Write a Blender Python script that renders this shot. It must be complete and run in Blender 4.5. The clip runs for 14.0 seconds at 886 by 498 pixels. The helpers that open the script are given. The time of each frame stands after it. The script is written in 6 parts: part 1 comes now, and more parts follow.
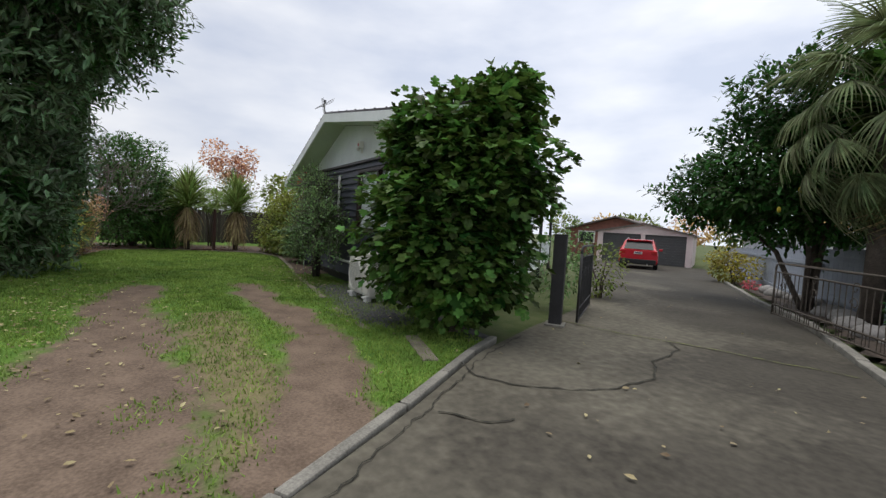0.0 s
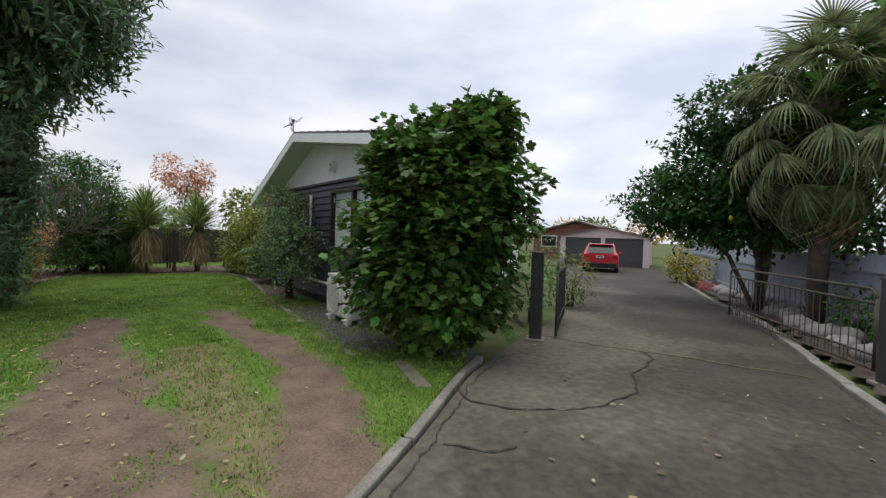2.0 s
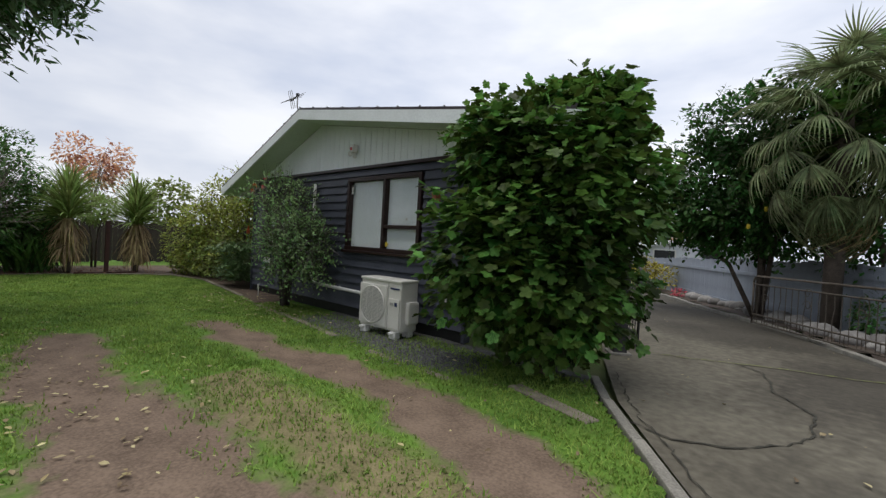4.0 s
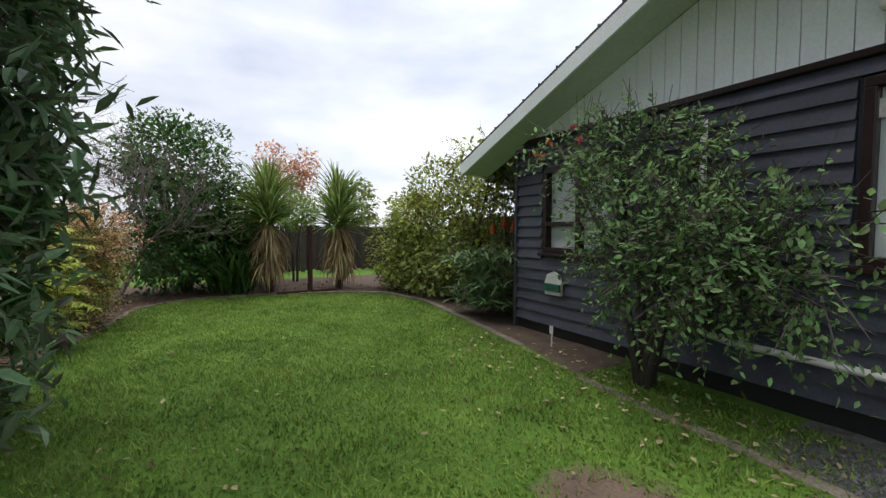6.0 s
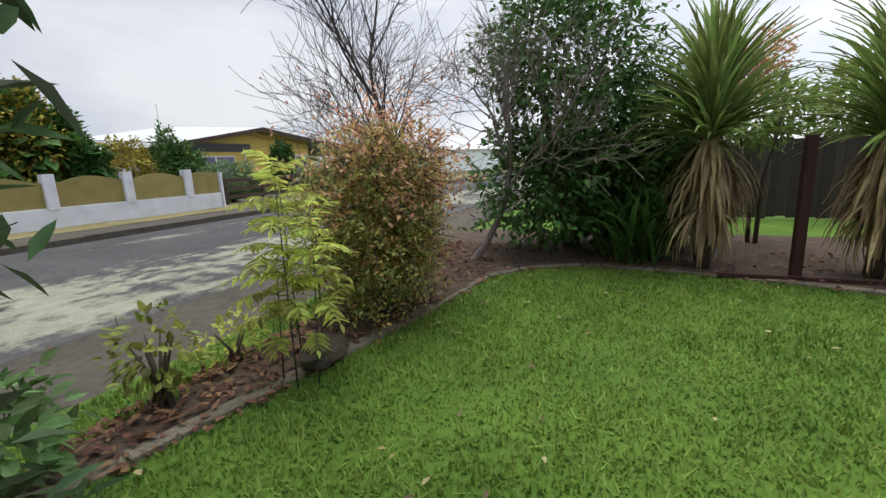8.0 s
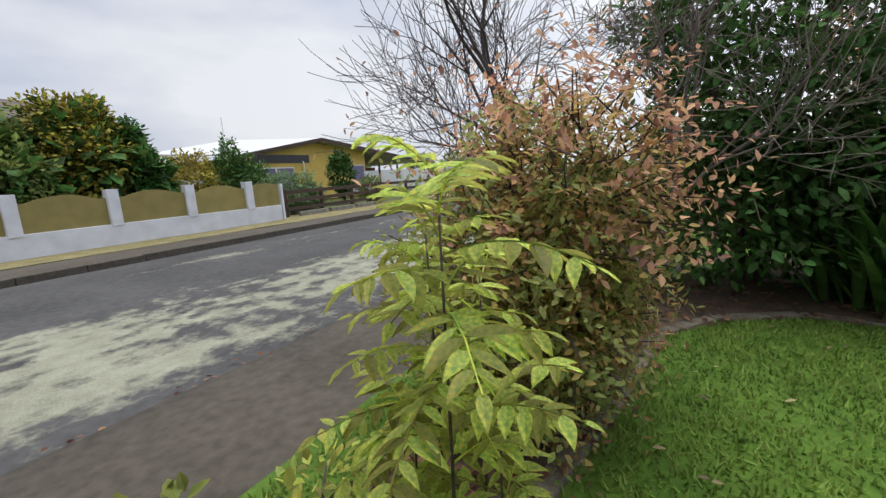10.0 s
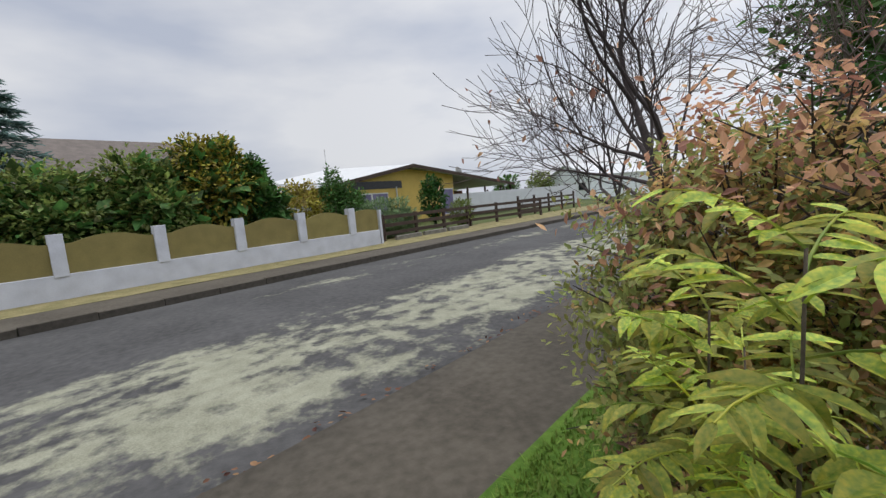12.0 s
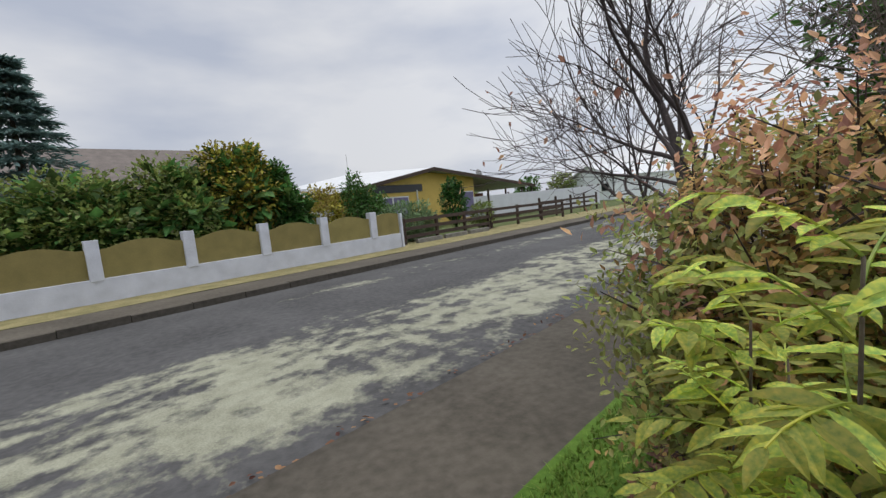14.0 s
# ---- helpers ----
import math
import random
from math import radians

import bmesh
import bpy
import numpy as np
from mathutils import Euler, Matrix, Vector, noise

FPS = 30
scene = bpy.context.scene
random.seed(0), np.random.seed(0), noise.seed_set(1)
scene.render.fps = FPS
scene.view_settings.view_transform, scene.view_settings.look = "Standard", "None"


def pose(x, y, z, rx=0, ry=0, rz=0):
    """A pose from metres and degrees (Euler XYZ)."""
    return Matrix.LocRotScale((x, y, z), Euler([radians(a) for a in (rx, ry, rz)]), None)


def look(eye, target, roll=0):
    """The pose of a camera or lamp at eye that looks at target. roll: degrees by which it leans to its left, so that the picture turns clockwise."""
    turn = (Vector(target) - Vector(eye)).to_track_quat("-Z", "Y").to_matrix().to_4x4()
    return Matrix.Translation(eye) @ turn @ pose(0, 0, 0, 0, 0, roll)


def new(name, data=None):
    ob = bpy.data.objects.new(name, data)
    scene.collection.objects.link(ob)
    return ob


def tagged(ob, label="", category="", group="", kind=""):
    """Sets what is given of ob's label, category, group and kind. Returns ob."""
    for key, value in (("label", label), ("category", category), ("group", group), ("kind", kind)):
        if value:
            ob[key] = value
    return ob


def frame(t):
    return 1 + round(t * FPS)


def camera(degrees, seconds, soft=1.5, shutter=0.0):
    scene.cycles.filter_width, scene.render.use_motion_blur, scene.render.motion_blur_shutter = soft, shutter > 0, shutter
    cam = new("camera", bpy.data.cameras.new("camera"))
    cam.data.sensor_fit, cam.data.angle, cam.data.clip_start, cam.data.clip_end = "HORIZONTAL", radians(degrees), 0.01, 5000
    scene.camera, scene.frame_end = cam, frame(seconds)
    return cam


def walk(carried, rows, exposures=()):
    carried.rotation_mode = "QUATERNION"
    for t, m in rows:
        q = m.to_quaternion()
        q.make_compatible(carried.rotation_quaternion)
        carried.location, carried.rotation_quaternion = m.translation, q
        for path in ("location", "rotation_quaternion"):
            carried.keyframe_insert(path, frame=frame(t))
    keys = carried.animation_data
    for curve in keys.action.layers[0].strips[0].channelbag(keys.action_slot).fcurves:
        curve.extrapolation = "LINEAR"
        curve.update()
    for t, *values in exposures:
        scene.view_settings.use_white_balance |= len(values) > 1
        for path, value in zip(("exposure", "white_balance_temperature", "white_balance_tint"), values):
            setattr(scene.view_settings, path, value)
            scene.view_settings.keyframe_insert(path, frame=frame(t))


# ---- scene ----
cam = camera(92.5, 14.0, soft=1.4)
PATH = [
    (0, look((6.349, -3.305, 1.271), (4.689, -2.194, 1.168), 3.51)),
    (0.5, look((6.401, -3.381, 1.313), (4.756, -2.249, 1.220), 2.95)),
    (1, look((6.465, -3.492, 1.414), (4.841, -2.328, 1.321), 2.96)),
    (1.5, look((6.446, -3.551, 1.492), (4.851, -2.347, 1.398), 3.65)),
    (2, look((6.267, -3.548, 1.469), (4.705, -2.300, 1.404), 1.65)),
    (2.2, look((6.097, -3.587, 1.471), (4.555, -2.316, 1.380), 3.38)),
    (4.3, look((3.841, -4.428, 1.288), (2.553, -2.898, 1.260), 2.05)),
    (4.5, look((3.559, -4.488, 1.362), (2.284, -2.948, 1.317), 1.39)),
    (5, look((2.807, -4.740, 1.512), (1.524, -3.208, 1.435), 0.68)),
    (5.5, look((1.165, -4.193, 1.536), (-0.338, -2.881, 1.399), -0.52)),
    (6, look((-0.672, -3.695, 1.333), (-2.414, -2.717, 1.240), 0.22)),
    (6.5, look((-2.643, -2.602, 1.472), (-4.623, -2.372, 1.302), 0.59)),
    (7, look((-4.219, -2.511, 1.124), (-6.139, -3.054, 0.983), -1.65)),
    (7.2, look((-4.265, -2.671, 1.175), (-6.077, -3.450, 0.839), -1.87)),
    (9.3, look((-5.680, -3.990, 1.318), (-7.459, -4.790, 0.874), -3.76)),
    (9.5, look((-5.717, -4.159, 1.310), (-7.488, -4.980, 0.874), -4.60)),
    (10, look((-5.661, -4.580, 1.304), (-7.356, -5.582, 0.950), -3.60)),
    (10.5, look((-5.571, -4.795, 1.298), (-7.178, -5.953, 1.021), -2.40)),
    (11, look((-5.567, -4.914, 1.409), (-7.123, -6.145, 1.159), -4.44)),
    (11.5, look((-5.609, -5.000, 1.404), (-7.134, -6.271, 1.166), -4.73)),
    (12, look((-5.619, -5.011, 1.412), (-7.104, -6.331, 1.184), -5.02)),
    (12.5, look((-5.632, -5.009, 1.421), (-7.081, -6.370, 1.204), -5.28)),
    (13, look((-5.627, -5.013, 1.424), (-7.056, -6.397, 1.214), -5.38)),
    (13.5, look((-5.638, -5.016, 1.421), (-7.060, -6.408, 1.214), -5.61)),
    (14, look((-5.634, -5.030, 1.420), (-7.055, -6.422, 1.214), -5.71)),
]
walk(cam, PATH, exposures=[(0.0, 0.08), (2.2, 0.08), (4.3, 0.05), (5.0, 0.12), (5.5, 0.2), (6.0, 0.32), (7.0, 0.28), (9.3, 0.32), (10.2, 0.28), (11.3, 0.1), (14.0, 0.06)])

# ---- sky, sun ----
world = bpy.data.worlds.new("overcast_sky")
scene.world = world
world.use_nodes = True
wn, wl = world.node_tree.nodes, world.node_tree.links
sky = wn.new("ShaderNodeTexSky")
sky.sky_type, sky.sun_disc = 'NISHITA', False
sky.sun_elevation, sky.sun_rotation = radians(82), radians(225)
sky.dust_density, sky.air_density = 3.0, 1.0
coord = wn.new("ShaderNodeTexCoord")
squash = wn.new("ShaderNodeMapping")
squash.inputs["Scale"].default_value = (1.2, 1.2, 3.5)
wl.new(coord.outputs["Generated"], squash.inputs["Vector"])
cloud = wn.new("ShaderNodeTexNoise")
cloud.inputs["Scale"].default_value, cloud.inputs["Detail"].default_value = 1.7, 5
wl.new(squash.outputs["Vector"], cloud.inputs["Vector"])
ramp = wn.new("ShaderNodeValToRGB")
ramp.color_ramp.elements[0].position, ramp.color_ramp.elements[0].color = 0.36, (8.2, 8.9, 10.6, 1)
ramp.color_ramp.elements[1].position, ramp.color_ramp.elements[1].color = 0.62, (12.5, 12.7, 13.3, 1)
wl.new(cloud.outputs["Fac"], ramp.inputs["Fac"])
mix = wn.new("ShaderNodeMixRGB")
mix.inputs["Fac"].default_value = 0.86
wl.new(sky.outputs["Color"], mix.inputs["Color1"])
wl.new(ramp.outputs["Color"], mix.inputs["Color2"])
axes = wn.new("ShaderNodeSeparateXYZ")
wl.new(coord.outputs["Generated"], axes.inputs["Vector"])
glow = wn.new("ShaderNodeMapRange")
glow.inputs["From Min"].default_value, glow.inputs["From Max"].default_value = -0.8, 0.8
glow.inputs["To Min"].default_value, glow.inputs["To Max"].default_value = 0.80, 1.22
wl.new(axes.outputs["Y"], glow.inputs["Value"])
grade = wn.new("ShaderNodeVectorMath")
grade.operation = 'SCALE'
wl.new(mix.outputs["Color"], grade.inputs["Vector"])
wl.new(glow.outputs["Result"], grade.inputs["Scale"])
wl.new(grade.outputs["Vector"], wn["Background"].inputs["Color"])
wn["Background"].inputs["Strength"].default_value = 0.074
sun = new("sun", bpy.data.lights.new("sun", 'SUN'))
sun.data.energy, sun.data.angle, sun.data.color = 2.1, radians(55), (1.0, 0.97, 0.92)
sun.matrix_world = look((-2, -2, 20), (0, 0, 0))


# ---- materials ----
def material(name, color, rough=0.7, metal=0.0, var=0.25, scale=6.0, fine=60.0, bump=0.15, coat=None, island=0.0, thin=0.0, second=None, spec=0.4):
    """A surface with colour variation at two scales, fine relief, and, for leaves, light coming through."""
    m = bpy.data.materials.new(name)
    m.use_nodes = True
    n, l = m.node_tree.nodes, m.node_tree.links
    b = n["Principled BSDF"]
    b.inputs["Roughness"].default_value, b.inputs["Metallic"].default_value = rough, metal
    b.inputs["Specular IOR Level"].default_value = spec
    tc = n.new("ShaderNodeTexCoord")
    a, f = n.new("ShaderNodeTexNoise"), n.new("ShaderNodeTexNoise")
    a.inputs["Scale"].default_value, a.inputs["Detail"].default_value = scale, 4
    f.inputs["Scale"].default_value, f.inputs["Detail"].default_value = fine, 3
    l.new(tc.outputs["Object"], a.inputs["Vector"])
    l.new(tc.outputs["Object"], f.inputs["Vector"])
    add = n.new("ShaderNodeMath")
    add.operation = 'ADD'
    l.new(a.outputs["Fac"], add.inputs[0])
    l.new(f.outputs["Fac"], add.inputs[1])
    half = n.new("ShaderNodeMath")
    half.operation = 'MULTIPLY'
    half.inputs[1].default_value = 0.5
    l.new(add.outputs[0], half.inputs[0])
    r = n.new("ShaderNodeValToRGB")
    dark = [max(0.0, c * (1 - var)) for c in color]
    light = [min(1.0, c * (1 + var)) for c in (second or color)]
    r.color_ramp.elements[0].position, r.color_ramp.elements[0].color = 0.36, (*dark, 1)
    r.color_ramp.elements[1].position, r.color_ramp.elements[1].color = 0.64, (*light, 1)
    l.new(half.outputs[0], r.inputs["Fac"])
    out = r.outputs["Color"]
    if island:
        g = n.new("ShaderNodeNewGeometry")
        oi = n.new("ShaderNodeObjectInfo")
        both = n.new("ShaderNodeMath")
        both.operation = 'ADD'
        l.new(g.outputs["Random Per Island"], both.inputs[0])
        l.new(oi.outputs["Random"], both.inputs[1])
        wrap = n.new("ShaderNodeMath")
        wrap.operation = 'FRACT'
        l.new(both.outputs[0], wrap.inputs[0])
        hsv = n.new("ShaderNodeHueSaturation")
        rng = n.new("ShaderNodeMapRange")
        rng.inputs["To Min"].default_value, rng.inputs["To Max"].default_value = 1 - island, 1 + island
        l.new(wrap.outputs[0], rng.inputs["Value"])
        l.new(rng.outputs["Result"], hsv.inputs["Value"])
        hue = n.new("ShaderNodeMapRange")
        hue.inputs["To Min"].default_value, hue.inputs["To Max"].default_value = 0.5 - 0.05 * island, 0.5 + 0.04 * island
        l.new(wrap.outputs[0], hue.inputs["Value"])
        l.new(hue.outputs["Result"], hsv.inputs["Hue"])
        l.new(out, hsv.inputs["Color"])
        out = hsv.outputs["Color"]
    l.new(out, b.inputs["Base Color"])
    if bump:
        bp = n.new("ShaderNodeBump")
        bp.inputs["Strength"].default_value, bp.inputs["Distance"].default_value = bump, 0.01
        l.new(half.outputs[0], bp.inputs["Height"])
        l.new(bp.outputs["Normal"], b.inputs["Normal"])
    if thin:
        t = n.new("ShaderNodeBsdfTranslucent")
        l.new(out, t.inputs["Color"])
        ms = n.new("ShaderNodeMixShader")
        ms.inputs["Fac"].default_value = thin
        l.new(b.outputs[0], ms.inputs[1])
        l.new(t.outputs[0], ms.inputs[2])
        l.new(ms.outputs[0], n["Material Output"].inputs["Surface"])
    return m


def leafy(name, color, island=0.35, rough=0.5, second=None, thin=0.3, spec=0.35):
    return material(name, color, rough, var=0.12, scale=1.2, fine=9, bump=0.0, island=island, thin=thin, second=second, spec=spec)


M = {}
M["clad"] = material("charcoal_weatherboard_paint", (0.056, 0.061, 0.082), 0.5, var=0.25, scale=3, fine=50, bump=0.12, island=0.12)
M["white"] = material("white_house_paint", (0.80, 0.84, 0.84), 0.5, var=0.08, scale=2, fine=40, bump=0.08)
M["soffit"] = material("pale_green_soffit_paint", (0.58, 0.64, 0.55), 0.6, var=0.1, scale=2, fine=30, bump=0.05)
M["frame"] = material("dark_brown_joinery", (0.022, 0.010, 0.009), 0.4, var=0.25, scale=5, fine=50, bump=0.05)
M["blind"] = material("white_roller_blind", (0.84, 0.90, 0.92), 0.9, var=0.04, scale=2.0, fine=8, bump=0.1)
M["roofing"] = material("brown_metal_roofing", (0.05, 0.04, 0.045), 0.45, var=0.2, scale=3, bump=0.08)
M["plastic"] = material("cream_white_enamel", (0.62, 0.61, 0.57), 0.4, var=0.07, scale=3, bump=0.03)
M["grille"] = material("grey_fan_grille", (0.36, 0.36, 0.34), 0.5, var=0.1, bump=0.03)
M["bar"] = material("navy_print", (0.02, 0.03, 0.10), 0.5, bump=0)
M["yellow"] = material("yellow_sticker", (0.75, 0.6, 0.08), 0.5, bump=0)
M["pvc"] = material("white_pvc", (0.66, 0.66, 0.64), 0.4, var=0.1, bump=0.03)
M["metal"] = material("weathered_galvanised_steel", (0.22, 0.22, 0.21), 0.5, 0.6, var=0.35, scale=9, bump=0.1)
M["rust"] = material("rusty_wrought_iron", (0.09, 0.075, 0.06), 0.75, 0.3, var=0.4, scale=12, bump=0.25)
M["postdark"] = material("dark_stained_post", (0.035, 0.034, 0.036), 0.6, var=0.3, scale=5, bump=0.2)
M["redpost"] = material("dark_red_stained_timber", (0.05, 0.018, 0.016), 0.7, var=0.3, scale=6, bump=0.2)
M["bark"] = material("grey_brown_bark", (0.10, 0.08, 0.065), 0.9, var=0.4, scale=8, bump=0.5)
M["twig"] = material("pale_grey_twig", (0.21, 0.175, 0.16), 0.85, var=0.3, scale=9, bump=0.2)
M["darktwig"] = material("dark_twig_bark", (0.075, 0.06, 0.06), 0.85, var=0.3, scale=9, bump=0.2)
M["fence"] = material("dark_paling_timber", (0.045, 0.034, 0.028), 0.85, var=0.35, scale=4, bump=0.3, island=0.25)
M["bluefence"] = material("blue_grey_painted_fence", (0.26, 0.29, 0.34), 0.7, var=0.15, scale=3, bump=0.15, island=0.06)
M["stone"] = material("river_stone", (0.22, 0.21, 0.20), 0.8, var=0.3, scale=5, bump=0.3, island=0.35)
M["kerb"] = material("old_concrete_edging", (0.20, 0.19, 0.165), 0.9, var=0.35, scale=5, fine=70, bump=0.35)
M["edging"] = material("earthy_concrete_edging", (0.17, 0.15, 0.115), 0.95, var=0.45, scale=6, fine=60, bump=0.4)
M["soil"] = material("dark_garden_soil", (0.06, 0.045, 0.035), 0.95, var=0.5, scale=6, fine=50, bump=0.7)
M["gravel"] = material("grey_gravel", (0.11, 0.11, 0.112), 0.9, var=0.4, scale=30, fine=110, bump=0.6, island=0.5)
M["pink"] = material("pale_pink_garage_paint", (0.64, 0.54, 0.53), 0.6, var=0.08, scale=3, bump=0.05)
M["rollerdoor"] = material("dark_grey_door_steel", (0.075, 0.078, 0.08), 0.5, var=0.12, scale=3, bump=0.03)
M["carred"] = material("glossy_red_car_paint", (0.48, 0.018, 0.03), 0.22, var=0.05, bump=0, spec=0.6)
M["black"] = material("black_plastic", (0.015, 0.015, 0.016), 0.5, var=0.2, bump=0.05)
M["tyre"] = material("tyre_rubber", (0.02, 0.02, 0.02), 0.85, var=0.2, bump=0.2)
M["chrome"] = material("bright_alloy", (0.5, 0.5, 0.5), 0.3, 0.9, var=0.1, bump=0)
M["lampred"] = material("red_tail_lamp", (0.35, 0.01, 0.012), 0.2, bump=0)
M["plate"] = material("pale_plate", (0.6, 0.6, 0.56), 0.5, bump=0)
M["whitewall"] = material("white_rendered_wall", (0.58, 0.60, 0.66), 0.8, var=0.14, scale=3, bump=0.2)
M["olive"] = material("olive_painted_panel", (0.24, 0.20, 0.07), 0.8, var=0.15, scale=3, bump=0.12, island=0.06)
M["railfence"] = material("dark_brown_rail_timber", (0.06, 0.04, 0.03), 0.85, var=0.3, scale=4, bump=0.25)
M["yellowwall"] = material("yellow_house_paint", (0.56, 0.40, 0.10), 0.7, var=0.1, scale=2, bump=0.06)
M["whiteroof"] = material("pale_metal_roof", (0.60, 0.62, 0.64), 0.5, var=0.08, scale=2, bump=0.05)
M["brownroof"] = material("brown_tile_roof", (0.13, 0.11, 0.10), 0.8, var=0.25, scale=3, bump=0.3)
M["purple"] = material("mauve_curtain", (0.17, 0.15, 0.26), 0.85, var=0.2, scale=3, bump=0.1)
M["brick"] = material("red_brick_far_wall", (0.22, 0.09, 0.07), 0.85, var=0.25, scale=4, bump=0.2)
M["green"] = material("dark_green_plastic", (0.02, 0.10, 0.07), 0.45, var=0.1, bump=0.02)
M["petal_pink"] = leafy("pink_rose_petal", (0.60, 0.10, 0.14), 0.15)
M["petal_orange"] = leafy("orange_flower", (0.60, 0.13, 0.03), 0.2)
M["lemon"] = material("lemon_skin", (0.7, 0.55, 0.05), 0.45, bump=0.1)
M["terracotta"] = material("terracotta", (0.25, 0.09, 0.05), 0.8, bump=0.1)
M["leaf_fig"] = leafy("glossy_lobed_green_leaf", (0.028, 0.070, 0.014), 0.7, 0.5, (0.115, 0.21, 0.042), 0.35, 0.22)
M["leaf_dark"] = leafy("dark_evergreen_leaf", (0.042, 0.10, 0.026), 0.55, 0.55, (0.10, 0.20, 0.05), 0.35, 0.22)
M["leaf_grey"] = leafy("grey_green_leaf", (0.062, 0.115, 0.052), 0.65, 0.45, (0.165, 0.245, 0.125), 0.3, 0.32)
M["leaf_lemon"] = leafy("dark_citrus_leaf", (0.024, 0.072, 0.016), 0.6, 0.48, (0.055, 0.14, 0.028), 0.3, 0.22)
M["leaf_citrus"] = leafy("yellow_green_citrus_leaf", (0.13, 0.19, 0.045), 0.6, 0.45, (0.38, 0.40, 0.07), 0.4)
M["leaf_rose"] = leafy("rose_leaf", (0.115, 0.215, 0.08), 0.55, 0.55, (0.25, 0.38, 0.15), 0.45, 0.28)
M["leaf_orange"] = leafy("autumn_orange_leaf", (0.42, 0.34, 0.13), 0.5, 0.6, (0.76, 0.47, 0.22), 0.55)
M["leaf_olive"] = leafy("olive_turning_leaf", (0.21, 0.30, 0.09), 0.5, 0.55, (0.44, 0.42, 0.14), 0.5)
M["leaf_red"] = leafy("autumn_red_leaf", (0.46, 0.26, 0.15), 0.5, 0.65, (0.74, 0.42, 0.29), 0.5)
M["leaf_sumac"] = leafy("yellowing_pinnate_leaf", (0.32, 0.48, 0.13), 0.55, 0.5, (0.80, 0.72, 0.16), 0.55, 0.4)
M["leaf_cord"] = leafy("cordyline_blade", (0.17, 0.25, 0.065), 0.5, 0.5, (0.28, 0.36, 0.12), 0.35)
M["leaf_dead"] = leafy("dry_tan_blade", (0.36, 0.26, 0.14), 0.4, 0.8, (0.46, 0.36, 0.21), 0.25)
M["leaf_palm"] = leafy("fan_palm_blade", (0.11, 0.16, 0.07), 0.55, 0.5, (0.25, 0.285, 0.14), 0.3)
M["leaf_aloe"] = leafy("grey_green_succulent_blade", (0.11, 0.19, 0.08), 0.4, 0.5, (0.20, 0.29, 0.13), 0.15)
M["leaf_spruce"] = leafy("blue_spruce_needle", (0.10, 0.17, 0.16), 0.4, 0.6, (0.20, 0.29, 0.27), 0.4)
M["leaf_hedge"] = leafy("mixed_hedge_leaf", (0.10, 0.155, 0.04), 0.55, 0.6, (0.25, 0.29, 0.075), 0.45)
M["leaf_yellow"] = leafy("yellow_shrub_leaf", (0.20, 0.18, 0.03), 0.5, 0.6, (0.36, 0.30, 0.045), 0.3)
M["leaf_fallen"] = leafy("fallen_leaf", (0.22, 0.16, 0.08), 0.6, 0.8, (0.38, 0.33, 0.19), 0.15)
M["leaf_brown"] = leafy("brown_fallen_leaf", (0.10, 0.05, 0.03), 0.6, 0.8, (0.20, 0.10, 0.06), 0.1)
M["blade"] = material("grass_blade", (0.125, 0.225, 0.036), 0.7, var=0.25, scale=1.1, fine=5, bump=0.0, island=0.28, thin=0.3, second=(0.21, 0.30, 0.06), spec=0.3)
M["crack"] = material("dirt_filled_crack", (0.035, 0.033, 0.025), 0.95, var=0.5, scale=20, bump=0.6)
M["moss"] = material("mossy_crack", (0.12, 0.13, 0.05), 0.95, var=0.5, scale=20, bump=0.6)

glass = bpy.data.materials.new("window_glass")
glass.use_nodes = True
gn, gl = glass.node_tree.nodes, glass.node_tree.links
gt, gg, gm, gf = gn.new("ShaderNodeBsdfTransparent"), gn.new("ShaderNodeBsdfGlossy"), gn.new("ShaderNodeMixShader"), gn.new("ShaderNodeFresnel")
gg.inputs["Roughness"].default_value = 0.03
gf.inputs["IOR"].default_value = 1.5
gl.new(gf.outputs[0], gm.inputs[0])
gl.new(gt.outputs[0], gm.inputs[1])
gl.new(gg.outputs[0], gm.inputs[2])
gl.new(gm.outputs[0], gn["Material Output"].inputs["Surface"])
M["glass"] = glass
darkglass = material("dark_car_glass", (0.02, 0.022, 0.025), 0.22, bump=0, spec=0.35)
M["darkglass"] = darkglass


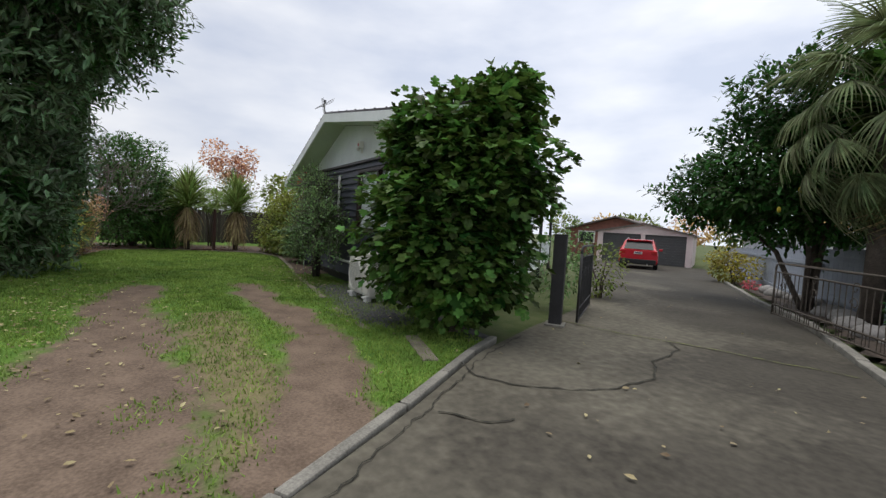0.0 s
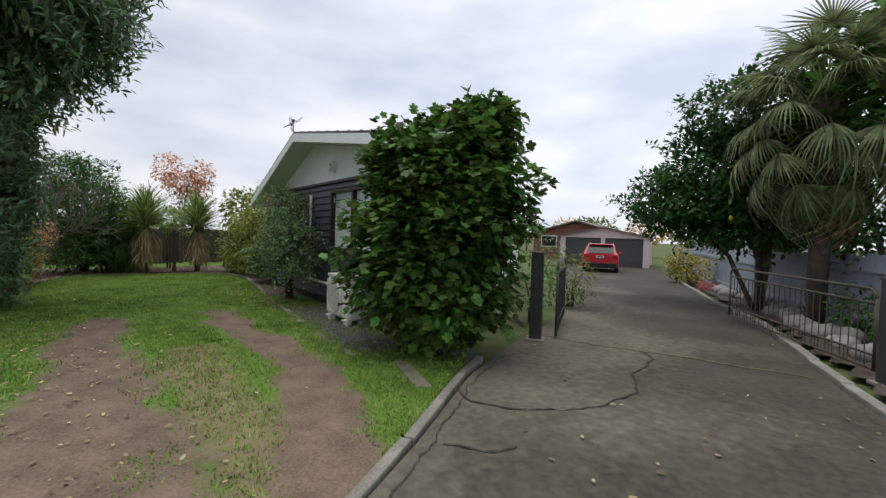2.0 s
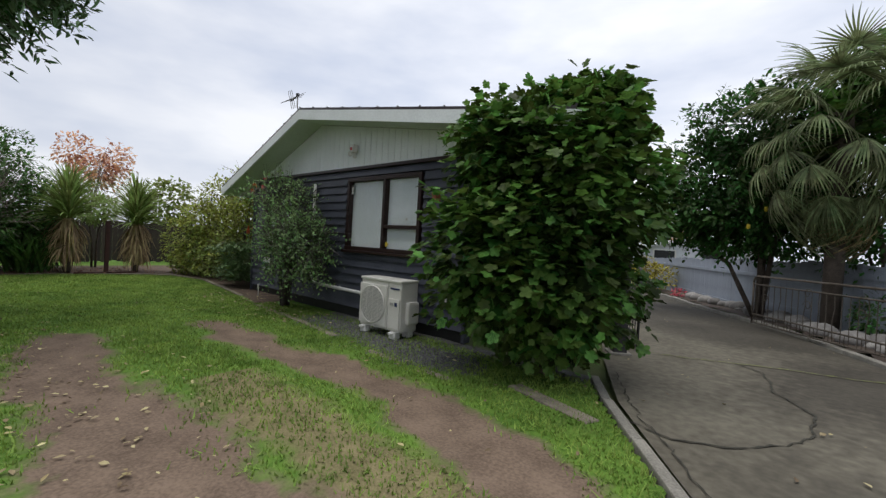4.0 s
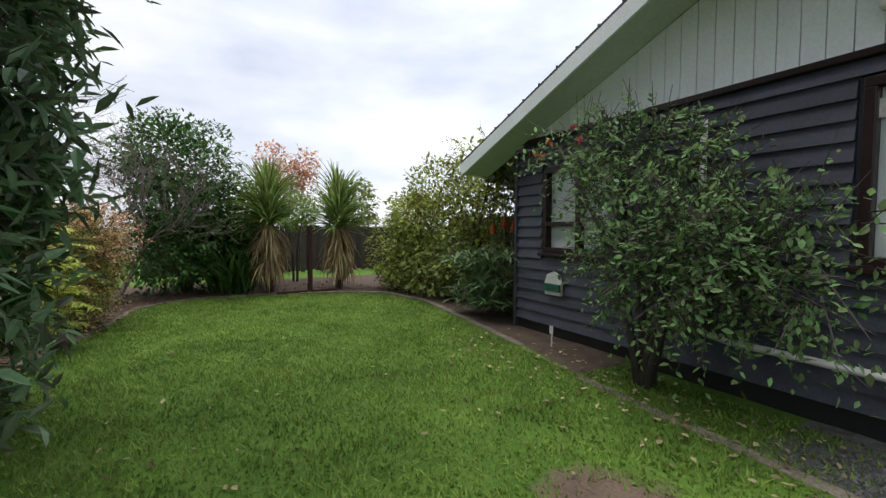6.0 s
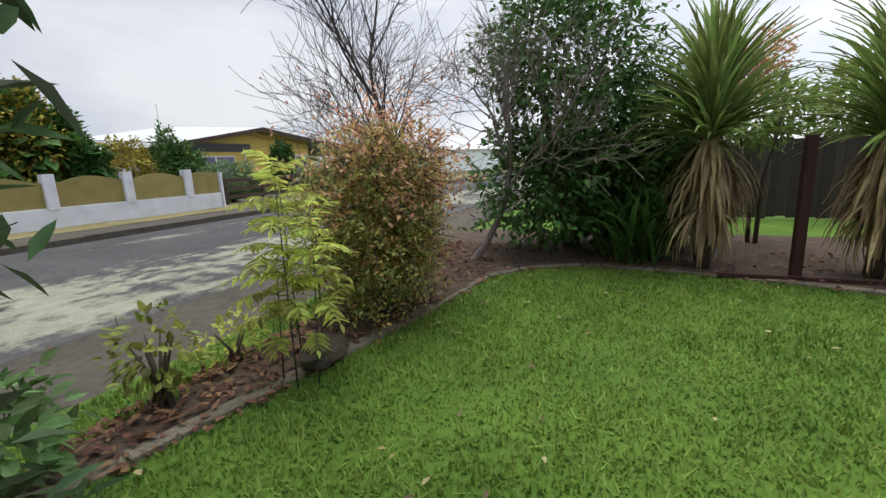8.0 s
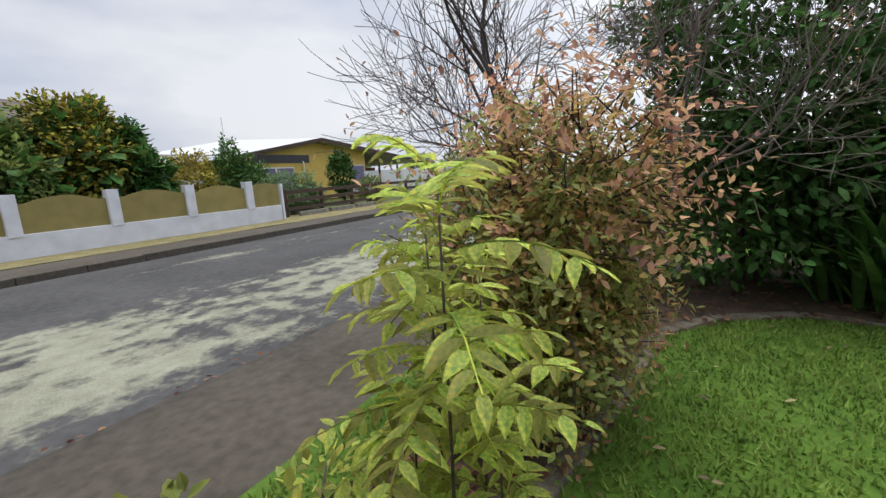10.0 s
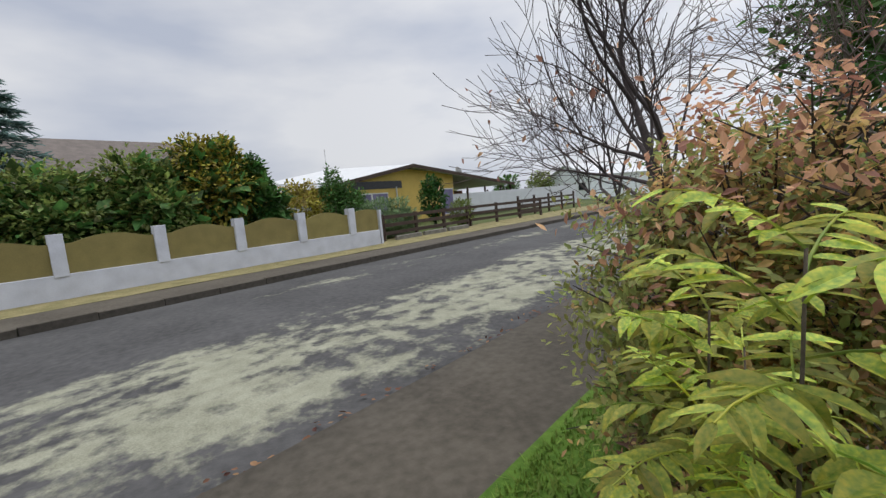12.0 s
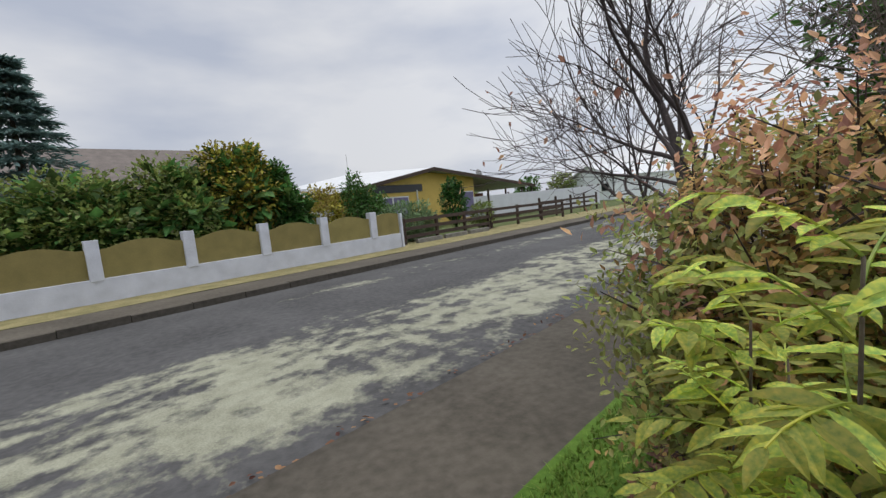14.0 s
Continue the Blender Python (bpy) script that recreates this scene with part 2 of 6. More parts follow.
def blended(name, layers, base, bump=0.4, rough=0.9, ragged=7.0):
    """Ground whose layers come in by named attributes, their borders broken up by noise."""
    m = bpy.data.materials.new(name)
    m.use_nodes = True
    n, l = m.node_tree.nodes, m.node_tree.links
    b = n["Principled BSDF"]
    b.inputs["Roughness"].default_value = rough
    b.inputs["Specular IOR Level"].default_value = 0.2
    tc = n.new("ShaderNodeTexCoord")

    def noise_tex(scale, detail=5):
        t = n.new("ShaderNodeTexNoise")
        t.inputs["Scale"].default_value, t.inputs["Detail"].default_value = scale, detail
        l.new(tc.outputs["Object"], t.inputs["Vector"])
        return t

    def two_tone(dark, light, s):
        t, u = noise_tex(s), noise_tex(s * 14, 3)
        av = n.new("ShaderNodeMath")
        av.operation = 'MULTIPLY_ADD'
        av.inputs[1].default_value = 0.5
        hf = n.new("ShaderNodeMath")
        hf.operation = 'MULTIPLY'
        hf.inputs[1].default_value = 0.5
        l.new(u.outputs["Fac"], hf.inputs[0])
        l.new(t.outputs["Fac"], av.inputs[0])
        l.new(hf.outputs[0], av.inputs[2])
        r = n.new("ShaderNodeValToRGB")
        r.color_ramp.elements[0].position, r.color_ramp.elements[0].color = 0.35, (*dark, 1)
        r.color_ramp.elements[1].position, r.color_ramp.elements[1].color = 0.65, (*light, 1)
        l.new(av.outputs[0], r.inputs["Fac"])
        return r.outputs["Color"]

    out = two_tone(*base)
    edge = noise_tex(ragged, 6)
    for attr, dark, light, s in layers:
        a = n.new("ShaderNodeAttribute")
        a.attribute_name = attr
        k = n.new("ShaderNodeMath")
        k.operation = 'MULTIPLY_ADD'
        k.inputs[1].default_value = 1.7
        l.new(a.outputs["Fac"], k.inputs[0])
        l.new(edge.outputs["Fac"], k.inputs[2])
        r = n.new("ShaderNodeMapRange")
        r.inputs["From Min"].default_value, r.inputs["From Max"].default_value = 1.1, 1.6
        l.new(k.outputs[0], r.inputs["Value"])
        mx = n.new("ShaderNodeMixRGB")
        l.new(r.outputs["Result"], mx.inputs["Fac"])
        l.new(out, mx.inputs["Color1"])
        l.new(two_tone(dark, light, s), mx.inputs["Color2"])
        out = mx.outputs["Color"]
    l.new(out, b.inputs["Base Color"])
    bp = n.new("ShaderNodeBump")
    bp.inputs["Strength"].default_value, bp.inputs["Distance"].default_value = bump, 0.02
    l.new(noise_tex(45, 4).outputs["Fac"], bp.inputs["Height"])
    l.new(bp.outputs["Normal"], b.inputs["Normal"])
    return m


M["lawn"] = blended("lawn_ground", [("dry", (0.11, 0.10, 0.045), (0.23, 0.195, 0.105), 5), ("dirt", (0.095, 0.068, 0.050), (0.20, 0.146, 0.108), 3.5),
                                    ("bed", (0.06, 0.046, 0.036), (0.14, 0.10, 0.075), 5), ("grit", (0.05, 0.05, 0.048), (0.14, 0.14, 0.138), 9)],
                    ((0.055, 0.12, 0.016), (0.12, 0.215, 0.033), 1.6))
M["verge"] = blended("dry_verge", [], ((0.13, 0.125, 0.05), (0.31, 0.265, 0.14), 2.2))
M["ground"] = blended("rough_ground", [], ((0.05, 0.08, 0.02), (0.11, 0.12, 0.05), 0.3))
M["drive"] = blended("stained_concrete", [("dark", (0.038, 0.034, 0.027), (0.072, 0.065, 0.052), 1.2)], ((0.074, 0.067, 0.052), (0.152, 0.139, 0.108), 0.9), 0.15, 0.85)
M["path"] = blended("old_footpath", [], ((0.062, 0.055, 0.045), (0.118, 0.105, 0.087), 1.0), 0.25)
M["road"] = blended("worn_chipseal_road", [("pale", (0.20, 0.205, 0.155), (0.35, 0.355, 0.28), 5)], ((0.052, 0.052, 0.054), (0.098, 0.098, 0.101), 0.8), 0.3, 0.9, 16.0)


# ---- building helpers ----
class Geo:
    """Collects points and faces of one mesh."""

    def __init__(self):
        self.v, self.f = [], []

    def add(self, pts, faces):
        k = len(self.v)
        self.v += [tuple(p) for p in pts]
        self.f += [tuple(i + k for i in q) for q in faces]
        return self

    def box(self, c, s, rz=0.0, bevel=0.0, m=None):
        """A box of centre c and size s, with chamfered edges."""
        hx, hy, hz = s[0] / 2, s[1] / 2, s[2] / 2
        m = m or (Matrix.Translation(c) @ Matrix.Rotation(rz, 4, 'Z'))
        if bevel <= 0:
            p = [Vector((x, y, z)) for z in (-hz, hz) for y in (-hy, hy) for x in (-hx, hx)]
            return self.add([m @ q for q in p], [(0, 2, 3, 1), (4, 5, 7, 6), (0, 1, 5, 4), (2, 6, 7, 3), (0, 4, 6, 2), (1, 3, 7, 5)])
        bm = bmesh.new()
        bmesh.ops.create_cube(bm, size=1.0, matrix=Matrix.Diagonal((s[0], s[1], s[2], 1)))
        bmesh.ops.bevel(bm, geom=bm.edges[:], offset=min(bevel, 0.45 * min(s)), segments=2, affect='EDGES', profile=0.6)
        bm.verts.index_update()
        self.add([m @ q.co for q in bm.verts], [[w.index for w in q.verts] for q in bm.faces])
        bm.free()
        return self

    def tube(self, pts, radii, n=8, caps=True):
        """A tube along pts with a radius at each."""
        rings = []
        for i, p in enumerate(pts):
            p = Vector(p)
            d = (Vector(pts[min(i + 1, len(pts) - 1)]) - Vector(pts[max(i - 1, 0)])).normalized()
            a = d.orthogonal().normalized()
            b = d.cross(a)
            rings.append([p + (a * math.cos(2 * math.pi * j / n) + b * math.sin(2 * math.pi * j / n)) * radii[i] for j in range(n)])
        faces = [(i * n + j, i * n + (j + 1) % n, (i + 1) * n + (j + 1) % n, (i + 1) * n + j) for i in range(len(pts) - 1) for j in range(n)]
        if caps:
            faces += [tuple(range(n))[::-1], tuple((len(pts) - 1) * n + j for j in range(n))]
        return self.add([q for r in rings for q in r], faces)

    def prism(self, outline, thick, m=None):
        """A flat outline in x, z given thickness along y."""
        k = len(outline)
        p = [Vector((x, 0, z)) for x, z in outline] + [Vector((x, thick, z)) for x, z in outline]
        m = m or Matrix.Identity(4)
        return self.add([m @ q for q in p], [tuple(range(k)), tuple(range(2 * k - 1, k - 1, -1))] + [(i, i + k, (i + 1) % k + k, (i + 1) % k) for i in range(k)])

    def lathe(self, profile, n=20, m=None):
        """Turns (radius, height) pairs round the z axis."""
        m = m or Matrix.Identity(4)
        p = [m @ Vector((r * math.cos(2 * math.pi * j / n), r * math.sin(2 * math.pi * j / n), z)) for r, z in profile for j in range(n)]
        return self.add(p, [(i * n + j, i * n + (j + 1) % n, (i + 1) * n + (j + 1) % n, (i + 1) * n + j) for i in range(len(profile) - 1) for j in range(n)])

    def mesh(self, name, mat, smooth=False):
        me = bpy.data.meshes.new(name)
        me.from_pydata(self.v, [], self.f)
        me.materials.append(mat)
        if smooth:
            me.polygons.foreach_set("use_smooth", [True] * len(me.polygons))
        me.update()
        return me


def array_mesh(name, verts, faces, mat):
    me = bpy.data.meshes.new(name)
    me.from_pydata(verts.tolist() if hasattr(verts, "tolist") else verts, [], faces.tolist() if hasattr(faces, "tolist") else faces)
    me.materials.append(mat)
    me.update()
    return me


def part(name, data, parent, mat=None, label="", smooth=False):
    """Links a Geo or a mesh as one part under a thing or a part."""
    me = data.mesh(name, mat, smooth) if isinstance(data, Geo) else data
    ob = new(name, me)
    ob.parent = parent
    if label:
        tagged(ob, label)
    return ob


def thing(name, at, label, category, group="", rz=0.0, kind=""):
    e = new(name)
    e.empty_display_size = 0.2
    e.matrix_basis = pose(*at, 0, 0, rz)
    return tagged(e, label, category, group, kind)


def single(name, data, mat, label, category, group="", kind="", smooth=False):
    me = data.mesh(name, mat, smooth) if isinstance(data, Geo) else data
    return tagged(new(name, me), label, category, group, kind)


# ---- leaves ----
OVAL = (np.array([(0, 0, 0), (-0.26, 0.38, 0.05), (0, 0.45, -0.02), (0.26, 0.38, 0.05), (-0.17, 0.75, 0.0), (0.17, 0.75, 0.0), (0, 1.0, -0.06)], float),
        [(0, 2, 1), (0, 3, 2), (1, 2, 4), (2, 3, 5), (4, 2, 6), (2, 5, 6)])
NARROW = (OVAL[0] * np.array([0.5, 1, 1]), OVAL[1])
SMALL = (np.array([(0, 0, 0), (-0.3, 0.5, 0.06), (0.3, 0.5, 0.06), (0, 1.0, -0.05)], float), [(0, 3, 1), (0, 2, 3)])


def lobed_leaf():
    """A broad leaf of five rounded lobes, folded a little along the middle."""
    pts = [(0, 0.28, -0.03)]
    for k in range(41):
        a = -2.6 + 5.2 * k / 40
        r = 0.19 + 0.36 * abs(math.cos(a * 2.55)) ** 0.38 + 0.07 * math.cos(a)
        x, y = math.sin(a) * r, 0.28 + math.cos(a) * r * 1.05
        pts.append((x, y, 0.16 * abs(x) - 0.12 * max(0, y - 0.4)))
    pts.append((0, -0.12, 0.0))
    return np.array(pts, float), [(0, k + 1, k) for k in range(1, 41)] + [(0, 42, 41), (0, 1, 42)]


LOBED = lobed_leaf()


def frames_from(dirs, ups):
    y = dirs / np.linalg.norm(dirs, axis=1, keepdims=True)
    x = np.cross(y, ups)
    x /= np.linalg.norm(x, axis=1, keepdims=True) + 1e-9
    return x, y, np.cross(x, y)


def leaf_cloud(shape, pos, dirs, ups, sizes):
    """Points and faces of one leaf shape set at many places."""
    tv, tf = shape
    x, y, z = frames_from(dirs, ups)
    v = pos[:, None, :] + sizes[:, None, None] * (tv[None, :, 0:1] * x[:, None, :] + tv[None, :, 1:2] * y[:, None, :] + tv[None, :, 2:3] * z[:, None, :])
    k = len(tv)
    faces = []
    for i in range(len(pos)):
        o = i * k
        faces += [tuple(q + o for q in f) for f in tf]
    return v.reshape(-1, 3), faces


def crown_points(rng, lumps, n, shell=0.55):
    """Places and outward ways in a crown made of overlapping uneven lumps (x, y, z, rx, ry, rz)."""
    lumps = np.array(lumps, float)
    w = (lumps[:, 3] * lumps[:, 4] * lumps[:, 5]) ** (2 / 3)
    pick = rng.choice(len(lumps), n, p=w / w.sum())
    d = rng.normal(size=(n, 3))
    d /= np.linalg.norm(d, axis=1, keepdims=True)
    r = shell + (1 - shell) * rng.random(n) ** 0.6
    bump = 1 + 0.16 * np.sin(d[:, 0] * 7 + pick) * np.cos(d[:, 1] * 6 + pick * 2) + 0.10 * np.sin(d[:, 2] * 11 + pick * 3)
    p = lumps[pick, :3] + d * lumps[pick, 3:] * (r * bump)[:, None]
    return p, d


def foliage(seed, lumps, n, shape, size, droop=0.35, shell=0.55, low=0.05, spread=0.35, keep=None, level=0.6):
    """One crown of leaves that grow outwards and up, tips drooping."""
    rng = np.random.default_rng(seed)
    p, d = crown_points(rng, lumps, n, shell)
    ok = p[:, 2] > low
    if keep is not None:
        ok &= keep(p)
    p, d = p[ok], d[ok]
    m = len(p)
    out = d + rng.normal(size=(m, 3)) * 0.6
    out[:, 2] -= droop
    ups = d * level + np.array([0, 0, 1.0]) + rng.normal(size=(m, 3)) * spread
    out[:, 2] *= 0.35 + 1.08 * level
    s = size * (0.65 + 0.7 * rng.random(m))
    return leaf_cloud(shape, p, out, ups, s)


def clusters(seed, lumps, twigs, per, shape, size, length=0.3, shell=0.5, low=0.05, droop=0.2, keep=None):
    """Leaves set along short twigs, so that the crown has sprays and gaps. Gives leaves, and the twigs' lines."""
    rng = np.random.default_rng(seed)
    p, d = crown_points(rng, lumps, twigs, shell)
    ok = p[:, 2] > low
    if keep is not None:
        ok &= keep(p)
    p, d = p[ok], d[ok]
    t = len(p)
    way = d + rng.normal(size=(t, 3)) * 0.55 + np.array([0, 0, 0.15])
    way /= np.linalg.norm(way, axis=1, keepdims=True)
    ln = length * (0.6 + 0.8 * rng.random(t))
    i = np.repeat(np.arange(t), per)
    u = np.tile(np.linspace(0.1, 1.0, per), t)
    pos = p[i] + way[i] * (ln[i] * u)[:, None] + np.array([0, 0, -1.0]) * (droop * ln[i] * u ** 2)[:, None]
    side = np.cross(way, rng.normal(size=(t, 3)))
    side /= np.linalg.norm(side, axis=1, keepdims=True)
    sgn = np.where(np.arange(len(i)) % 2 == 0, 1.0, -1.0)
    dirs = way[i] * (0.4 + 0.8 * (u == 1))[:, None] + side[i] * sgn[:, None] + rng.normal(size=(len(i), 3)) * 0.25
    ups = np.array([0, 0, 1.0]) + d[i] * 0.5 + rng.normal(size=(len(i), 3)) * 0.3
    v, f = leaf_cloud(shape, pos, dirs, ups, size * (0.7 + 0.6 * rng.random(len(i))))
    return v, f, [(p[k], p[k] + way[k] * ln[k]) for k in range(t)]


def twig_lines(lines, r0, r1):
    """Thin three-sided sticks."""
    g = Geo()
    for a, b in lines:
        g.tube([a, b], [r0, r1], 3, False)
    return g


def limbs(rng, g, p, d, length, r, depth, up=0.15, kids=3, wide=0.6, shrink=0.72, tips=None, n=6, trunk=None):
    """Grows a branch with bends and side branches; collects tips."""
    p, d = Vector(p), Vector(d).normalized()
    pts, rad = [p.copy()], [r]
    k = 4 if depth > 1 else 3
    for i in range(k):
        d = (d + Vector(rng.normal(size=3)) * 0.13 + Vector((0, 0, up * 0.25))).normalized()
        p = p + d * (length / k)
        pts.append(p.copy())
        rad.append(max(0.0028, r * (1 - 0.4 * (i + 1) / k)))
    (g if trunk is None else trunk).tube(pts, rad, max(3, n), False)
    if depth == 0:
        if tips is not None:
            tips.append((p.copy(), d.copy()))
        return
    for j in range(kids):
        q = pts[min(len(pts) - 1, 2 + int(rng.integers(0, k - 1)))] if j else pts[-1]
        a = Vector(rng.normal(size=3))
        a = (a - d * a.dot(d)).normalized()
        limbs(rng, g, q, d + a * wide * (0.55 + 0.7 * rng.random()) * (0.5 if j == 0 else 1) + Vector((0, 0, up)), length * shrink * (0.75 + 0.5 * rng.random()),
              rad[-1] * (0.95 if j == 0 else 0.74), depth - 1, up, kids, wide, shrink, tips, n - 1)


def shrub(name, at, label, category, lumps, count, shape, size, mat, seed, stems=6, stem_mat=None, group="", droop=0.35, shell=0.5, keep=None, sprays=0, spray_len=0.3, per=7, low=0.05, level=0.6):
    """A shrub: stems from the ground, and a crown of many leaves."""
    e = thing(name, at, label, category, group)
    rng = np.random.default_rng(seed)
    top = max(l[2] for l in lumps)
    for k in range(stems):
        g = Geo()
        a = 2 * math.pi * k / stems + rng.random()
        l = lumps[k % len(lumps)]
        end = Vector((l[0] + 0.5 * l[3] * math.cos(a), l[1] + 0.5 * l[4] * math.sin(a), l[2] + 0.3 * l[5]))
        mid = Vector((0.25 * end.x, 0.25 * end.y, 0.45 * end.z))
        r = 0.012 + 0.012 * top
        g.tube([(0.05 * math.cos(a), 0.05 * math.sin(a), -0.03), mid, end], [r, r * 0.8, r * 0.3], 6)
        part("stem", g, e, stem_mat or M["bark"], smooth=True)
    if sprays:
        v, f, lines = clusters(seed + 1, lumps, sprays, per, shape, size, spray_len, shell, low, droop, keep)
        tagged(part("twig", twig_lines(lines, 0.006, 0.002), e, stem_mat or M["bark"]), kind="stuff")
        part("foliage", array_mesh("foliage", v, f, mat), e)
    if count:
        v, f = foliage(seed + 2, lumps, count, shape, size, droop, shell, low, keep=keep, level=level)
        part("foliage", array_mesh("foliage", v, f, mat), e)
    return e


def gz(x, y):
    """Height of the ground: level by the house, falling gently towards the garage."""
    d = math.hypot(x - 6.35, y + 3.3)
    s = min(1.0, max(0.0, (d - 9) / 23))
    k = min(1.0, max(0.0, (y - 1.5) / 3.5))
    return -0.38 * s * k * k * (3 - 2 * k)


def polyline_distance(x, y, pts):
    """Distances from points to a line of short straight pieces."""
    best = np.full(x.shape, 1e9)
    for (ax, ay), (bx, by) in zip(pts[:-1], pts[1:]):
        vx, vy = bx - ax, by - ay
        t = np.clip(((x - ax) * vx + (y - ay) * vy) / (vx * vx + vy * vy), 0, 1)
        best = np.minimum(best, np.hypot(x - ax - t * vx, y - ay - t * vy))
    return best


def sheet(name, xs, ys, zf, mat, attrs=None, keep=None):
    """A surface over a grid, with attributes given by functions of x and y."""
    X, Y = np.meshgrid(np.array(xs, float), np.array(ys, float))
    Z = zf(X, Y)
    v = np.stack([X.ravel(), Y.ravel(), Z.ravel()], 1)
    w, h = len(xs), len(ys)
    f = [(j * w + i, j * w + i + 1, (j + 1) * w + i + 1, (j + 1) * w + i) for j in range(h - 1) for i in range(w - 1)]
    if keep is not None:
        ok = keep(X, Y).ravel()
        f = [q for q in f if ok[q[0]] and ok[q[1]] and ok[q[2]] and ok[q[3]]]
    me = bpy.data.meshes.new(name)
    me.from_pydata(v.tolist(), [], f)
    me.materials.append(mat)
    for key, fn in (attrs or {}).items():
        at = me.attributes.new(key, 'FLOAT', 'POINT')
        at.data.foreach_set("value", np.asarray(fn(X, Y), np.float32).ravel())
    me.polygons.foreach_set("use_smooth", [True] * len(me.polygons))
    me.update()
    return new(name, me)


gz_v = np.vectorize(gz)
wob = np.vectorize(lambda x, y: noise.noise(Vector((x * 0.9, y * 0.9, 0.0))))
wob_f = np.vectorize(lambda x, y: noise.noise(Vector((x * 3.1, y * 3.1, 4.0))))

# ---- ground, road, drive ----
gx = [-400, -120, -60, -40, -30, -24, -18, -14, -11, -8, -5, -2, 0, 2, 4, 6, 8, 10, 14, 20, 30, 60, 120, 400]
gy = [-400, -120, -60, -40, -30, -22, -16.35, -16.3, -10, -6.25, -6.2, -4, -2, 0, 1.5, 2.5, 3.5, 5, 7, 9, 12, 15, 18, 22, 26, 32, 45, 60, 120, 400]
tagged(sheet("ground", gx, gy, lambda X, Y: gz_v(X, Y) - 0.05 - 0.25 * ((Y < -6.22) & (Y > -16.32)), M["ground"]), "rough grassy ground reaching to the horizon", "ground", kind="structure")

xs = np.concatenate([np.linspace(-70, -20, 80), np.linspace(-19.8, -2, 300), np.linspace(-1.7, 40, 60)])
ys = np.linspace(-14.3, -7.45, 130)


def pale_patches(X, Y):
    band = np.exp(-((Y + 9.2) / 1.5) ** 4) + 0.6 * np.exp(-((Y + 12.7) / 0.8) ** 2) * np.clip((-7.5 - X) / 3, 0, 1)
    s = np.vectorize(lambda x, y: 0.7 * noise.noise(Vector((x * 0.5, y * 1.2, 7.0))) + 0.6 * noise.noise(Vector((x * 1.9, y * 3.2, 2.0))) + 0.6 * noise.noise(Vector((x * 4.5, y * 6.5, 5.0))))(X, Y)
    return np.clip(0.56 * band + 0.62 * s * (0.25 + 0.75 * band), 0, 1)


tagged(sheet("road", xs, ys, lambda X, Y: -0.12 + 0.05 * (1 - ((Y + 10.9) / 3.5) ** 2), M["road"], {"pale": pale_patches}), "worn grey road with pale lichened patches", "road", kind="structure")
tagged(sheet("pavement", np.linspace(-70, 40, 90), [-7.46, -7.44, -7.0, -6.6, -6.2], lambda X, Y: np.where(Y < -7.45, -0.16, -0.02 + 0.012 * wob(X, Y)), M["path"]),
       "dark worn footpath beside the road", "pavement", kind="structure")
tagged(sheet("pavement_far", np.linspace(-70, 40, 90), [-15.8, -15.2, -14.44], lambda X, Y: 0.0 * X, M["path"]), "dark footpath across the road", "pavement", kind="structure")
tagged(sheet("verge_far", np.linspace(-70, 40, 160), np.linspace(-18.4, -15.8, 12), lambda X, Y: 0.01 + 0.015 * wob(X, Y), M["verge"]), "dry yellow grass verge by the wall", "grass", kind="structure")


def kerb_run(name, pts, w, h, label):
    """A low kerb of concrete lengths along a line."""
    e = thing(name, (0, 0, 0), label, "kerb", kind="structure")
    rng = np.random.default_rng(3)
    for (ax, ay), (bx, by) in zip(pts[:-1], pts[1:]):
        d = Vector((bx - ax, by - ay, 0))
        k = max(1, round(d.length / 1.0))
        for i in range(k):
            c = Vector((ax, ay, 0)) + d * ((i + 0.5) / k)
            g = Geo().box((0, 0, 0), (d.length / k - 0.008, w, h), 0, 0.015)
            o = part("kerb_length", g, e, M["path"] if name == "kerb_far" else M["edging"] if name == "lawn_edging" else M["kerb"])
            o.matrix_basis = Matrix.Translation((c.x, c.y, gz(c.x, c.y) + h / 2 - ((0.047 if c.x < -6.0 else 0.066) if name == "lawn_edging" else 0.06) + 0.006 * rng.normal())) @ Matrix.Rotation(math.atan2(d.y, d.x) + 0.01 * rng.normal(), 4, 'Z')
    return e


kerb_run("kerb_far", [(-40, -14.35), (-20, -14.35), (10, -14.35)], 0.14, 0.16, "dark stained kerb across the road").location.z = -0.075
tagged(sheet("neighbour_lawn", np.linspace(-22, -10.6, 30), np.linspace(-6.1, 6, 30), lambda X, Y: -0.015 + 0.01 * wob(X, Y), M["lawn"]), "bright green neighbouring lawn behind the cabbage trees", "lawn", kind="structure")

KERB = [(6.9, -6.2), (4.42, -2.84), (3.83, -1.86), (2.95, -0.6), (2.62, 0.0)]
EDGE = [(-5.2, -5.5), (-5.65, -5.37), (-6.9, -5.1), (-8.0, -4.9), (-9.1, -4.75), (-9.55, -4.4), (-9.85, -3.8), (-9.8, -2.8), (-9.45, -1.3), (-8.9, -0.4), (-7.6, -0.15), (-5.8, -0.35), (-4.4, -0.55), (-3.4, -0.75), (-1.24, -0.95), (0.36, -1.17), (1.7, -1.2)]
TRACK_NEAR = [(7.0, -4.6), (4.6, -2.75), (3.3, -2.25), (2.0, -1.85), (0.8, -1.83), (-0.5, -1.98), (-2.1, -1.95)]
TRACK_FAR = [(6.5, -6.0), (4.4, -4.1), (2.6, -3.75), (0.9, -3.6), (-0.8, -3.7), (-1.9, -3.6)]
